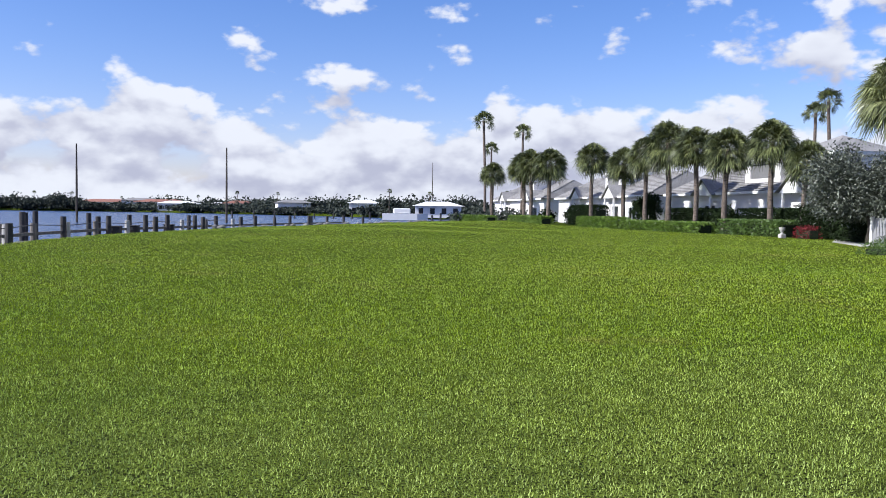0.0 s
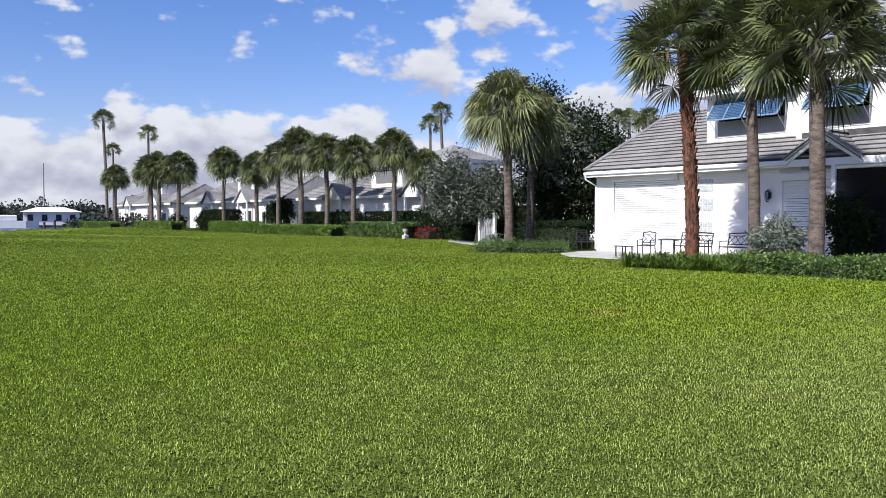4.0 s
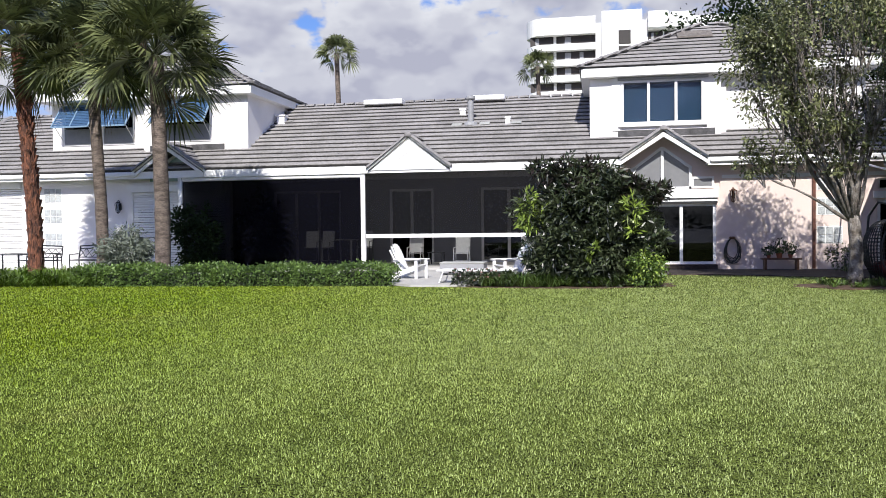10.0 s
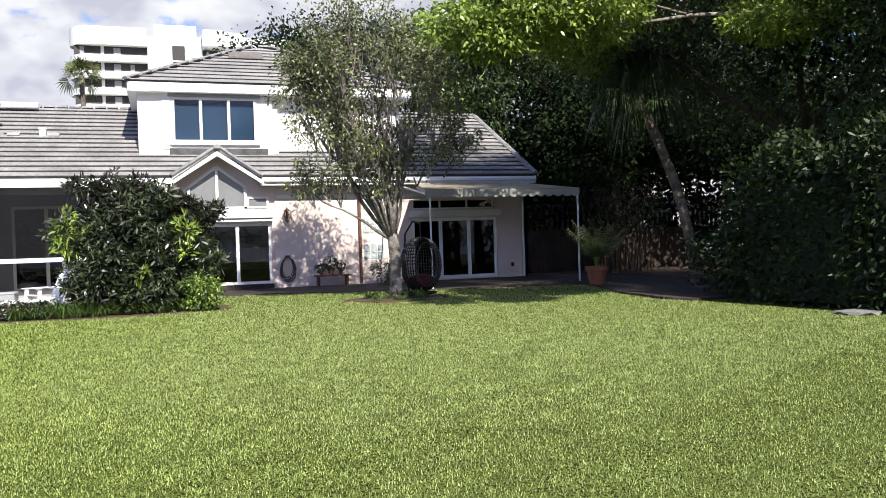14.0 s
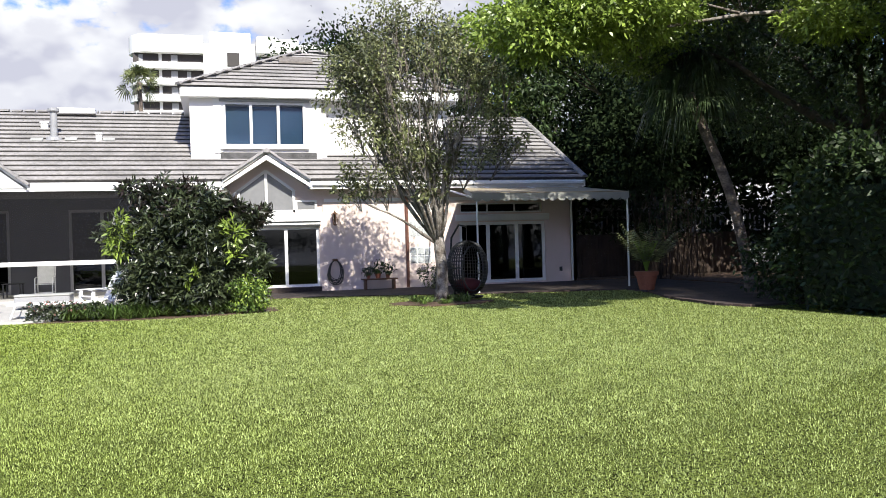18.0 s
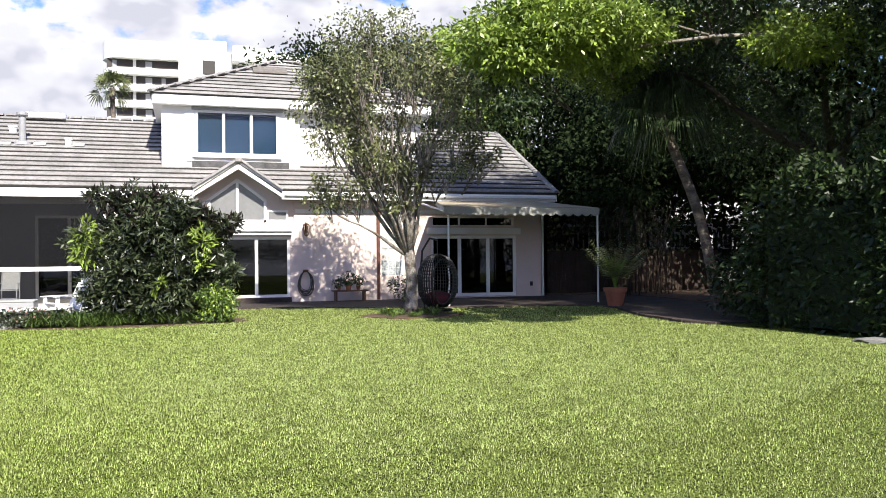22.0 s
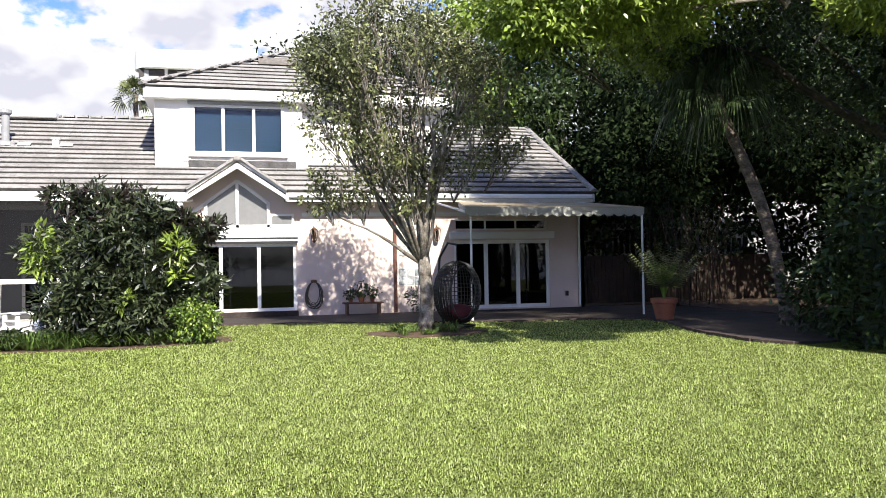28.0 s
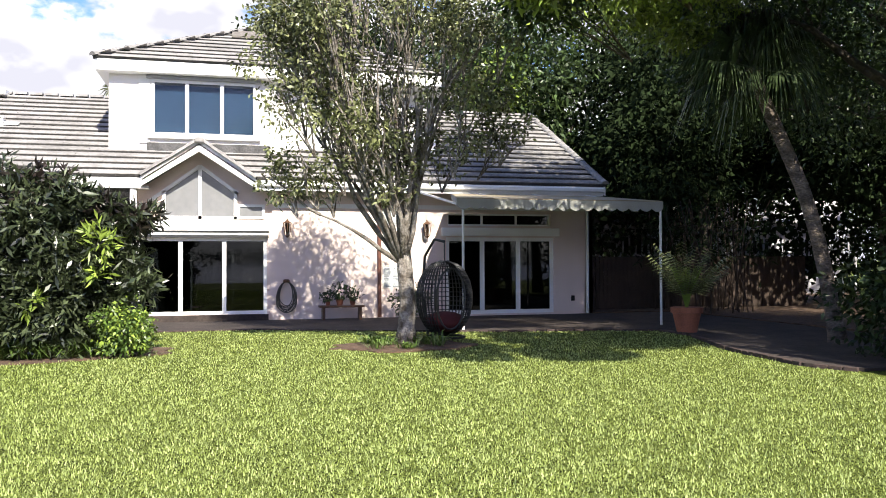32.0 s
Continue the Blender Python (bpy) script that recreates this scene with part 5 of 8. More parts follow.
# tall fan palms far off
tall = palm((66.0, 21.0, 0), 16.0, 0.22, BARK, PALM_LEAF, "tall slim fan palm behind the house", (0.3, 0.4), 34, 1.1, 1.0, 14, group="tall palms")
for x, y, s, turn in ((86.0, 5.8, 1.12, 40), (38.5, 144.0, 1.12, 80), (41.5, 132.0, 0.93, 10), (42.0, 153.0, 0.85, 200), (58, 79.4, 0.80, 10), (58, 76.7, 0.86, 100), (78, 66, 0.85, 30), (58.0, 50.3, 0.66, 60), (58.0, 46.9, 0.65, 120), (59.0, 45.0, 0.60, 190), (58.5, 48.6, 0.63, 250)):
    c = copy_thing(tall, pose(x, y, 0, 0, 0, turn))
    c.scale = (s, s, s)

# grey-leaved tree group between the houses
tree("buttonwood_tree", "silver-leaved bushy tree beside the path", (33.6, 41.0, 0), [(0, 0, 0), (0.1, 0, 1.0), (0.0, 0.2, 2.2)], 0.16,
     [((0, 0.2, 1.9), (-0.8, 1.5, 3.8), 0.09), ((0, 0.2, 2.0), (0.8, -0.9, 4.0), 0.08)],
     [((-0.6, 1.6, 3.6), (1.9, 2.0, 1.9), 9500), ((0.6, -0.6, 3.2), (1.6, 1.7, 1.7), 8000), ((0.6, 3.0, 3.3), (1.4, 1.5, 1.2), 5500), ((-0.3, 1.0, 2.2), (1.5, 2.4, 0.8), 3500)], (0.20, 0.09), GREY_GREEN, BARK_DARK)
tree("shade_tree", "tall dark leafy tree beside the house end", (34.0, 34.5, 0), [(0, 0, 0), (0.1, 0, 1.4), (0.0, 0.2, 3.0)], 0.2,
     [((0, 0.2, 2.6), (-0.6, 1.0, 6.0), 0.1), ((0, 0.2, 2.7), (0.6, -1.4, 6.0), 0.1)],
     [((-0.3, 0.8, 7.2), (2.2, 2.2, 2.0), 11000), ((0.6, -2.2, 5.6), (1.7, 1.9, 1.9), 8500), ((0.6, -3.2, 3.9), (1.6, 1.7, 1.6), 7500), ((0.4, 0.4, 4.4), (1.8, 2.2, 2.0), 8000), ((1.2, -1.2, 2.4), (2.2, 2.6, 1.6), 8500)], (0.21, 0.10), DARK_LEAF, BARK_DARK,
     extra=[(GREY_GREEN, [((-0.6, -1.2, 5.4), (2.2, 2.8, 2.4), 4200), ((0.2, -2.6, 4.6), (1.8, 1.9, 1.8), 2600)])])

# right-hand olive-leaved tree on the lawn
LAWN_TREE_CLUMPS, LAWN_TREE_LIMBS = [], [((0, 0.1, 1.7), (0.1, 1.9, 2.75), 0.060), ((0.1, 1.8, 2.72), (0.3, 2.9, 3.5), 0.036)]
for k in range(15):
    # limbs rise like a vase from the head of the trunk, and fork once
    a, r = k * 2.4, 0.35 + 1.75 * ((k * 0.618) % 1.0)
    end = np.array([r * 0.9 * math.cos(a), 0.25 + r * 1.1 * math.sin(a), 5.6 - 0.45 * r])
    foot = np.array([0.07 * math.cos(a), 0.08 + 0.07 * math.sin(a), 1.75])
    LAWN_TREE_LIMBS.append((tuple(foot), tuple(end), rng.uniform(0.045, 0.075)))
    mid = foot + (end - foot) * 0.62
    for f in (0.9, -0.7):
        tip = mid + np.array([0.7 * math.cos(a + f), 0.8 * math.sin(a + f), rng.uniform(1.4, 2.4)])
        LAWN_TREE_LIMBS.append((tuple(mid), tuple(tip), 0.030))
for k in range(80):
    d = unit(rng.normal(size=3))
    c = np.array([0, 0.35, 6.0]) + d * (0.35 + 0.65 * rng.random() ** 0.5) * np.array([2.3, 2.85, 2.6])
    c[2] = max(c[2], 3.5 + rng.random() * 0.8)
    reach = math.hypot(c[0], c[1] - 0.3)
    room = 0.75 + 1.15 * (c[2] - 3.2)
    if reach > room:
        c[:2] = np.array([0, 0.3]) + (c[:2] - np.array([0, 0.3])) * room / reach
    s = rng.uniform(0.38, 0.72)
    LAWN_TREE_CLUMPS.append((tuple(c), (s, s, s * 1.15), int(540 * s)))
for c in ((0.1, 2.2, 3.5), (0.2, 2.7, 3.3), (0.2, 1.8, 3.3), (-0.3, 2.5, 3.8), (-0.4, 1.6, 3.8), (0.1, -1.9, 4.3), (-0.5, -2.3, 4.6), (-1.3, 0.8, 4.2), (-1.2, -0.9, 4.2), (-0.4, 0.4, 3.3)):
    LAWN_TREE_CLUMPS.append((c, (0.42, 0.5, 0.36), 260))
LT = (22.7, -6.25, 0)
lawn_tree = tree("lawn_tree", "small grey-barked tree with a broad airy crown", LT, [(0, 0.02, -0.1), (0.02, 0.0, 0.35), (0.0, -0.03, 0.9), (0.0, 0.02, 1.5), (0.0, 0.08, 2.0)], 0.205,
     LAWN_TREE_LIMBS, LAWN_TREE_CLUMPS,
     (0.112, 0.056), OLIVE_LEAF, BARK_GREY, twigs=4)
lawn_tree.scale = (0.93, 0.93, 0.93)

# big bush with maroon tips, on the bed by the porch
BU = (22.5, 0.35, 0)
BUSH_CLUMPS, BUSH_TIPS = [((0, 0.0, 1.55), (1.0, 1.2, 1.2), 8000), ((-0.2, -0.8, 1.2), (0.8, 0.7, 0.9), 1500)], []
for k in range(60):
    d = unit(rng.normal(size=3) + np.array([-0.35, 0, 0.2]))
    q = d * np.array([1.1, 1.42, 1.38]) * rng.uniform(0.80, 1.12) + np.array([0, 0.05, 1.55])
    q[2] = max(q[2], 0.35)
    s = rng.uniform(0.28, 0.5)
    (BUSH_TIPS if q[2] > 2.5 and rng.random() < 0.45 else BUSH_CLUMPS).append((tuple(q), (s, s, s * 0.9), int(900 * s)))
for q in ((-0.5, -1.55, 2.35), (-0.3, -1.75, 2.4), (-0.6, -1.2, 2.55), (-0.4, 0.5, 3.05), (-0.3, 1.1, 3.05), (-0.4, 0.0, 2.95)):
    BUSH_TIPS.append((q, (0.34, 0.38, 0.26), 190))
    BUSH_CLUMPS.append((q, (0.34, 0.38, 0.26), 160))
for q in ((-0.4, -1.5, 1.5), (-0.5, -1.7, 1.2), (-0.3, -1.4, 1.0), (-0.3, -1.3, 0.6), (-0.7, 0.2, 0.45), (-0.7, -0.7, 0.4), (-0.6, 0.9, 0.6), (-0.5, 1.3, 1.0), (-0.9, 0.0, 0.8), (-0.8, -0.4, 0.5)):
    BUSH_CLUMPS.append((q, (0.36, 0.4, 0.36), 380))
bush = tree("flowering_bush", "large dark glossy bush with maroon young leaves", BU, [(0, 0, -0.1), (0.02, 0.05, 0.3), (0.0, 0.0, 0.6)], 0.10,
            [((0, 0, 0.2), (math.cos(a) * 0.8, math.sin(a) * 1.2, 2.0 + 0.4 * math.sin(3 * a)), 0.05) for a in np.linspace(0, 6.0, 9)],
            BUSH_CLUMPS, (0.195, 0.052), BUSH_LEAF, BARK_DARK,
            extra=[(MAROON_LEAF, BUSH_TIPS), (LIME_LEAF, [((-1.05, -1.15, 1.95), (0.20, 0.22, 0.36), 130), ((-1.0, -1.2, 1.5), (0.2, 0.2, 0.22), 40), ((-0.7, 1.40, 1.95), (0.34, 0.34, 0.55), 330), ((-1.15, -0.1, 0.95), (0.14, 0.18, 0.16), 40)])], droop=0.05, category="bush")
tree("round_shrub", "small round light green shrub beside the bush", (21.75, -1.15, 0), [(0, 0, -0.05), (0, 0, 0.2), (0, 0.02, 0.4)], 0.05, [], [((0, 0, 0.48), (0.42, 0.46, 0.46), 1900)], (0.075, 0.045), HEDGE_LEAF, BARK_DARK, extra=[(LIME_LEAF, [((-0.05, 0, 0.55), (0.44, 0.48, 0.45), 700)])], category="shrub")

# low hedge before the porch, and beds
hedge("low_hedge", [(22.2, 5.6), (22.0, 8.2), (21.8, 10.5), (21.7, 13.0), (21.8, 14.4)], 1.0, 0.48, HEDGE_LEAF, "low clipped green hedge before the porch", dens=1100, leaf=(0.08, 0.045))
bed = thing("strap_leaf_bed", "bed of bright green strap-leaved plants under the palms", "plant bed", (22.6, 16.0, 0))
for k in range(130):
    strap_clump((rng.uniform(-1.2, 1.8), rng.uniform(-2.6, 2.6), 0), 60, rng.uniform(0.5, 0.88), 0.032, SPIKE_LEAF, bed, steep=0.6)
tree("silver_shrub", "round silver-grey shrub under the palms", (23.6, 14.3, 0), [(0, 0, -0.05), (0, 0, 0.2), (0, 0.02, 0.4)], 0.06, [], [((0, 0, 0.85), (0.65, 0.72, 0.72), 4200)], (0.17, 0.045), SILVER_LEAF, BARK_DARK, category="shrub")
bm = bmesh.new()
slab(bm, [(22.6 + 1.50 * math.cos(a) * (1 + 0.06 * math.sin(6 * a)), 1.3 + 3.2 * math.sin(a) * (1 + 0.05 * math.sin(9 * a)), -0.05) for a in np.linspace(0, 6.283, 49)[:-1]], (0, 0, 0.07))
tagged(part("bed_soil", bm, SOIL, None), "brown mulched bed round the bush", "plant bed", kind="structure")
bm = bmesh.new()
slab(bm, [(22.4 + 1.0 * math.cos(a) * (1 + 0.15 * math.sin(5 * a)), -6.1 + 1.35 * math.sin(a) * (1 + 0.12 * math.sin(7 * a + 1)), -0.05) for a in np.linspace(0, 6.283, 41)[:-1]], (0, 0, 0.06))
tagged(part("bed_soil", bm, SOIL, None), "brown mulched ring round the tree", "plant bed", kind="structure")
bed = thing("bed_plants", "strap-leaved plants and small flowers before the bush", "plant bed", (21.9, 1.6, 0))
for k in range(64):
    y = rng.uniform(-2.4, 1.5)
    strap_clump((rng.uniform(-0.45, 0.5) + 0.12 * y * y * 0.5, y, 0.03), 46, rng.uniform(0.4, 0.68), 0.026, HEDGE_LEAF, bed)
P = np.stack([rng.uniform(-0.4, 0.5, 1500), rng.uniform(0.6, 2.2, 1500), rng.uniform(0.05, 0.42, 1500)], 1)
leaves("small_leaves", P, rng.normal(size=(1500, 3)) + np.array([0, 0, 0.6]), 0.09, 0.05, BUSH_LEAF, bed)
P = np.stack([rng.uniform(-0.45, 0.4, 90), rng.uniform(0.9, 2.2, 90), rng.uniform(0.2, 0.45, 90)], 1)
tagged(leaves("blossom", P, rng.normal(size=(90, 3)) + np.array([0, 0, 0.6]), 0.07, 0.06, PINK_FLOWER, bed), kind="stuff")
bed = thing("tree_bed_plants", "low weeds round the foot of the tree", "plant bed", (22.1, -6.0, 0))
for k in range(16):
    strap_clump((rng.uniform(-0.5, 0.9), rng.uniform(-1.0, 1.2), 0.02), 26, rng.uniform(0.2, 0.38), 0.03, HEDGE_LEAF, bed)

# bed and hedge at the path, left of the house
hedge("low_hedge", [(25.2, 30.4), (25.7, 28.8), (27.3, 27.2)], 1.5, 0.32, HEDGE_LEAF, "low loose planting at the patio corner", dens=650, leaf=(0.10, 0.04), rough_top=0.14)
agave = thing("agave_plant", "silver-grey spiky plant beside the palm pair", "plant", (30.5, 35.7, 0))
strap_clump((0, 0, 0.02), 46, 1.35, 0.11, SILVER_LEAF, agave, "spiky_leaves", 0.35)
hedge("tall_hedge", [(31.2, 29.6), (31.4, 32.5)], 1.3, 1.35, DARK_LEAF, "dark clipped hedge beside the house end", dens=260, leaf=(0.11, 0.055))

hedge("tall_hedge", [(35.6, 36.4), (36.4, 46.0)], 1.6, 3.1, DARK_LEAF, "dark overgrown hedge closing the gap between houses", dens=170, leaf=(0.2, 0.1), rough_top=0.2)
# ---- right side: hedge wall, dark trees, leaning palm ----
hedge("tall_hedge", [(8.5, -14.3), (13.0, -13.5), (16.2, -13.4)], 2.4, 3.2, HEDGE_DARK, "tall dark overgrown hedge along the lawn", dens=190, leaf=(0.17, 0.08), rough_top=0.25)
tree("overgrown_shrub", "dark overgrown shrub at the end of the hedge", (17.5, -13.7, 0), [(0, 0, -0.05), (0, 0.02, 0.3), (0, 0, 0.7)], 0.08, [],
     [((0.1, 0.1, 0.9), (1.25, 1.2, 1.0), 3200), ((-0.5, -0.4, 1.9), (1.2, 1.1, 1.0), 2600), ((-0.9, -0.8, 2.9), (1.0, 0.9, 0.8), 1500)], (0.15, 0.07), HEDGE_DARK, BARK_DARK, category="shrub")
spreading = tree("spreading_tree", "large dark spreading tree over the garden edge", (20.5, -19.0, 0), [(0, 0, -0.1), (0.1, 0.2, 1.5), (0.0, 0.5, 3.2), (-0.2, 0.9, 4.6)], 0.38,
     [((-0.1, 0.8, 4.2), (-2.6, 3.4, 7.0), 0.13), ((0, 0.6, 3.8), (1.8, 5.0, 7.0), 0.16), ((0, 0.8, 4.2), (3.0, 2.0, 8.0), 0.15), ((0, 0.7, 4.0), (-4.5, 1.0, 7.5), 0.15), ((-1.5, 3.0, 6.6), (-1.0, 7.5, 7.3), 0.06)],
     # the high and the sunward clumps are out of view, added for shade
     [((2.5, 4.0, 8.6), (3.0, 3.0, 2.2), 11440), ((-1.5, 3.5, 9.0), (3.4, 3.2, 2.0), 11440), ((-4.5, 1.5, 7.6), (3.0, 3.0, 2.4), 9240), ((4.0, 1.0, 7.0), (3.0, 3.2, 2.6), 9240), ((0, 0.5, 6.2), (3.2, 2.6, 2.0), 8800), ((-6.5, 3.0, 5.2), (2.6, 2.0, 2.2), 7040), ((-1.5, 5.0, 9.6), (3.0, 2.2, 1.3), 7480), ((-2.0, 3.0, 12.6), (4.0, 3.6, 1.1), 8000), ((3.6, 3.4, 6.4), (2.4, 2.2, 0.9), 5000), ((-0.5, 7.8, 12.4), (2.4, 1.8, 0.8), 2200), ((-7.5, 4.2, 7.8), (3.2, 2.6, 1.2), 9000), ((-7.0, 7.0, 8.3), (2.2, 1.4, 0.6), 2600), ((2.0, 5.2, 9.6), (2.6, 2.2, 1.3), 5720), ((2.5, 8.6, 11.2), (2.0, 1.8, 1.0), 3740), ((4.4, 7.4, 11.6), (2.0, 1.8, 1.0), 3740), ((-2.0, 6.9, 8.6), (2.3, 1.9, 1.3), 3300), ((-0.6, 9.6, 7.6), (1.5, 1.6, 0.9), 3300), ((0.2, 10.6, 6.6), (1.1, 1.1, 0.8), 1980)],
     (0.14, 0.066), TREE_LEAF, BARK_GREY,
     # sunlit sprays: the sunlight on them is put into a brighter leaf colour
     extra=[(LIME_LEAF, [((3.6, 7.4, 8.0), (1.6, 1.6, 1.0), 6578), ((3.4, 5.6, 7.2), (1.4, 1.3, 0.7), 2860), ((4.5, 8.8, 8.4), (1.3, 1.1, 0.7), 2574), ((-3.2, 4.6, 6.5), (0.9, 1.3, 0.4), 2900), ((-3.0, 3.0, 6.9), (1.0, 1.3, 0.5), 2002), ((0.6, 6.6, 7.8), (1.4, 1.6, 0.8), 4290), ((-2.2, 10.4, 6.9), (1.0, 1.2, 0.7), 4200), ((-1.8, 11.4, 6.3), (0.8, 0.9, 0.6), 2400), ((-2.4, 8.8, 6.9), (0.9, 1.1, 0.5), 3000), ((-2.6, 4.2, 7.1), (0.9, 1.2, 0.4), 1430), ((-1.5, 12.2, 6.5), (1.0, 0.9, 0.5), 1300), ((-1.5, 10.6, 7.3), (1.3, 1.2, 0.7), 2200), ((-1.6, 9.9, 6.6), (1.1, 1.1, 0.5), 1700), ((-1.3, 8.6, 6.5), (0.9, 0.9, 0.4), 1100), ((-1.2, 11.3, 6.9), (1.1, 1.1, 0.6), 1700), ((-1.5, 3.0, 7.1), (1.2, 1.2, 0.5), 1300), ((-1.5, 1.0, 7.9), (1.4, 1.2, 0.5), 1300)])], twigs=6, mat_limb=BARK_DARK)
for line, r in (([(-0.6, 0.8, 5.2), (-2.0, 1.8, 7.2), (-2.5, 2.9, 7.35), (-2.55, 4.6, 6.95), (-2.45, 6.4, 6.8), (-2.5, 8.5, 6.4)], 0.085), ([(-2.5, 6.6, 6.8), (-2.3, 7.8, 7.1), (-2.4, 8.8, 7.1)], 0.035), ([(-2.5, 5.0, 6.9), (-2.7, 5.6, 6.3), (-2.6, 6.0, 5.6)], 0.03)):
    part("limb", tube(bmesh.new(), line, np.linspace(r, r * 0.4, len(line)), 8, wobble=0.15), BARK_GREY, spreading, "pale bare limb", smooth=True)
# boughs out of view, added so that their shade falls on the lawn
UNSEEN_BOUGHS = [((0.2, 6.6, 7.9), (1.7, 1.2, 0.4), 2500), ((-0.9, 8.6, 7.6), (1.4, 1.0, 0.35), 1700), ((1.4, 8.4, 7.8), (1.3, 1.0, 0.35), 1600), ((-0.2, 10.4, 7.7), (1.7, 0.9, 0.35), 1500), ((1.5, 5.6, 7.6), (1.3, 1.3, 0.4), 2000), ((1.6, 10.6, 7.9), (1.2, 0.8, 0.3), 900)]
# the first stands out of view, to keep sun off the terrace end
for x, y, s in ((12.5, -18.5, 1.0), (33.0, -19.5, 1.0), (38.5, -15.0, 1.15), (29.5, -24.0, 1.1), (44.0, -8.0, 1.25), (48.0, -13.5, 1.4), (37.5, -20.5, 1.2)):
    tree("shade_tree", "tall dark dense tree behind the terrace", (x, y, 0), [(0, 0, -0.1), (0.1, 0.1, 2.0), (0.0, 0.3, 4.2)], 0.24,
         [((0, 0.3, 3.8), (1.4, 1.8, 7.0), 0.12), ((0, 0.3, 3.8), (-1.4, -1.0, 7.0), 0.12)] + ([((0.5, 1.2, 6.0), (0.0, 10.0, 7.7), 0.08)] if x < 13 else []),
         [((0, 0.6, 8.2 * s), (3.0 * s, 3.0 * s, 2.6), 9000), ((-0.8, 2.0, 5.6), (2.2 * s, 2.4 * s, 2.0), 6500), ((0.5, -2.0, 5.4 + (1.0 if x < 35 else 0)), (2.4 * s, 2.4 * s, 1.8), 6500)] + ([((0, 0, 3.0), (2.2, 2.6, 1.6), 1500)] if x > 35 else []) + (UNSEEN_BOUGHS if x < 13 else []), (0.24, 0.12), TREE_LEAF if x == 38.5 else DARK_LEAF, BARK_DARK,
         # the tree at 38.5 is sunlit; its brighter leaf colours carry that light
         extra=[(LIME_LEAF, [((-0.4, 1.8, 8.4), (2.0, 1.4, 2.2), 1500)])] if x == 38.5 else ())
palm((20.3, -14.25, 0), 5.6, 0.145, BARK, PALM_DARK, "leaning fan palm in the shade", (1.5, 0.8), 30, 0.9, 0.95, 34, droop=1.0, low=-0.5)
# dense woods that close the garden on that side
P, W = [], []
for k in range(150):
    x, y = rng.uniform(8, 62), rng.uniform(-46, -17.5)
    if x > 34:
        y = rng.uniform(-46, -12)
    h = rng.uniform(5, 13)
    low_edge = 6.6 if rng.random() < 0.08 and x < 41 and -32 < y < -14 else 1.0
    P.append(ball(700, rng.uniform(2, 3.6), rng.uniform(2, 3.6), rng.uniform(1.6, 3.2), 0.3) + np.array([x, y, max(low_edge, rng.uniform(1.0, h))]))
    W.append(rng.normal(size=(700, 3)))
P, W = np.concatenate(P), np.concatenate(W)
P[:, 2] = np.maximum(P[:, 2], 0.05)
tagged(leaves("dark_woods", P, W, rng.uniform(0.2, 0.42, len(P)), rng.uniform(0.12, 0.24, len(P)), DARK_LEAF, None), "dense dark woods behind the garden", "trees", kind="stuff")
# leaf litter under those trees, also put in to darken the ground for shade
tagged(part("bed_soil", slab(bmesh.new(), [(30.0, -13.6, -0.05), (30.0, -16.4, -0.05), (17.0, -16.4, -0.05), (16.0, -34.0, -0.05), (48.0, -34.0, -0.05), (44.0, -13.6, -0.05)], (0, 0, 0.115)), SOIL, None), "brown leaf litter under the dark trees", "plant bed", kind="structure")
# slender stems in the shade behind the terrace
clump = thing("bamboo_clump", "thin upright stems in the shade behind the terrace", "bamboo", (29.6, -16.8, 0))
for k in range(34):
    x, y = rng.uniform(-1.6, 1.6), rng.uniform(-1.6, 1.0)
    part("stem", tube(bmesh.new(), [(x, y, 0), (x + rng.normal(0, 0.12), y + rng.normal(0, 0.12), 1.6), (x + rng.normal(0, 0.3), y + rng.normal(0, 0.3), 3.4)], [0.025, 0.022, 0.012], 5, cap=False), WOOD_FENCE, clump)
P = np.stack([rng.uniform(-2, 2, 1500), rng.uniform(-2, 1.5, 1500), rng.uniform(1.5, 4.2, 1500)], 1)
leaves("leaves", P, rng.normal(size=(1500, 3)) - np.array([0, 0, 0.4]), 0.24, 0.05, DARK_LEAF, clump)
fence = thing("wooden_fence", "dark brown wooden fence behind the terrace", "fence", (31.2, -22.0, 0))
slat = boxes((-0.012, 0.012, 0, 0.13, 0.03, 1.75))
first = part("board", slat, WOOD_FENCE, fence)
for k in range(1, 60):
    share("board", first.data, pose(0, k * 0.142, 0), fence)
part("rail", boxes((0.014, 0.06, 0, 8.5, 0.4, 0.5), (0.014, 0.06, 0, 8.5, 1.4, 1.5)), WOOD_FENCE, fence)


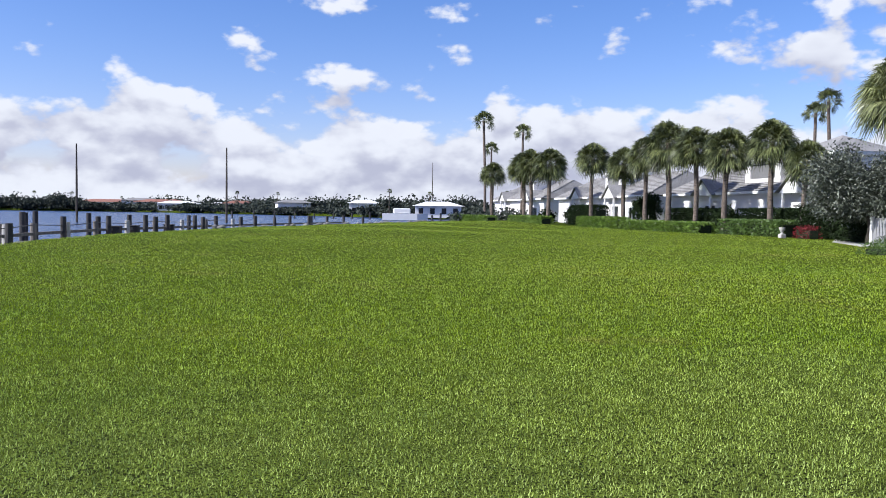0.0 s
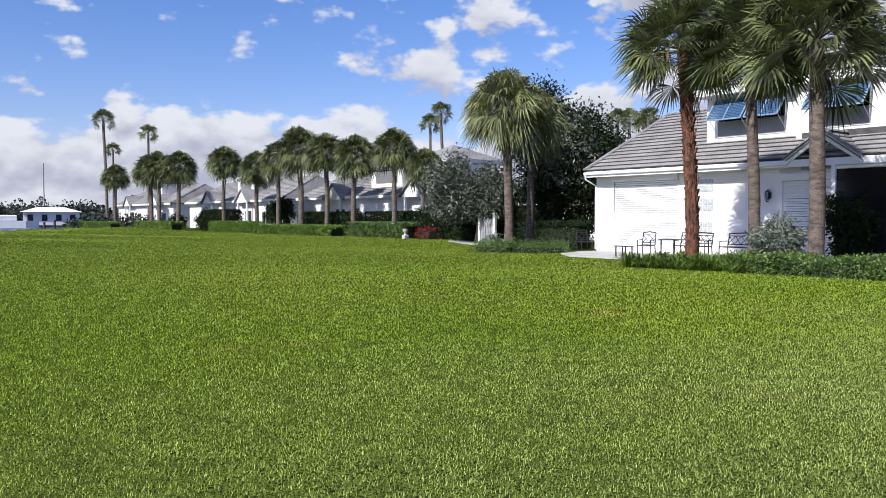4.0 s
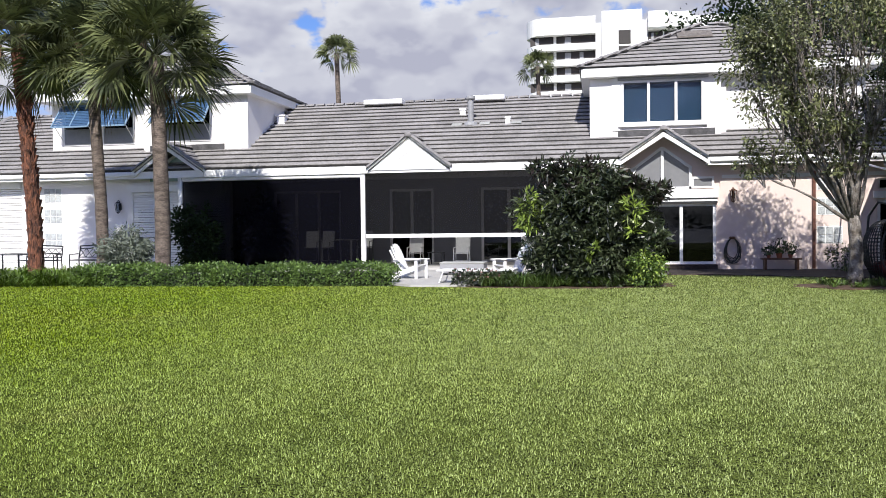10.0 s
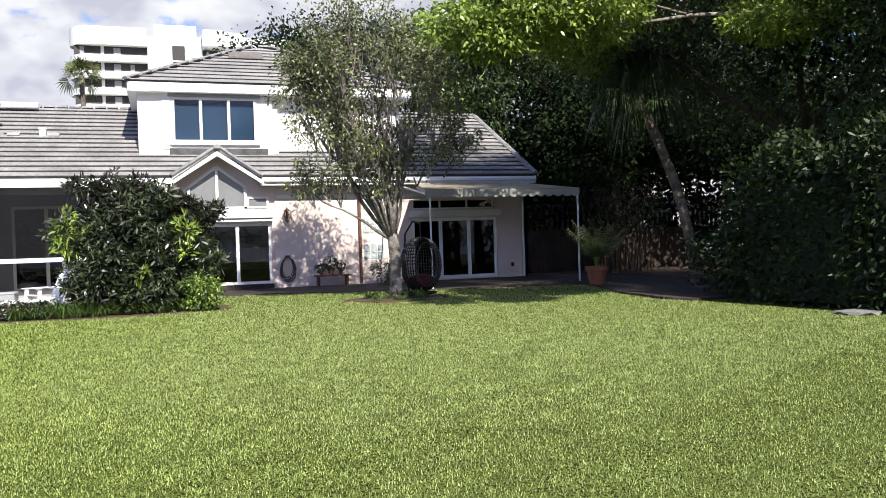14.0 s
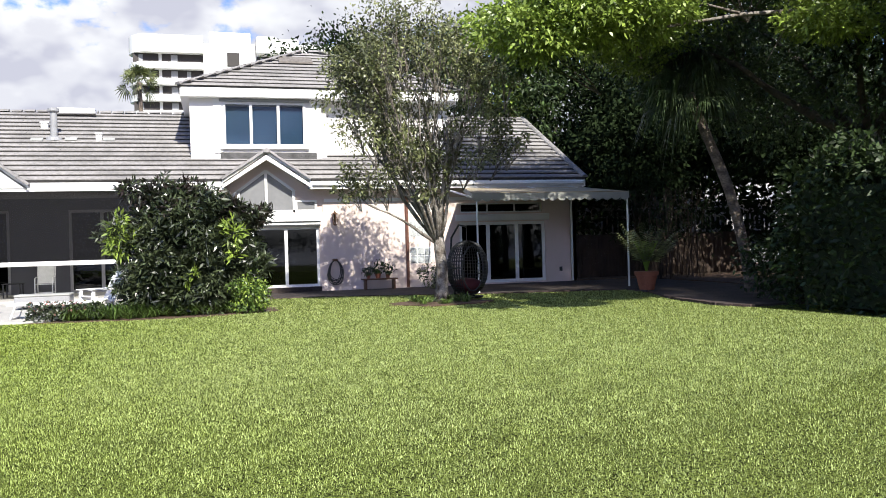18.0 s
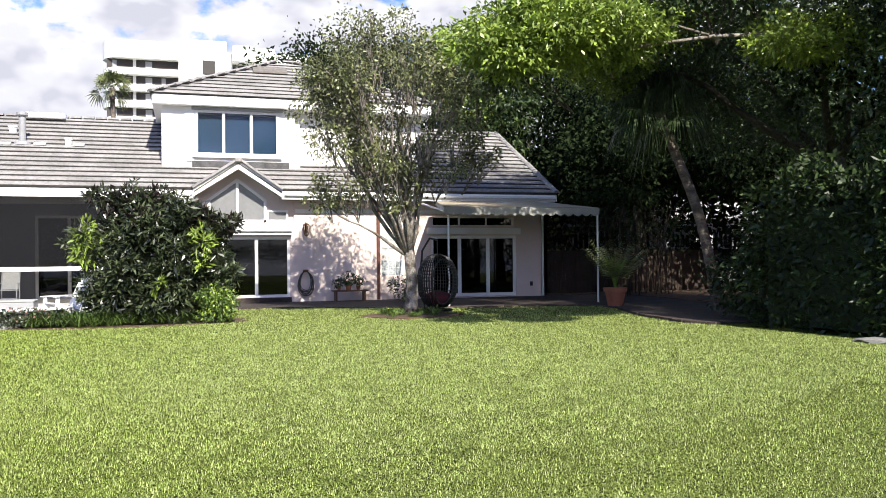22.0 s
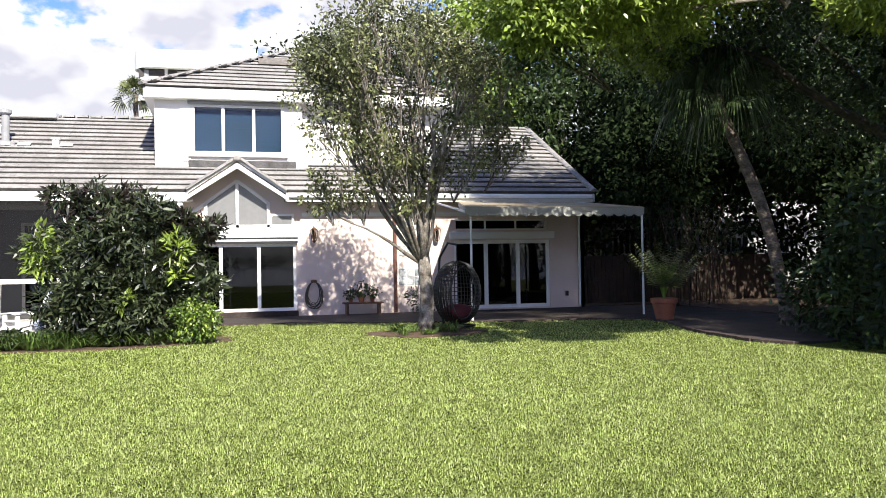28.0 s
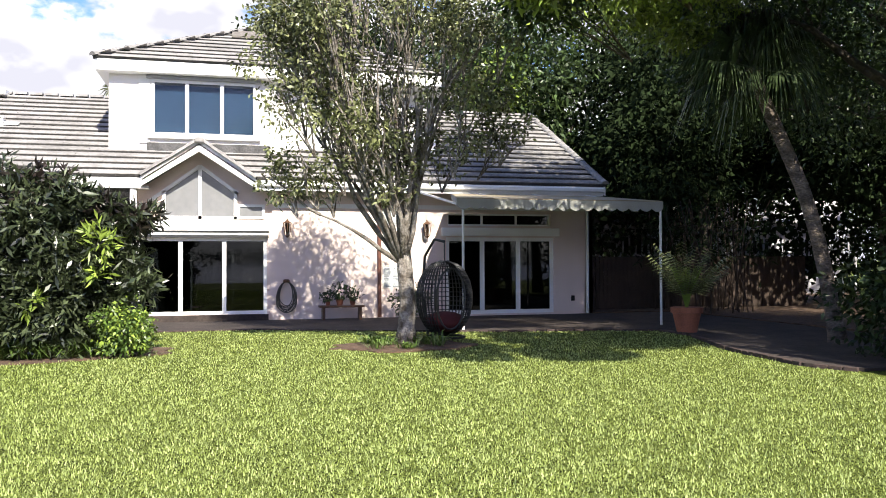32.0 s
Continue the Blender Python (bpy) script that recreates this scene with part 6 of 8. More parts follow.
# ---- the other houses along the lawn ----
def far_house(x, y0, y1, label, dormer_at, gables):
    """A house of the same kind farther along: walls, tiled roof, dormer, gables, windows."""
    h = thing("house", label, "house", (x, y0, 0), "houses along the lawn")
    L, e, D = y1 - y0, 3.7, 12.0
    part("wall", wall_along_y(bmesh.new(), 0, 0.3, 0, L, 0, e, [(L * f, L * f + 1.8, 0.9, 2.3) for f in (0.12, 0.55, 0.8)]), STUCCO_W, h)
    part("wall", boxes((0.3, D, 0, 0.3, 0, e)), STUCCO_W, h)
    part("wall", boxes((0.3, D, L - 0.3, L, 0, e)), STUCCO_W, h)
    part("wall", boxes((D - 0.3, D, 0.3, L - 0.3, 0, e)), STUCCO_W, h)
    for f in (0.12, 0.55, 0.8):
        w = part("window", boxes((-0.04, 0.06, L * f - 0.08, L * f, 0.82, 2.38), (-0.04, 0.06, L * f + 1.8, L * f + 1.88, 0.82, 2.38), (-0.04, 0.06, L * f, L * f + 1.8, 2.3, 2.38), (-0.04, 0.06, L * f, L * f + 1.8, 0.82, 0.9), (-0.04, 0.06, L * f + 0.86, L * f + 0.94, 0.9, 2.3)), WHITE, h)
        part("pane", boxes((0.1, 0.12, L * f, L * f + 1.8, 0.9, 2.3)), GLASS, w)
    r = part("roof", boxes((-0.62, -0.58, -0.4, L + 0.4, e - 0.15, e + 0.1)), WHITE, h, "grey tiled roof with white fascia")
    n = 16
    for k in range(n):
        a, b = D / 2 * k / n, D / 2 * (k + 1) / n
        course("tile_course", (a - 0.6, 0, e + 0.1 + a * 0.5), (b - 0.6, 0, e + 0.1 + b * 0.5), (a - 0.6, -0.4 + 0.3 * a, e + 0.1 + a * 0.5), (a - 0.6, L + 0.4 - 0.3 * a, e + 0.1 + a * 0.5), (-0.02, 0, 0.05), r, ROOF_FAR, 0.6)
    for yy, s in ((-0.4, 1), (L + 0.4, -1)):
        bm = bmesh.new()
        slab(bm, [(-0.6, yy, e + 0.1), (D / 2 - 0.6, yy + s * 0.3 * D / 2, e + 0.1 + D / 4), (D - 0.6, yy, e + 0.1)], (0, s * 0.05, -0.02))
        part("roof_end", bm, ROOF_FAR, r)
    bm = bmesh.new()
    slab(bm, [(D / 2 - 0.6, 0.3 * D / 2, e + 0.08 + D / 4), (D / 2 - 0.6, L - 0.3 * D / 2, e + 0.08 + D / 4), (D - 0.6, L, e), (D - 0.6, 0, e)], (0, 0, -0.1))
    part("rear_slope", bm, ROOF_FAR, r)
    for d0, d1 in dormer_at:
        d = part("dormer", wall_along_y(bmesh.new(), 1.0, 1.25, d0, d1, e + 0.7, e + 2.9, [(d0 + 0.8, d1 - 0.8, e + 1.3, e + 2.6)]), STUCCO_W, h, "white dormer")
        part("dormer_side", boxes((1.25, 6, d0, d0 + 0.2, e + 0.7, e + 2.9)), STUCCO_W, d)
        part("dormer_side", boxes((1.25, 6, d1 - 0.2, d1, e + 0.7, e + 2.9)), STUCCO_W, d)
        part("pane", boxes((1.1, 1.12, d0 + 0.8, d1 - 0.8, e + 1.3, e + 2.6)), FROSTED, d)
        part("eaves_band", boxes((0.6, 7.4, d0 - 0.35, d1 + 0.35, e + 2.9, e + 3.2)), WHITE, d)
        bm = bmesh.new()
        m = (d0 + d1) / 2
        run = min(3.4, (d1 - d0) / 2 + 0.3)
        top = [(0.6 + run, d0 - 0.35 + run, e + 3.2 + run * 0.5), (0.6 + run, d1 + 0.35 - run + 0.02, e + 3.2 + run * 0.5)]
        low = [(0.55, d0 - 0.4, e + 3.2), (0.55, d1 + 0.4, e + 3.2), (7.5, d1 + 0.4, e + 3.2), (7.5, d0 - 0.4, e + 3.2)]
        vs = [bm.verts.new(p) for p in low + top]
        for f in ((0, 1, 5, 4), (1, 2, 5), (2, 3, 4, 5), (3, 0, 4)):
            bm.faces.new([vs[i] for i in f])
        part("dormer_roof", bm, ROOF_FAR, d)
    for g in gables:
        gf_ = part("gable", slab(bmesh.new(), [(-0.9, g - 1.7, e - 0.2), (-0.9, g + 1.7, e - 0.2), (-0.9, g, e + 1.25)], (0.2, 0, 0)), WHITE, h, "white gable")
        for s in (-1, 1):
            part("gable_roof", slab(bmesh.new(), [(-1.1, g, e + 1.4), (-1.1, g + s * 2.0, e - 0.2), (0.4, g + s * 2.0, e - 0.1), (2.2, g, e + 1.4)], (0, 0, 0.1)), ROOF_FAR, gf_)
        for s in (-1.3, 1.3):
            part("column", boxes((-0.85, -0.65, g + s - 0.1, g + s + 0.1, 0, e - 0.2)), WHITE, gf_)
        part("entrance", boxes((-0.02, 0.02, g - 0.9, g + 0.9, 0.05, 2.5)), GLASS, gf_)
    return h


far_house(43.5, 58.0, 84.0, "white house with grey tiled roof behind palms", [(0.3, 5.7), (7.5, 13.0)], [3.2, 17.5])
far_house(43.0, 88.0, 118.0, "white house with a columned gable beyond the palms", [(10.0, 15.0)], [9.5, 21.0])
far_house(42.0, 122.0, 150.0, "white house at the far end of the lawn", [(8.0, 14.0)], [6.0, 20.0])
far_house(46.0, 32.0, 53.0, "white neighbouring house mostly hidden by trees", [(4.0, 9.0)], [15.0])

tree("tall_shrub", "tall dark shrub against the far house wall", (40.4, 83.2, 0), [(0, 0, -0.05), (0, 0.02, 0.6), (0, 0, 1.4)], 0.12, [], [((0, 0, 1.7), (1.1, 2.2, 1.7), 2600), ((0, -0.9, 2.8), (0.9, 1.1, 1.0), 1200), ((0, 1.2, 2.5), (0.9, 1.1, 1.0), 1200)], (0.26, 0.13), DARK_LEAF, BARK_DARK, category="shrub")
for y, w in ((103.0, 2.2), (113.5, 1.8), (66.0, 1.4)):
    tree("round_shrub", "dark rounded shrub before the far houses", (39.6, y, 0), [(0, 0, -0.05), (0, 0.02, 0.3), (0, 0, 0.6)], 0.1, [], [((0, 0, 1.1), (1.0, w, 1.1), 2000)], (0.26, 0.13), DARK_LEAF, BARK_DARK, category="shrub")

# clipped hedges along the row
hedge("clipped_hedge", [(38.3, 54.8), (38.0, 62.5)], 2.2, 1.15, HEDGE_LEAF, "clipped green hedge along the row of palms", dens=180, leaf=(0.2, 0.11), group="hedges along the row", rough_top=0.02)
hedge("clipped_hedge", [(36.5, 64.0), (36.0, 72.0), (35.7, 78.0)], 1.6, 0.85, SPIKE_LEAF, "low clipped green hedge along the lawn", dens=210, leaf=(0.2, 0.11), group="hedges along the row", rough_top=0.02)
hedge("clipped_hedge", [(36.2, 80.0), (35.8, 90.0)], 1.6, 1.1, SPIKE_LEAF, "low clipped green hedge along the lawn", dens=180, leaf=(0.22, 0.12), group="hedges along the row", rough_top=0.02)
hedge("clipped_hedge", [(34.8, 100.0), (34.2, 112.0)], 1.6, 1.0, SPIKE_LEAF, "low clipped green hedge along the lawn", dens=150, leaf=(0.25, 0.13), group="hedges along the row", rough_top=0.02)
hedge("clipped_hedge", [(32.0, 116.0), (31.0, 134.0)], 1.6, 0.9, SPIKE_LEAF, "low clipped green hedge along the lawn", dens=120, leaf=(0.25, 0.13), group="hedges along the row", rough_top=0.02)
hedge("tall_hedge", [(40.6, 57.0), (40.4, 64.0)], 1.8, 2.0, DARK_LEAF, "tall dark hedge before the far house", dens=210, leaf=(0.2, 0.1), group="dark hedges")
hedge("tall_hedge", [(39.4, 68.0), (39.2, 75.0)], 1.6, 2.0, DARK_LEAF, "tall dark hedge before the far house", dens=210, leaf=(0.2, 0.1), group="dark hedges")
hedge("tall_hedge", [(39.6, 47.0), (39.2, 54.0)], 1.6, 2.3, DARK_LEAF, "tall dark hedge beside the path", dens=240, leaf=(0.2, 0.1), group="dark hedges")
hedge("tall_hedge", [(38.8, 92.0), (38.4, 99.0)], 1.8, 2.4, DARK_LEAF, "tall dark hedge before the far house", dens=180, leaf=(0.2, 0.1), group="dark hedges")
hedge("flower_shrub", [(36.9, 50.3), (37.0, 51.9)], 0.9, 0.75, RED_FLOWER, "red-leaved shrub beside the path", "shrub", dens=160, leaf=(0.14, 0.08))

# ---- white condominium tower ----
tower = thing("apartment_tower", "white rounded apartment tower with dark balconies", "tower", (172.0, -2.5, 0))
part("wall", boxes((2.6, 20, 3.6, 16.4, 0, 44.0)), CONDO, tower)
part("wall", boxes((1.0, 18, -5.7, 2.4, 0, 45.2), (1.6, 18, 2.4, 3.6, 0, 43.0), (2.0, 19, -6.6, -5.7, 0, 43.2), bevel=0.15), CONDO, tower)
part("wall", boxes((2.6, 20, -24.0, -6.6, 0, 43.6)), CONDO, tower)


def rounded_band(z0, z1, out, y0, y1, turn_left):
    """A balcony band along the front, its outer end rounded."""
    bend = [(3.0 - out - 2.2 + 2.2 * math.sin(a) ** 2 + 1.8 * (1 - math.cos(a)), y1 - 2.5 + 3.4 * math.sin(a)) for a in np.linspace(0, 1.5, 8)] if turn_left else []
    line = [(0.8 - out, y0)] + (bend or [(0.8 - out, y1)]) + [(6.5, y1 + (0.6 if turn_left else 0)), (6.5, y0)]
    return slab(bmesh.new(), [(p[0], p[1], z0) for p in line], (0, 0, z1 - z0))


part("parapet", rounded_band(40.8, 44.3, 0.0, 3.6, 17.0, True), CONDO, tower)
part("parapet", boxes((0.6, 6.0, -10.9, -6.8, 41.0, 44.6), (1.0, 6.0, -15.4, -11.0, 41.0, 44.3), bevel=0.3), CONDO, tower)
for k in range(12):
    top = 40.8 - 3.2 * k
    part("balcony", rounded_band(top - 3.2, top - 1.9, 0.0, 3.6, 17.0, True), CONDO, tower)
    part("balcony", boxes((0.8, 3.0, -22.0, -6.8, top - 3.2, top - 1.9), bevel=0.15), CONDO, tower)
    for y0, y1 in ((12.2, 17.0), (3.7, 11.6), (-9.8, -6.9), (-13.9, -10.1), (-20.6, -14.6)):
        # windows and balcony recesses in one; the recess shade is in the colour
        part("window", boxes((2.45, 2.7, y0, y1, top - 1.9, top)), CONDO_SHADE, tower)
        for f, w in ((0.30, 0.10), (0.62, 0.16)):
            if (k + int(y0)) % 3 or f > 0.5:
                part("mullion", boxes((2.40, 2.449, y0 + (y1 - y0) * f, y0 + (y1 - y0) * (f + w), top - 1.9, top - 0.25)), GREY_PANEL, tower)
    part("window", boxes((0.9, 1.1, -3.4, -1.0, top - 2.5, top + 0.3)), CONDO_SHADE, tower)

# ---- the river: docks, poles, far bank ----
def pile(x, y, top, r=0.16, group="mooring posts"):
    p = part("mooring_post", tube(bmesh.new(), [(0, 0, -2.6), (0, 0, 0), (0, 0, top)], [r, r, r * 0.95], 10), PILE, None)
    p.matrix_basis = pose(x, y, 0)
    return tagged(p, "weathered dark timber post standing in the river", "post", group)


for x, y, top in ((-11.2, 40.0, 0.75), (-13.2, 44.5, 0.95), (-12.6, 44.0, 0.65), (-13.3, 50.0, 1.2), (-14.4, 57, 1.2), (-15.0, 57, 1.1), (-11.4, 51.0, 0.95), (-10.0, 57.0, 0.95), (-10.7, 57.3, 0.9), (-8.2, 60.5, 1.0), (-7.6, 61, 0.9), (-7.2, 64.5, 1.0), (-5.6, 69, 0.95), (-5.0, 69.5, 0.8), (-4.2, 73, 0.9), (-2.2, 76, 0.8), (-1.0, 79, 0.9), (0.8, 82, 0.75), (2.4, 87, 0.9), (4.5, 90, 0.9), (5.0, 95, 0.8), (7.0, 98, 0.8), (-9.5, 62, 1.0), (-11.8, 60.0, 1.1), (-6.5, 74, 0.9), (9.5, 104, 0.85), (12.5, 109, 0.8)):
    pile(x, y, top, 0.17 + 0.00002 * y)
far_piles = [(30 + 3.2 * k, 150 + 5.0 * k + 3 * math.sin(k * 2.1), 0.8 + 0.4 * math.sin(k * 1.7)) for k in range(14)] + [(-8 + 5 * k, 205 + 2 * k, 0.9 + 0.3 * math.sin(k)) for k in range(10)]
for x, y, top in far_piles:
    pile(x, y, top, 0.2, "far mooring posts")
dock = thing("timber_dock", "grey timber dock rail along the river edge", "dock", (-11.4, 36.0, 0))
LINE = [(-13.6, 32.0), (-12.4, 40.0), (-11.8, 47.5), (-10.3, 56.0), (-7.6, 63.0), (-4.6, 71.0), (-0.6, 80.0), (4.2, 89.0), (9.0, 98.0)]
for (xa, ya), (xb, yb) in zip(LINE, LINE[1:]):
    for z, w, t in ((0.05, 0.12, 0.16), (-0.38, 0.9, 0.10)):
        part("dock_beam", bar(bmesh.new(), (xa + 11.4 - 0.3, ya - 36, z), (xb + 11.4 - 0.3, yb - 36, z), w, t), WOOD_GREY, dock)
for k, (xa, ya) in enumerate(LINE[:6]):
    for f in (0.0, 0.5):
        xb, yb = LINE[k + 1]
        part("dock_post", tube(bmesh.new(), [(xa + (xb - xa) * f + 11.1, ya + (yb - ya) * f - 36, -2.0), (xa + (xb - xa) * f + 11.1, ya + (yb - ya) * f - 36, 0.0), (xa + (xb - xa) * f + 11.1, ya + (yb - ya) * f - 36, 0.62)], [0.17, 0.17, 0.16], 10), CONCRETE if f else WOOD_GREY, dock)
    part("rope", tube(bmesh.new(), [(xa + 11.1, ya - 36, 0.52), ((xa + xb) / 2 + 11.1, (ya + yb) / 2 - 36, 0.42), (xb + 11.1, yb - 36, 0.52)], [0.025] * 3, 6), WOOD_GREY, dock)
for x, y in ((-9.2, 58.2), (-8.4, 60.6), (-6.6, 65.6)):
    bin_ = thing("dock_box", "small dark storage box on the dock", "box", (x - 0.6, y, -0.34), "dock boxes")
    part("body", boxes((-0.35, 0.35, -0.5, 0.5, 0, 0.55), bevel=0.03), PILE, bin_)
    part("lid", boxes((-0.38, 0.38, -0.53, 0.53, 0.552, 0.62), bevel=0.02), PILE, bin_)
dock_out = thing("timber_dock", "low timber dock standing out over the river", "dock", (-14, 38, 0))
for k in range(5):
    part("plank_run", boxes((-26 + 5.2 * k, -20.9 + 5.2 * k, 0, 1.4, -0.42, -0.30)), WOOD_GREY, dock_out)
# riprap along the shore
stone = bmesh.new()
bmesh.ops.create_icosphere(stone, subdivisions=1, radius=0.3)
for v in stone.verts:
    v.co *= 1 + 0.3 * noise.noise(v.co * 4)
    v.co.z *= 0.7
rock = tagged(part("rock", stone, ROCK_GREY, None), "pale rock at the river edge", "rock", "shore rocks")
rock.matrix_basis = pose(-4.0, 68.5, 0.05)
for k in range(26):
    y = 66 + k * 2.1
    x = float(np.interp(y, SHORE_Y, SHORE_X)) + rng.uniform(0.2, 1.4)
    c = copy_thing(rock, pose(x, y, 0.02, 0, 0, rng.uniform(0, 360)))
    c.scale = (rng.uniform(0.6, 1.3),) * 3
for x, y, h in ((-27.0, 129.0, 10.6), (-6.1, 134.0, 11.0), (58.0, 290.0, 19.0)):
    p = part("mast_pole", tube(bmesh.new(), [(0, 0, -2.6), (0, 0, h * 0.5), (0, 0, h)], [0.17, 0.15, 0.10], 8), BARK_DARK, None)
    p.matrix_basis = pose(x, y, 0)
    tagged(p, "tall thin pole standing in the river", "pole", "river poles")

# far bank: a long belt of trees, houses among them
P, W = [], []
for k in range(230):
    f = k / 230
    x = -560 + 640 * f + rng.normal(0, 4)
    y = float(np.interp(x, FAR_X, FAR_Y)) + rng.uniform(-3, 15)
    h = rng.uniform(1.8, 3.8) * (1.7 if x < -82 else 1.0) * (0.8 if x > 0 else 1.0)
    p = ball(480, rng.uniform(4, 9), rng.uniform(3, 5), h * 0.55, 0.3) + np.array([x, y, h * 0.55])
    P.append(p)
    W.append(rng.normal(size=(480, 3)))
for k in range(90):
    # a second, taller belt behind the houses at the river's bend
    x = -60 + 1.9 * k + rng.normal(0, 3)
    h = rng.uniform(4.0, 7.0)
    P.append(ball(300, rng.uniform(4, 8), rng.uniform(3, 6), h * 0.5, 0.3) + np.array([x, float(np.interp(x, FAR_X, FAR_Y)) + rng.uniform(26, 55), h * 0.5]))
    W.append(rng.normal(size=(300, 3)))
# belt to the west, out of view, added to darken reflections in the glass
for k in range(160):
    p = ball(120, rng.uniform(5, 9), rng.uniform(6, 11), rng.uniform(3, 6), 0.3) + np.array([-300 + rng.normal(0, 6), -420 + 5 * k, 3.5])
    P.append(p)
    W.append(rng.normal(size=(120, 3)))
P, W = np.concatenate(P), np.concatenate(W)
P[:, 2] = np.maximum(P[:, 2], 0.1)
woods = leaves("far_woods", P, W, rng.uniform(0.6, 1.4, len(P)), rng.uniform(0.5, 1.0, len(P)), FAR_LEAF, None)
tagged(woods, "dark green trees along the far river bank", "trees", kind="stuff")
P, W = [], []
for k in range(60):
    x, y = rng.uniform(22, 62), rng.uniform(126, 215)
    x = max(x, float(np.interp(y, SHORE_Y, SHORE_X)) + 1.5)
    h = rng.uniform(0.8, 2.2) if y < 160 else rng.uniform(1.5, 5.5)
    P.append(ball(140, rng.uniform(1.5, 3.5), rng.uniform(1.5, 3.5), h * 0.55, 0.3) + np.array([x, y, h * 0.5]))
    W.append(rng.normal(size=(140, 3)))
P, W = np.concatenate(P), np.concatenate(W)
P[:, 2] = np.maximum(P[:, 2], 0.05)
tagged(leaves("shore_shrubs", P, W, rng.uniform(0.4, 0.9, len(P)), rng.uniform(0.25, 0.5, len(P)), FAR_LEAF, None), "dark shrubs and bushes beyond the lawn's end", "shrubs", kind="stuff")
far_palm = copy_thing(tall, pose(30, 205, 0))
for k in range(12):
    x = -120 + 18.5 * k + rng.normal(0, 3)
    y = float(np.interp(x, FAR_X, FAR_Y)) + rng.uniform(2, 12)
    s = rng.uniform(0.35, 0.5)
    c = copy_thing(tall, pose(x, y, 0, 0, 0, rng.uniform(0, 360)))
    c.scale = (s, s, s)
    tagged(c, "distant palm on the far river bank", "palm tree", "far bank palms")
far_palm.scale = (0.4, 0.4, 0.4)


def bank_house(x, y, w, d, h, mat_roof, label, turn=0, rows=1):
    b = thing("bank_house", label, "house", (x, y, 0), "houses on the far bank", turn=turn)
    part("wall", boxes((-w / 2, w / 2, -d / 2, d / 2, -0.2, h)), STUCCO_W, b)
    bm = bmesh.new()
    vs = [bm.verts.new(p) for p in ((-w / 2 - 0.8, -d / 2 - 0.8, h), (w / 2 + 0.8, -d / 2 - 0.8, h), (w / 2 + 0.8, d / 2 + 0.8, h), (-w / 2 - 0.8, d / 2 + 0.8, h), (-w / 4, 0, h + d * 0.13), (w / 4, 0, h + d * 0.13))]
    for f in ((0, 1, 5, 4), (1, 2, 5), (2, 3, 4, 5), (3, 0, 4), (3, 2, 1, 0)):
        bm.faces.new([vs[i] for i in f])
    part("roof", bm, mat_roof, b)
    n = int(w / 3)
    for r in range(rows):
        for k in range(n):
            part("window", boxes((-w / 2 + (k + 0.3) * w / n, -w / 2 + (k + 0.7) * w / n, -d / 2 - 0.06, -d / 2 + 0.1, 0.8 + r * 3, 2.3 + r * 3)), CONDO_SHADE, b)
    return b


bank_house(44.5, 215.0, 12.0, 9.0, 2.9, WHITE, "long low white house on the river bank", -10)
for x, w, h, roofm, rows in ((-72, 26, 3.6, TERRACOTTA_ROOF, 1), (-46, 24, 3.8, TERRACOTTA_ROOF, 1), (-18, 14, 2.6, WHITE, 1), (-215, 20, 4, ROOF_FAR, 1)):
    y = float(np.interp(x, FAR_X, FAR_Y)) + 17
    bank_house(x, y, w, 10, h, roofm, "pale house among trees on the far bank", 0, rows)
for k in range(9):
    x = -150 + 23 * k + rng.normal(0, 4)
    y = float(np.interp(x, FAR_X, FAR_Y)) + rng.uniform(9, 20)
    bank_house(x, y, rng.uniform(9, 17), 9, rng.uniform(2.8, 4.6), (TERRACOTTA_ROOF, ROOF_FAR, WHITE)[k % 3], "pale house among trees on the far bank", rng.uniform(-15, 15))
boat = thing("motor_boat", "white motor boat moored at the bank", "boat", (31.0, 188.0, -0.6), turn=-8)
bm = bmesh.new()
hull = [(-5, -1.2), (3, -1.3), (5.5, 0), (3, 1.3), (-5, 1.2)]
slab(bm, [(p[0], p[1], 0.0) for p in hull], (0, 0, 1.5))
part("hull", bm, WHITE, boat)
part("cabin", boxes((-2.5, 1.5, -0.9, 0.9, 1.5, 2.7), bevel=0.2), WHITE, boat)
part("windscreen", boxes((1.5, 1.56, -0.8, 0.8, 1.7, 2.5)), GLASS, boat)

# ---- grass ----
DENSE, FULL = 4600.0, 6.0   # blades to the square metre near by, and out to how far


def blade_density(p, centre):
    r = np.hypot(p[:, 0] - centre[0], p[:, 1] - centre[1])
    return DENSE * np.minimum(1.0, (FULL / np.maximum(r, 0.1)) ** 2), r


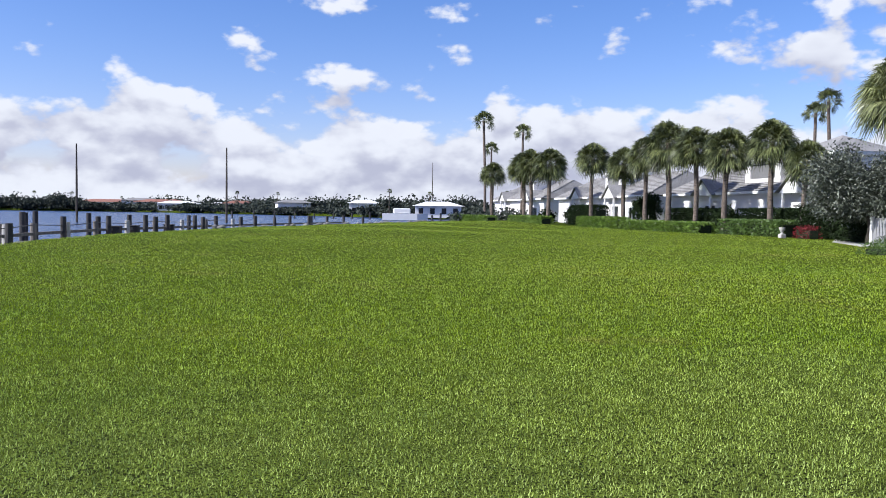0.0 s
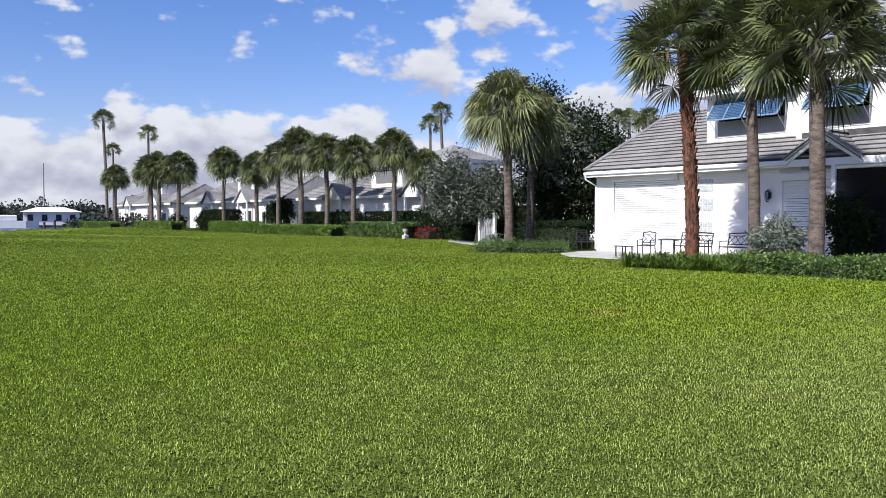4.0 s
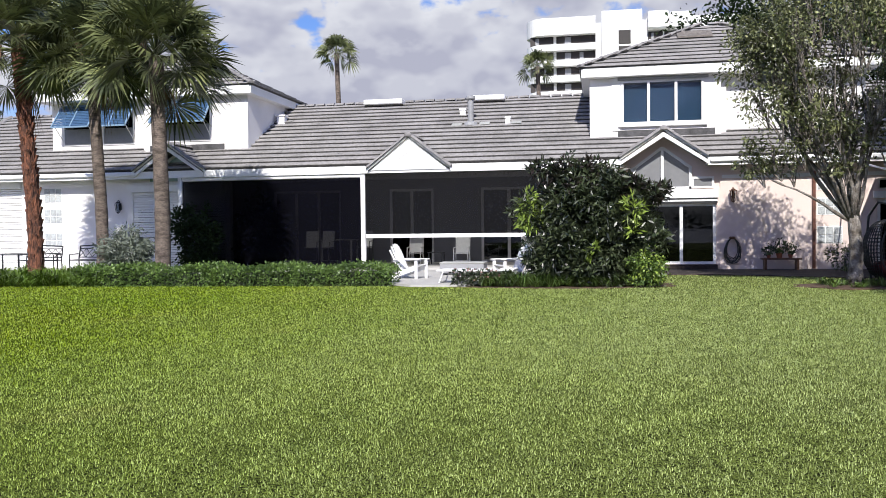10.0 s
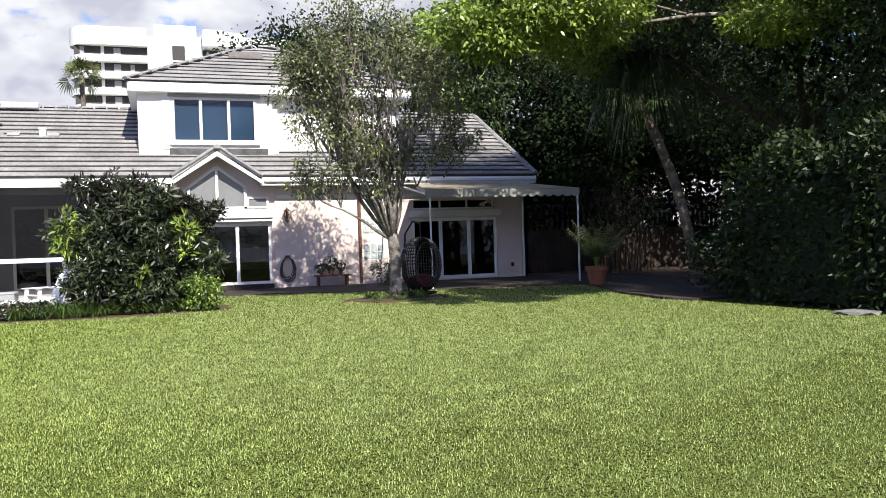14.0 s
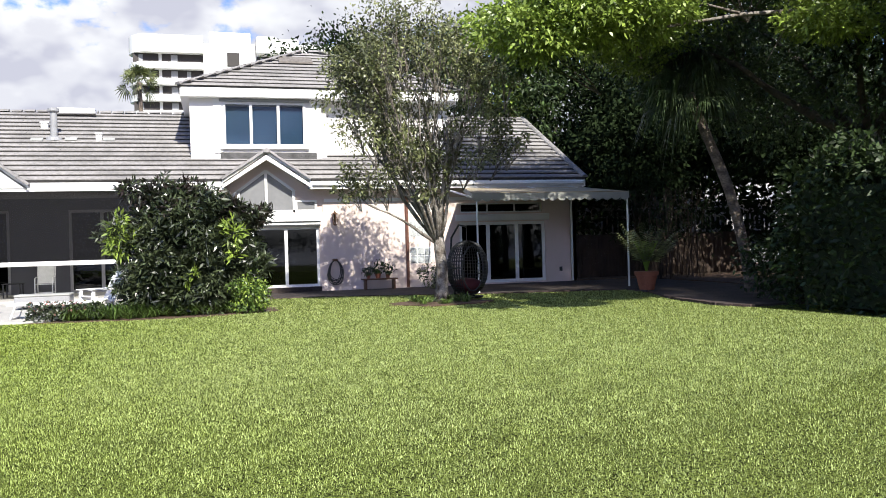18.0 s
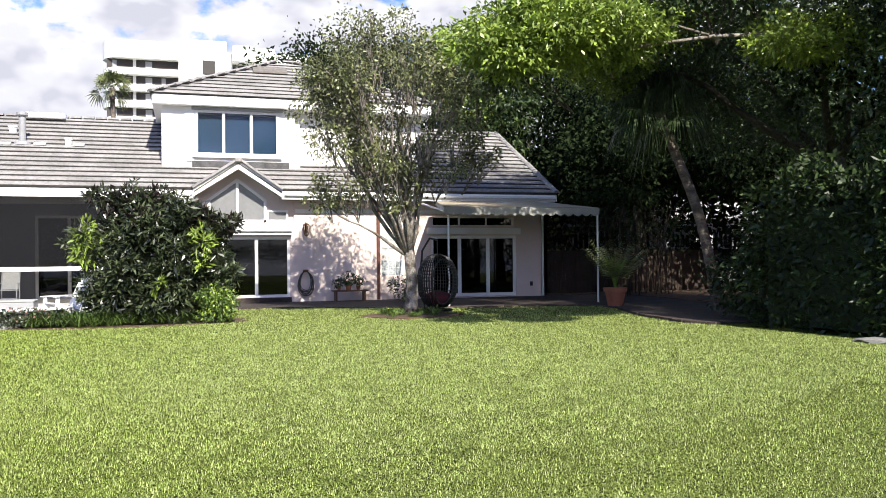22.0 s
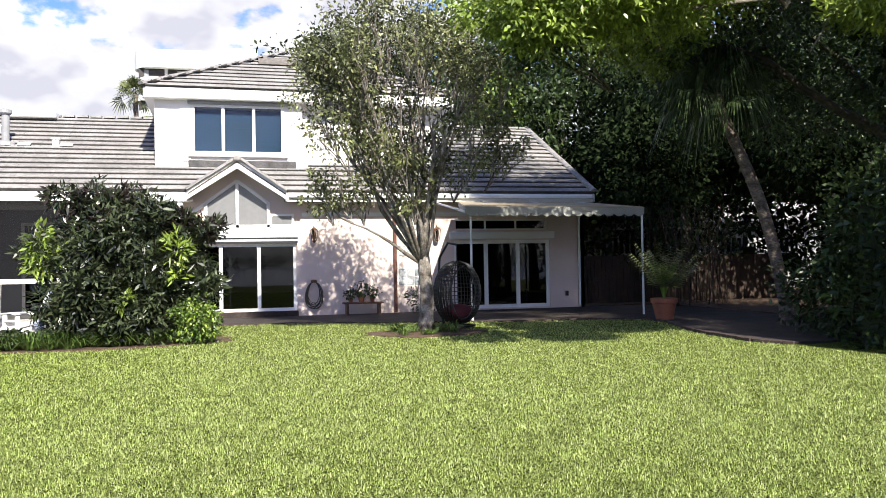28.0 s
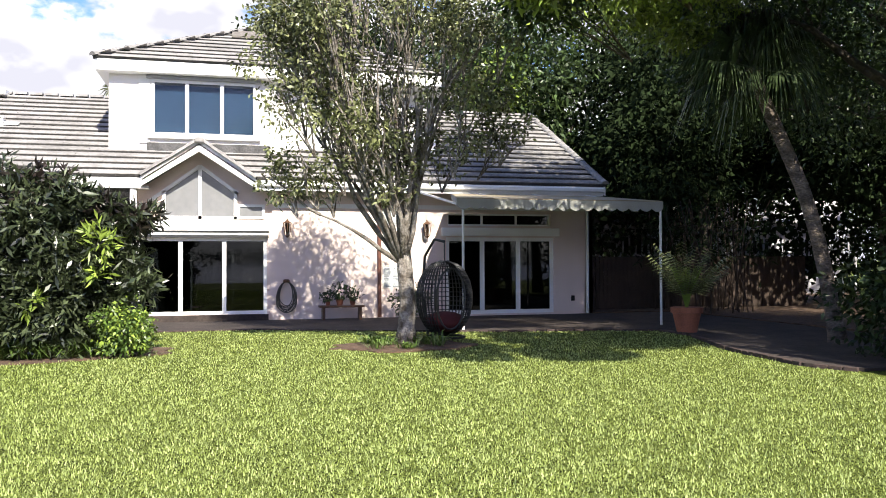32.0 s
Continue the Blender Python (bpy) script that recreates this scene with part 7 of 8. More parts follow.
def lawn_blades(a0, a1, r0, r1, centre, other=None):
    """Blades over a sector of the lawn: as dense as turf near by, fewer and wider farther off; one narrow triangle each.
    other: a centre that has been sown already, so that only what is still missing is added."""
    near = max(FULL ** 2 - r0 ** 2, 0) / 2
    far = FULL ** 2 * math.log(r1 / max(FULL, r0))
    count = int(DENSE * radians(a1 - a0) * (near + far))
    is_near = rng.random(count) < near / (near + far)
    u = rng.random(count)
    r = np.where(is_near, np.sqrt(r0 ** 2 + u * max(FULL ** 2 - r0 ** 2, 0)), max(FULL, r0) * (r1 / max(FULL, r0)) ** u)
    a = rng.uniform(radians(a0), radians(a1), count)
    p = np.stack([centre[0] + r * np.cos(a), centre[1] + r * np.sin(a), np.zeros(count)], 1)
    if other is not None:
        have, r_other = blade_density(p, other)
        want, _ = blade_density(p, centre)
        use = rng.random(count) < np.maximum(want - have * (r_other > 3.2), 0) / want
        p, r = p[use], np.minimum(r, np.maximum(r_other, 0.1))[use]
    grow = np.maximum(r / FULL, 1.0)
    jit = rng.random((len(p), 1))
    p[:, 2] = ground_height(p[:, 0], p[:, 1]) - 0.005
    shore = np.interp(p[:, 1], SHORE_Y, SHORE_X)
    keep = (p[:, 0] > shore + 0.6) & (p[:, 1] > np.interp(p[:, 0], [10, 17, 17.8, 20.25, 22.9, 24.2], [-12.3, -11.7, -11.42, -11.68, -12.52, -12.5]))
    keep &= p[:, 0] < np.interp(p[:, 1], [-12.6, -11.2, -8.3, -6.3, -3.5, -0.9, -0.5, 3.3, 3.4, 5, 5.5, 13, 17.5, 18.5, 24.5, 27, 32, 50, 140], [24.15, 24.6, 25.0, 25.75, 26.8, 26.9, 24.0, 23.0, 21.55, 21.55, 21.9, 21.7, 21.4, 25.3, 25.05, 27.0, 29.0, 37.6, 31.0])
    keep &= ((p[:, 0] - 22.4) / 0.95) ** 2 + ((p[:, 1] + 6.1) / 1.3) ** 2 > 1
    keep &= ((p[:, 0] - 22.6) / 1.42) ** 2 + ((p[:, 1] - 1.3) / 3.1) ** 2 > 1
    p, jit, grow = p[keep], jit[keep], grow[keep]
    n = len(p)
    az = rng.uniform(0, 6.283, n)
    lean = rng.uniform(0.15, 1.3, n)
    h = 0.028 * rng.uniform(0.55, 1.2, n) * (0.85 + 0.3 * jit[:, 0]) * np.minimum(grow, 2.2) ** 0.5
    d = np.stack([np.cos(az) * np.sin(lean), np.sin(az) * np.sin(lean), np.cos(lean)], 1)
    s = np.stack([-np.sin(az), np.cos(az), np.zeros(n)], 1) * (0.0036 * grow ** 0.94 * rng.uniform(0.6, 1.3, n))[:, None]
    return np.stack([p - s, p + s, p + d * h[:, None]], 1), grow


SOWN = [lawn_blades(-52, 130, 3.2, 30.0, (0.6, 0.2)), lawn_blades(30, 112, 30.0, 170.0, (0.6, 0.2)), lawn_blades(-60, 100, 1.5, 24.0, (6.0, -2.5), (0.6, 0.2))]
V = np.concatenate([v for v, g in SOWN])
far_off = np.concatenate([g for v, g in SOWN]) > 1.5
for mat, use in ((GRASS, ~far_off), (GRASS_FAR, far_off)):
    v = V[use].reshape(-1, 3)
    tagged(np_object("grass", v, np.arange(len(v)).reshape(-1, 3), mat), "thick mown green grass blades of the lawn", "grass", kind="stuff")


# ---- furniture and small things ----
def adirondack(at, turn, label):
    c = thing("adirondack_chair", label, "chair", at, "adirondack chairs", turn=turn)
    # faces +x in its own frame
    for s in (-0.29, 0.29):
        part("front_leg", boxes((0.36, 0.45, s - 0.03, s + 0.03, 0, 0.55), bevel=0.006), WHITE, c)
        part("side_rail", bar(bmesh.new(), (0.42, s * 0.88, 0.33), (-0.45, s * 0.88, 0.05), 0.035, 0.12), WHITE, c)
        part("armrest", boxes((-0.35, 0.50, s - 0.07, s + 0.07, 0.55, 0.58), bevel=0.008), WHITE, c)
    for k in range(6):
        x = 0.40 - 0.105 * k
        part("seat_slat", boxes((x - 0.045, x + 0.045, -0.26, 0.26, 0.39 - 0.033 * k, 0.412 - 0.033 * k), bevel=0.005), WHITE, c)
    for k in range(7):
        y = (k - 3) * 0.085
        top = 1.02 - 0.02 * (k - 3) ** 2
        part("back_slat", bar(bmesh.new(), (-0.17, y * 0.9, 0.20), (-0.50, y * 1.12, top), 0.072, 0.02, (1, 0, 0.3)), WHITE, c)
    part("back_brace", boxes((-0.37, -0.33, -0.32, 0.32, 0.50, 0.56)), WHITE, c)
    return c


adirondack((24.3, 5.55, 0.07), -108, "white wooden garden chair on the patio")
adirondack((24.1, 2.5, 0.07), 128, "white wooden garden chair beside the bush")


def lounger(at, turn):
    c = thing("sun_lounger", "white sling sun lounger on the patio", "lounger", at, turn=turn)
    bm = bmesh.new()
    for s in (-0.32, 0.32):
        tube(bm, [(-1.0, s, 0.34), (0.45, s, 0.34), (1.05, s, 0.37)], [0.026] * 3, 8)
    tube(bm, [(-1.0, -0.32, 0.34), (-1.0, 0.32, 0.34)], [0.022] * 2, 8)
    tube(bm, [(1.05, -0.32, 0.37), (1.05, 0.32, 0.37)], [0.022] * 2, 8)
    part("frame", bm, WHITE, c)
    for x in (-0.82, 0.35):
        bm = bmesh.new()
        tube(bm, [(x, -0.32, 0.34), (x - 0.12, -0.33, 0.03), (x - 0.12, 0.33, 0.03), (x, 0.32, 0.34)], [0.02] * 4, 8)
        part("leg", bm, WHITE, c)
    bm = bmesh.new()
    slab(bm, [(-0.98, -0.30, 0.345), (0.45, -0.30, 0.345), (0.45, 0.30, 0.345), (-0.98, 0.30, 0.345)], (0, 0, 0.012))
    slab(bm, [(0.45, -0.30, 0.345), (1.03, -0.30, 0.37), (1.03, 0.30, 0.37), (0.45, 0.30, 0.345)], (0, 0, 0.012))
    part("sling", bm, FABRIC, c)
    return c


lounger((22.3, 3.25, 0.07), -95)


def sling_chair(at, turn, label, seat=0.42, group="porch chairs"):
    c = thing("sling_chair", label, "chair", at, group, turn=turn)
    bm = bmesh.new()
    for s in (-0.27, 0.27):
        tube(bm, [(0.26, s, 0), (0.24, s, seat), (0.2, s, seat + 0.22), (-0.22, s, seat + 0.24)], [0.016] * 4, 6)
        tube(bm, [(-0.26, s, 0), (-0.22, s, seat), (-0.34, s, seat + 0.62)], [0.016] * 3, 6)
    tube(bm, [(0.25, -0.27, 0.14), (0.25, 0.27, 0.14)], [0.013] * 2, 6)
    tube(bm, [(-0.25, -0.27, 0.14), (-0.25, 0.27, 0.14)], [0.013] * 2, 6)
    part("frame", bm, BLACK_IRON if seat > 0.5 else WHITE, c)
    bm = bmesh.new()
    slab(bm, [(0.24, -0.25, seat), (0.24, 0.25, seat), (-0.22, 0.25, seat - 0.03), (-0.22, -0.25, seat - 0.03)], (0, 0, 0.02))
    part("seat", bm, FABRIC, c)
    bm = bmesh.new()
    slab(bm, [(-0.22, -0.25, seat + 0.02), (-0.22, 0.25, seat + 0.02), (-0.34, 0.25, seat + 0.64), (-0.34, -0.25, seat + 0.64)], (0.015, 0, 0))
    part("backrest", bm, FABRIC, c)
    return c


sling_chair((31.0, 10.45, FLOOR), 172, "tall pale sling bar chair behind the screen", 0.68)
sling_chair((31.5, 11.2, FLOOR), 188, "tall pale sling bar chair behind the screen", 0.68)
sling_chair((31.9, 9.15, FLOOR), 178, "tall pale sling bar chair behind the screen", 0.68)
sling_chair((31.5, 5.2, FLOOR), 180, "pale sling chair on the porch")
sling_chair((32.2, 2.6, FLOOR), 215, "pale sling chair on the porch")
sling_chair((32.3, 7.2, FLOOR), 180, "pale sling chair on the porch")
table = thing("bar_table", "tall glass-topped bar table behind the screen", "table", (32.3, 10.3, FLOOR))
part("tabletop", boxes((-0.45, 0.45, -0.7, 0.7, 0.95, 0.98), bevel=0.008), FABRIC, table)
for sx in (-0.38, 0.38):
    for sy in (-0.6, 0.6):
        part("leg", boxes((sx - 0.03, sx + 0.03, sy - 0.03, sy + 0.03, 0, 0.95)), FABRIC, table)
ott = thing("storage_ottoman", "low white storage bench on the patio", "bench", (26.2, 4.25, 0.07))
part("body", boxes((-0.35, 0.35, -0.7, 0.7, 0.05, 0.34), bevel=0.02), GREY_PANEL, ott)
part("cushion", boxes((-0.36, 0.36, -0.71, 0.71, 0.341, 0.40), bevel=0.02), CANVAS, ott)
side = thing("side_table", "small dark side table on the porch", "table", (31.6, 6.2, FLOOR))
part("tabletop", boxes((-0.3, 0.3, -0.3, 0.3, 0.45, 0.48)), BLACK_IRON, side)
for sx, sy in ((-0.25, -0.25), (0.25, -0.25), (-0.25, 0.25), (0.25, 0.25)):
    part("leg", boxes((sx - 0.02, sx + 0.02, sy - 0.02, sy + 0.02, 0, 0.45)), BLACK_IRON, side)
# dark climbing bush inside the porch corner
tree("porch_bush", "dark leafy bush standing at the porch corner", (28.7, 14.6, 0), [(0, 0, -0.05), (0, 0.02, 0.3), (0, 0, 0.7)], 0.06, [], [((0, 0, 1.25), (0.55, 1.0, 1.1), 1900), ((0, 0.5, 1.9), (0.4, 0.6, 0.6), 600)], (0.16, 0.08), DARK_LEAF, BARK_DARK, category="bush")
tree("porch_bush", "dark leafy bush behind the screen", (30.9, 12.9, FLOOR), [(0, 0, -0.05), (0, 0.02, 0.3), (0, 0, 0.7)], 0.06, [], [((0, 0.2, 1.25), (0.8, 1.3, 1.25), 6500)], (0.17, 0.09), DARK_LEAF, BARK_DARK, category="bush")


def iron_chair(at, turn, wide=0.56):
    c = thing("iron_chair" if wide < 1 else "iron_bench", "black wrought iron garden chair with a crossed back" if wide < 1 else "black wrought iron bench with a crossed back", "chair" if wide < 1 else "bench", at, "iron garden set", turn=turn)
    h = wide / 2
    for s in (-h, h):
        bm = bmesh.new()
        tube(bm, [(0.24, s, 0), (0.24, s, 0.64), (-0.2, s, 0.66)], [0.024] * 3, 6)
        tube(bm, [(-0.26, s, 0), (-0.22, s, 0.43), (-0.33, s, 0.95)], [0.024] * 3, 6)
        part("side_frame", bm, BLACK_IRON, c)
    part("seat", boxes((-0.24, 0.26, -h, h, 0.41, 0.45), bevel=0.01), BLACK_IRON, c)
    bm = bmesh.new()
    tube(bm, [(-0.33, -h, 0.95), (-0.34, 0, 0.99), (-0.33, h, 0.95)], [0.026] * 3, 6)
    tube(bm, [(-0.24, -h, 0.53), (-0.24, h, 0.53)], [0.02] * 2, 6)
    tube(bm, [(-0.31, -h, 0.86), (-0.31, h, 0.86)], [0.018] * 2, 6)
    n = 2 if wide < 1 else 5
    for k in range(n):
        a, b = -h + wide * k / n, -h + wide * (k + 1) / n
        tube(bm, [(-0.24, a, 0.53), (-0.275, (a + b) / 2, 0.70), (-0.31, a, 0.86)], [0.016] * 3, 5)
        tube(bm, [(-0.24, b, 0.53), (-0.275, (a + b) / 2, 0.70), (-0.31, b, 0.86)], [0.016] * 3, 5)
    part("back_lattice", bm, BLACK_IRON, c)
    return c


iron_chair((27.6, 22.6, 0.05), 195)
iron_chair((28.4, 20.9, 0.05), 180, 1.5)
iron_chair((28.6, 18.9, 0.05), 170, 1.6)
iron_chair((29.2, 27.6, 0.05), 250)
tbl = thing("garden_table", "black iron garden table on the patio", "table", (27.2, 20.4, 0.05))
part("tabletop", boxes((-0.5, 0.5, -0.9, 0.9, 0.70, 0.73), bevel=0.01), BLACK_IRON, tbl)
for sx, sy in ((-0.42, -0.8), (0.42, -0.8), (-0.42, 0.8), (0.42, 0.8)):
    part("leg", boxes((sx - 0.02, sx + 0.02, sy - 0.02, sy + 0.02, 0, 0.7)), BLACK_IRON, tbl)
low = thing("low_table", "small black iron low table at the patio edge", "table", (26.2, 22.6, 0.05))
part("tabletop", boxes((-0.25, 0.25, -0.3, 0.3, 0.40, 0.43)), BLACK_IRON, low)
for sx, sy in ((-0.2, -0.25), (0.2, -0.25), (-0.2, 0.25), (0.2, 0.25)):
    part("leg", boxes((sx - 0.02, sx + 0.02, sy - 0.02, sy + 0.02, 0, 0.4)), BLACK_IRON, low)

# scalloped awning over the right-hand doors
awn = thing("patio_awning", "grey white awning with a scalloped edge", "awning", (25.3, -13.3, 0))
AW, AX = 5.3, 4.05
bm = bmesh.new()
slab(bm, [(0, 0, 3.06), (0, AW, 3.06), (AX, AW - 0.95, 3.50), (AX, 0, 3.50)], (0, 0, 0.04))
part("canopy", bm, STAINED, awn, "stained sloping awning roof")
n = 17
first = None
for k in range(n):
    w = AW / n
    bm = bmesh.new()
    outline = [(-0.02, 0, 0.28), (-0.02, w, 0.28)] + [(-0.02, w - w * f, 0.10 - 0.075 * math.sin(math.pi * f)) for f in np.linspace(0, 1, 9)]
    if first is None:
        first = part("valance", slab(bm, outline, (0.012, 0, 0)), CANVAS, awn, "scalloped valance")
        first.matrix_basis = pose(0, 0, 2.80)
    else:
        bm.free()
        share("valance", first.data, pose(0, k * w, 2.80), awn)
for s, rear in ((0.0, 0.0), (AW, AW - 0.95)):
    bm = bmesh.new()
    slab(bm, [(0, s, 2.92), (AX, rear, 3.40), (AX, rear, 3.52), (0, s, 3.08)], (0, 0.012, 0))
    part("side_valance", bm, CANVAS, awn)
for y in (0.05, AW - 0.15):
    bm = bmesh.new()
    tube(bm, [(0.03, y, 0.03), (0.03, y, 3.06)], [0.032, 0.032], 10)
    part("post", bm, WHITE, awn, "thin white post")
part("front_beam", boxes((0.0, 0.06, 0, AW, 3.01, 3.055)), WHITE, awn)
for k in range(4):
    y = 0.3 + k * 1.65
    part("rafter", bar(bmesh.new(), (0.05, y, 2.95), (AX, y, 3.55), 0.04, 0.05), WHITE, awn)

# hanging egg chair
egg = thing("egg_chair", "dark wicker hanging egg chair with a red cushion", "chair", (23.4, -7.2, 0.03))
bm = bmesh.new()
ring = lambda a0, z: [(0.42 * math.cos(a), 0.42 * math.sin(a), z) for a in np.linspace(0, 6.283, 19)]
tube(bm, ring(0, 0.03), [0.025] * 19, 6)
tube(bm, [(0.42, 0.25, 0.03), (0.55, 0.35, 0.9), (0.5, 0.3, 1.7), (0.25, 0.15, 2.05), (0.0, 0.0, 2.0)], [0.03] * 5, 8)
part("stand", bm, BLACK_IRON, egg)
EGG_R, EGG_H, EGG_Z = 0.58, 0.77, 0.83


def egg_point(th, a):
    r = EGG_R * math.sin(th) ** 0.85
    return (r * math.cos(a) * 0.95, r * math.sin(a), EGG_Z + EGG_H * math.cos(th))


for k in range(44):
    a = 2 * math.pi * k / 44
    if math.cos(a - math.pi) < 0.86:
        part("wicker_rib", tube(bmesh.new(), [egg_point(th, a) for th in np.linspace(0.1, math.pi - 0.1, 10)], [0.013] * 10, 4, cap=False), BLACK_IRON, egg)
for th in np.linspace(0.3, math.pi - 0.2, 22):
    part("wicker_hoop", tube(bmesh.new(), [egg_point(th, a) for a in np.linspace(math.pi + 0.55, 3 * math.pi - 0.55, 20)], [0.009] * 20, 4, cap=False), BLACK_IRON, egg)
part("rim", tube(bmesh.new(), [(-0.48 - 0.05 * math.sin(f * math.pi), 0.30 * math.sin(f * 2 * math.pi), EGG_Z - 0.62 * math.cos(f * 2 * math.pi)) for f in np.linspace(0, 1, 21)], [0.022] * 21, 6), BLACK_IRON, egg, "thick dark rim")
part("chain", tube(bmesh.new(), [(0, 0, 2.0), (0, 0, EGG_Z + EGG_H - 0.05)], [0.012] * 2, 6), BLACK_IRON, egg)
bm = bmesh.new()
bmesh.ops.create_uvsphere(bm, u_segments=16, v_segments=8, radius=0.40, matrix=pose(0.0, 0, 0.34) @ Matrix.Diagonal((0.95, 1.1, 0.55, 1)))
part("cushion", bm, RED_CUSHION, egg, "dark red seat cushion", smooth=True)
# terracotta pot with a small palm
pot = thing("plant_pot", "terracotta pot with a feathery palm on the terrace", "plant pot", (23.3, -12.75, 0.03))
bm = bmesh.new()
tube(bm, [(0, 0, 0), (0, 0, 0.42), (0, 0, 0.43), (0, 0, 0.55)], [0.22, 0.31, 0.35, 0.36], 20)
part("pot", bm, TERRACOTTA, pot, "red terracotta pot", smooth=False)
V, F, base = [], [], 0
for k in range(24):
    az, el, L = k * 2.4, rng.uniform(1.0, 1.5), rng.uniform(1.15, 1.75)
    d = np.array([math.cos(az), math.sin(az), 0])
    for j in range(26):
        f = 0.36 + 0.64 * j / 26
        p = d * (L * f * math.cos(el) + 0.35 * f * f) + np.array([0, 0, 0.5 + L * f * math.sin(el) - 0.3 * L * f * f * (1.5 - el)])
        s = np.array([-d[1], d[0], 0]) * (1 if j % 2 else -1)
        w = d * 0.5 + s * 0.8 + np.array([0, 0, 0.1])
        q = p + w * 0.34 * (1.1 - f * 0.6)
        q[2] -= 0.08
        e = np.array([0, 0, 0.012]) + d * 0.012
        V.append(np.stack([p - e, p + e, q]))
        F.append(np.array([[0, 1, 2]]) + base)
        base += 3
np_object("fronds", np.concatenate(V), np.concatenate(F), PALM_LEAF, pot, "arching green fronds")
for k in range(24):
    az = k * 2.4
    part("stalk", tube(bmesh.new(), [(0, 0, 0.5), (0.12 * math.cos(az), 0.12 * math.sin(az), 0.95), (0.35 * math.cos(az), 0.35 * math.sin(az), 1.45)], [0.018, 0.013, 0.006], 5, cap=False), SPIKE_LEAF, pot)

# garden hose on its hook
hose = thing("garden_hose", "dark coiled garden hose on the wall", "hose", (FACE - 0.06, -4.38, 0.72))
for k in range(9):
    # loops hang from one hook, each of its own width and drop
    wide, drop, sway = rng.uniform(0.17, 0.27), rng.uniform(0.66, 0.86), rng.uniform(-0.03, 0.03)
    pts = [(-0.02 - 0.012 * (k % 4), wide * math.sin(a) * (1 - 0.16 * math.cos(a)) + sway * (1 - math.cos(a)), 0.36 - drop * (1 - math.cos(a)) / 2) for a in np.linspace(0, 6.283, 25)]
    part("loop", tube(bmesh.new(), pts, [0.012] * 25, 6, cap=False), HOSE, hose)
part("bracket", boxes((-0.1, 0.058, -0.09, 0.09, 0.33, 0.42), bevel=0.02), COPPER, hose)
# low bench with plants
bench = thing("plant_bench", "low dark bench with potted plants by the wall", "bench", (29.5, -5.85, 0.03))
part("board", boxes((-0.2, 0.2, -0.62, 0.62, 0.34, 0.39), bevel=0.008), COPPER, bench)
for y in (-0.5, 0.5):
    part("leg", boxes((-0.17, 0.17, y - 0.035, y + 0.035, 0, 0.34)), COPPER, bench)
for y, s in ((-0.30, 0.8), (0.05, 1.1), (0.38, 0.7)):
    pp = thing("potted_plant", "small potted plant on the bench", "plant pot", (29.5, -5.85 + y, 0.42), "bench plants")
    bm = bmesh.new()
    tube(bm, [(0, 0, 0), (0, 0, 0.16 * s)], [0.07 * s, 0.10 * s], 12)
    part("pot", bm, TERRACOTTA, pp)
    strap_clump((0, 0, 0.14 * s), 30, 0.30 * s, 0.03, HEDGE_LEAF, pp)
    P = ball(90, 0.30 * s, 0.34 * s, 0.22 * s, 0.4) + np.array([0, 0, 0.36 * s])
    leaves("foliage", P, rng.normal(size=(90, 3)) + np.array([0, 0, 0.5]), 0.13, 0.05, HEDGE_DARK, pp)
bm = bmesh.new()
tube(bm, [(FACE - 0.07, -6.98, 0.05), (FACE - 0.07, -6.98, 2.9), (FACE - 0.10, -6.98, 3.3)], [0.055] * 3, 8)
part("downpipe", bm, BRICK_RED, house, "red brown downpipe")
bm = bmesh.new()
tube(bm, [(FACE - 0.06, -13.35, 0.05), (FACE - 0.06, -13.35, 3.3)], [0.045] * 2, 8)
part("downpipe", bm, WHITE, house)
part("wall_socket", boxes((FACE - 0.03, FACE - 0.002, -12.95, -12.84, 0.42, 0.58)), BLACK_IRON, house, "dark wall socket box")
# shrub against the wall right of the downpipe
tree("wall_shrub", "small brown-green shrub against the wall", (28.6, -7.6, 0.03), [(0, 0, -0.05), (0, 0, 0.2), (0, 0.02, 0.4)], 0.04, [], [((0, 0, 0.5), (0.4, 0.5, 0.45), 380)], (0.13, 0.05), OLIVE_LEAF, BARK_DARK, category="shrub")
# brick edging of the terrace
brick = boxes((-0.05, 0.05, -0.10, 0.10, -0.04, 0.035), bevel=0.006)
first = part("brick", brick, PAVER, terrace)
first.matrix_basis = pose(26.94, -0.75, 0.0)
for (xa, ya), (xb, yb) in zip(TERRACE_EDGE, TERRACE_EDGE[1:]):
    run = math.hypot(xb - xa, yb - ya)
    n = int(run / 0.212)
    for k in range(1, n):
        f = k / n
        share("brick", first.data, pose(xa + (xb - xa) * f - 0.055, ya + (yb - ya) * f, rng.uniform(-0.004, 0.006), 0, 0, math.degrees(math.atan2(yb - ya, xb - xa)) + 90 + rng.uniform(-2, 2)), terrace)
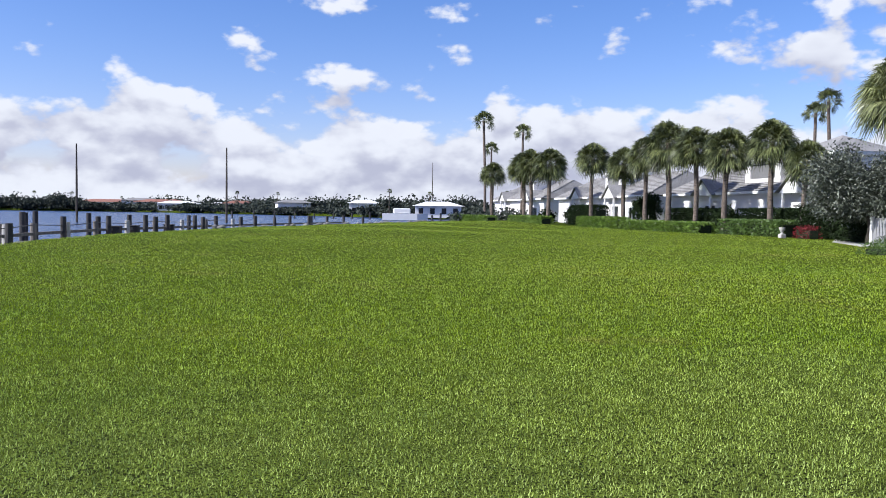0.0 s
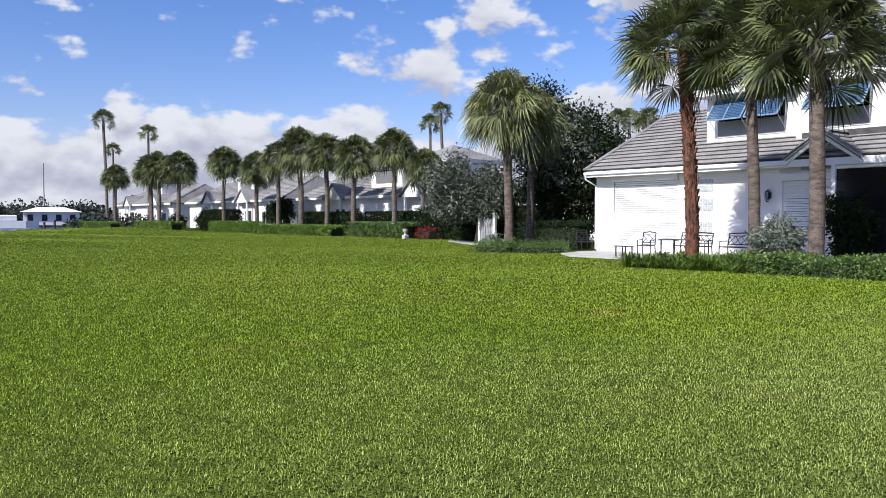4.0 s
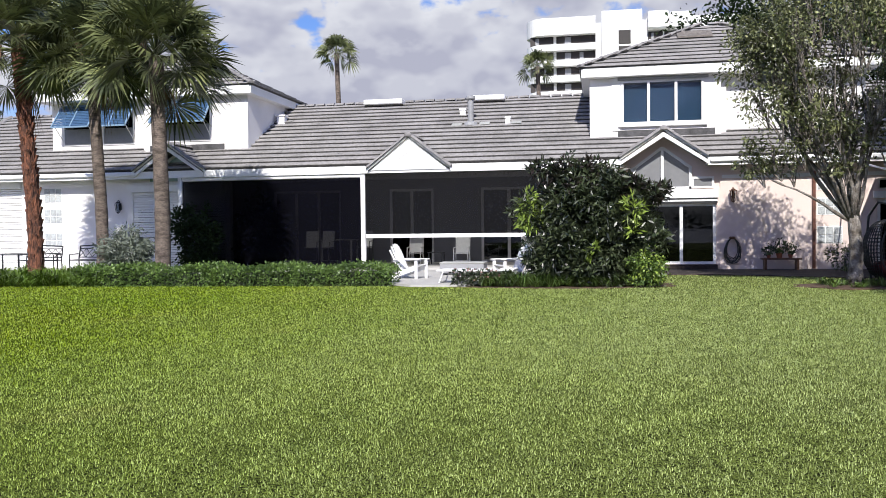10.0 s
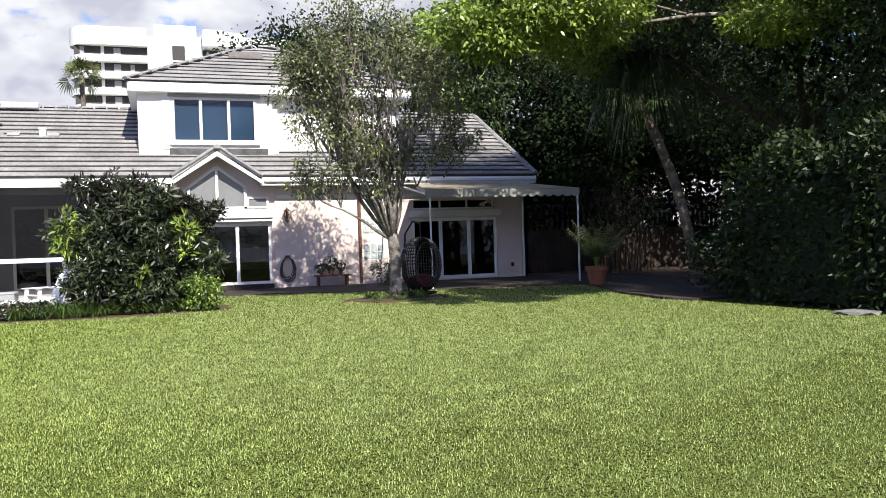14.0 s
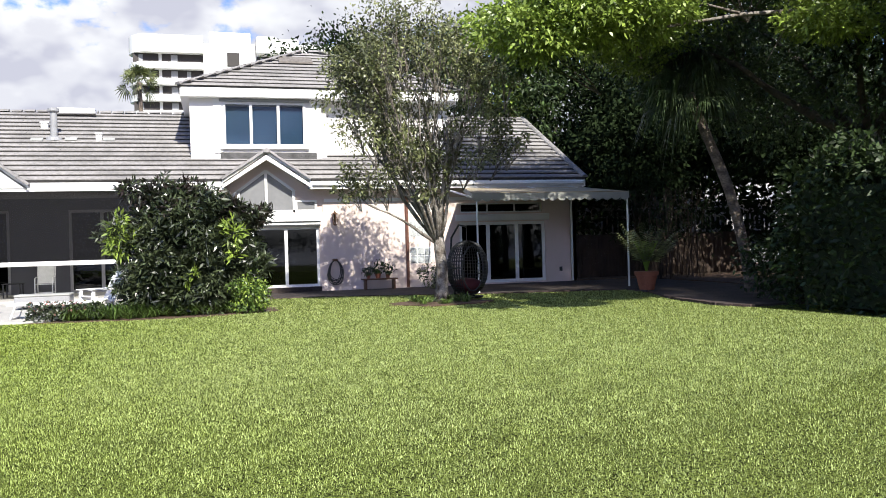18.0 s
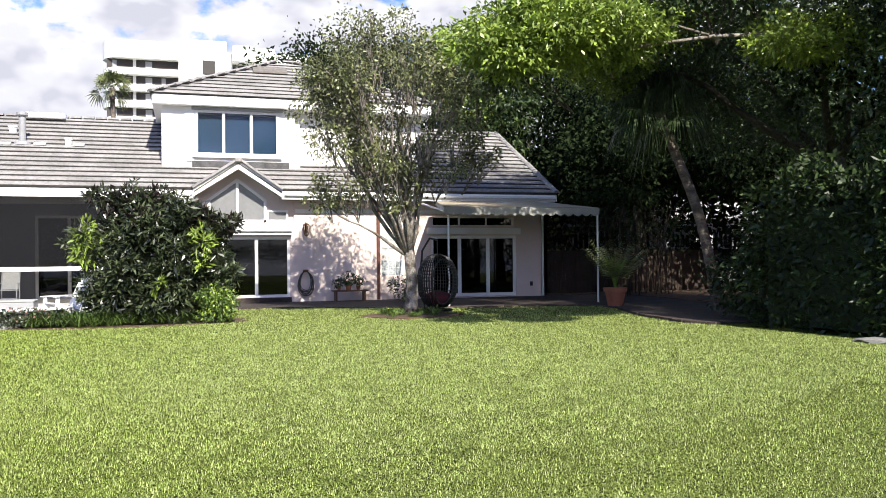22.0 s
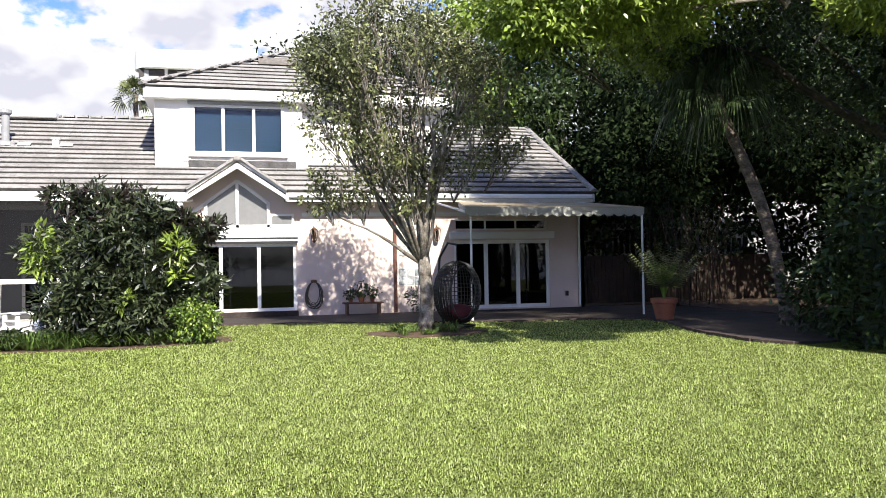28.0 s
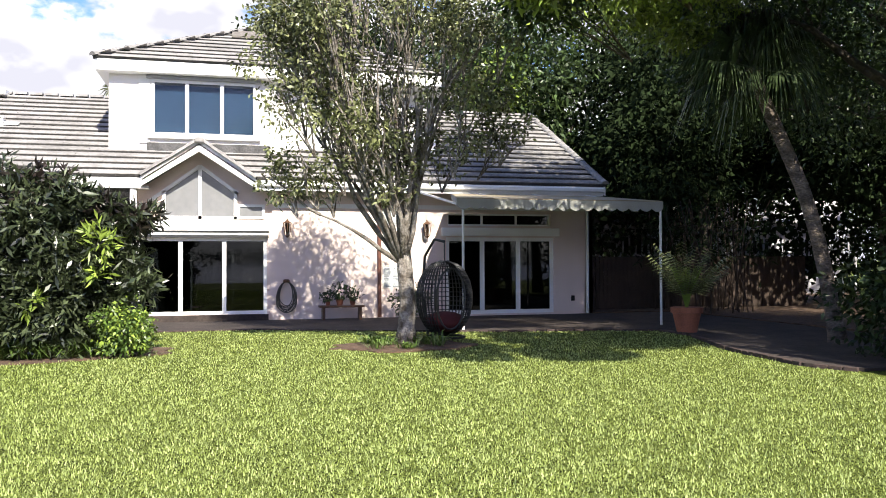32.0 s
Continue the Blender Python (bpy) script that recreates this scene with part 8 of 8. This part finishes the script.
# things by the far path
gate = thing("white_gate", "white boarded gate between posts beside the path", "gate", (33.5, 39.2, 0))
for k in range(5):
    part("board", boxes((-0.02, 0.02, k * 0.24 + 0.12, k * 0.24 + 0.32, 0.06, 1.55), bevel=0.006), GREY_PANEL, gate)
for y in (-0.02, 1.42):
    part("gate_post", boxes((-0.09, 0.09, y - 0.09, y + 0.09, 0, 1.85), (-0.12, 0.12, y - 0.12, y + 0.12, 1.85, 1.93), bevel=0.01), WHITE, gate)
part("rail", boxes((0.021, 0.06, 0.08, 1.32, 0.3, 0.39)), WHITE, gate)
part("rail", boxes((0.021, 0.06, 0.08, 1.32, 1.2, 1.29)), WHITE, gate)
urn = thing("garden_ornament", "small white garden ornament on a plinth", "ornament", (36.0, 52.6, 0))
part("plinth", boxes((-0.2, 0.2, -0.2, 0.2, 0, 0.3), bevel=0.03), CONCRETE, urn)
bm = bmesh.new()
tube(bm, [(0, 0, 0.3), (0, 0, 0.4), (0, 0, 0.62), (0, 0, 0.78)], [0.13, 0.08, 0.2, 0.22], 12)
part("urn", bm, CONCRETE, urn)
rocks = copy_thing(rock, pose(12.6, -11.9, 0.03, 0, 0, 20))
rocks.scale = (1.6, 1.0, 0.35)
tagged(rocks, "flat pale stone at the hedge foot", "stone")
# white railing and house glimpsed behind the dark trees; grey stands for their shade
glimpse = thing("garden_railing", "railing glimpsed behind the dark trees, greyed for their shade", "railing", (37.0, -29.0, 0))
for k in range(44):
    part("baluster", boxes((-0.03, 0.03, k * 0.28 - 0.03, k * 0.28 + 0.03, 1.9, 2.9)), GREY_STUCCO, glimpse)
part("rail", boxes((-0.05, 0.05, -0.2, 12.2, 2.9, 3.05), (-0.05, 0.05, -0.2, 12.2, 1.8, 1.9), (-0.04, 0.04, -0.1, 0.0, 0, 1.8), (-0.04, 0.04, 12.0, 12.1, 0, 1.8)), GREY_STUCCO, glimpse)

neighbour = thing("neighbour_house", "house glimpsed behind the dark trees, greyed for their shade", "house", (40.0, -24.0, 0))
part("wall", boxes((0, 6, -7, 6, 0, 4.4)), GREY_STUCCO, neighbour)
part("balcony_slab", boxes((-0.9, -0.004, -6.5, 5.5, 3.3, 3.42), bevel=0.02), GREY_STUCCO, neighbour)
for k in range(4):
    part("window", boxes((-0.06, -0.004, -5.8 + k * 2.9, -4.2 + k * 2.9, 0.9, 2.6), bevel=0.01), GLASS, neighbour)
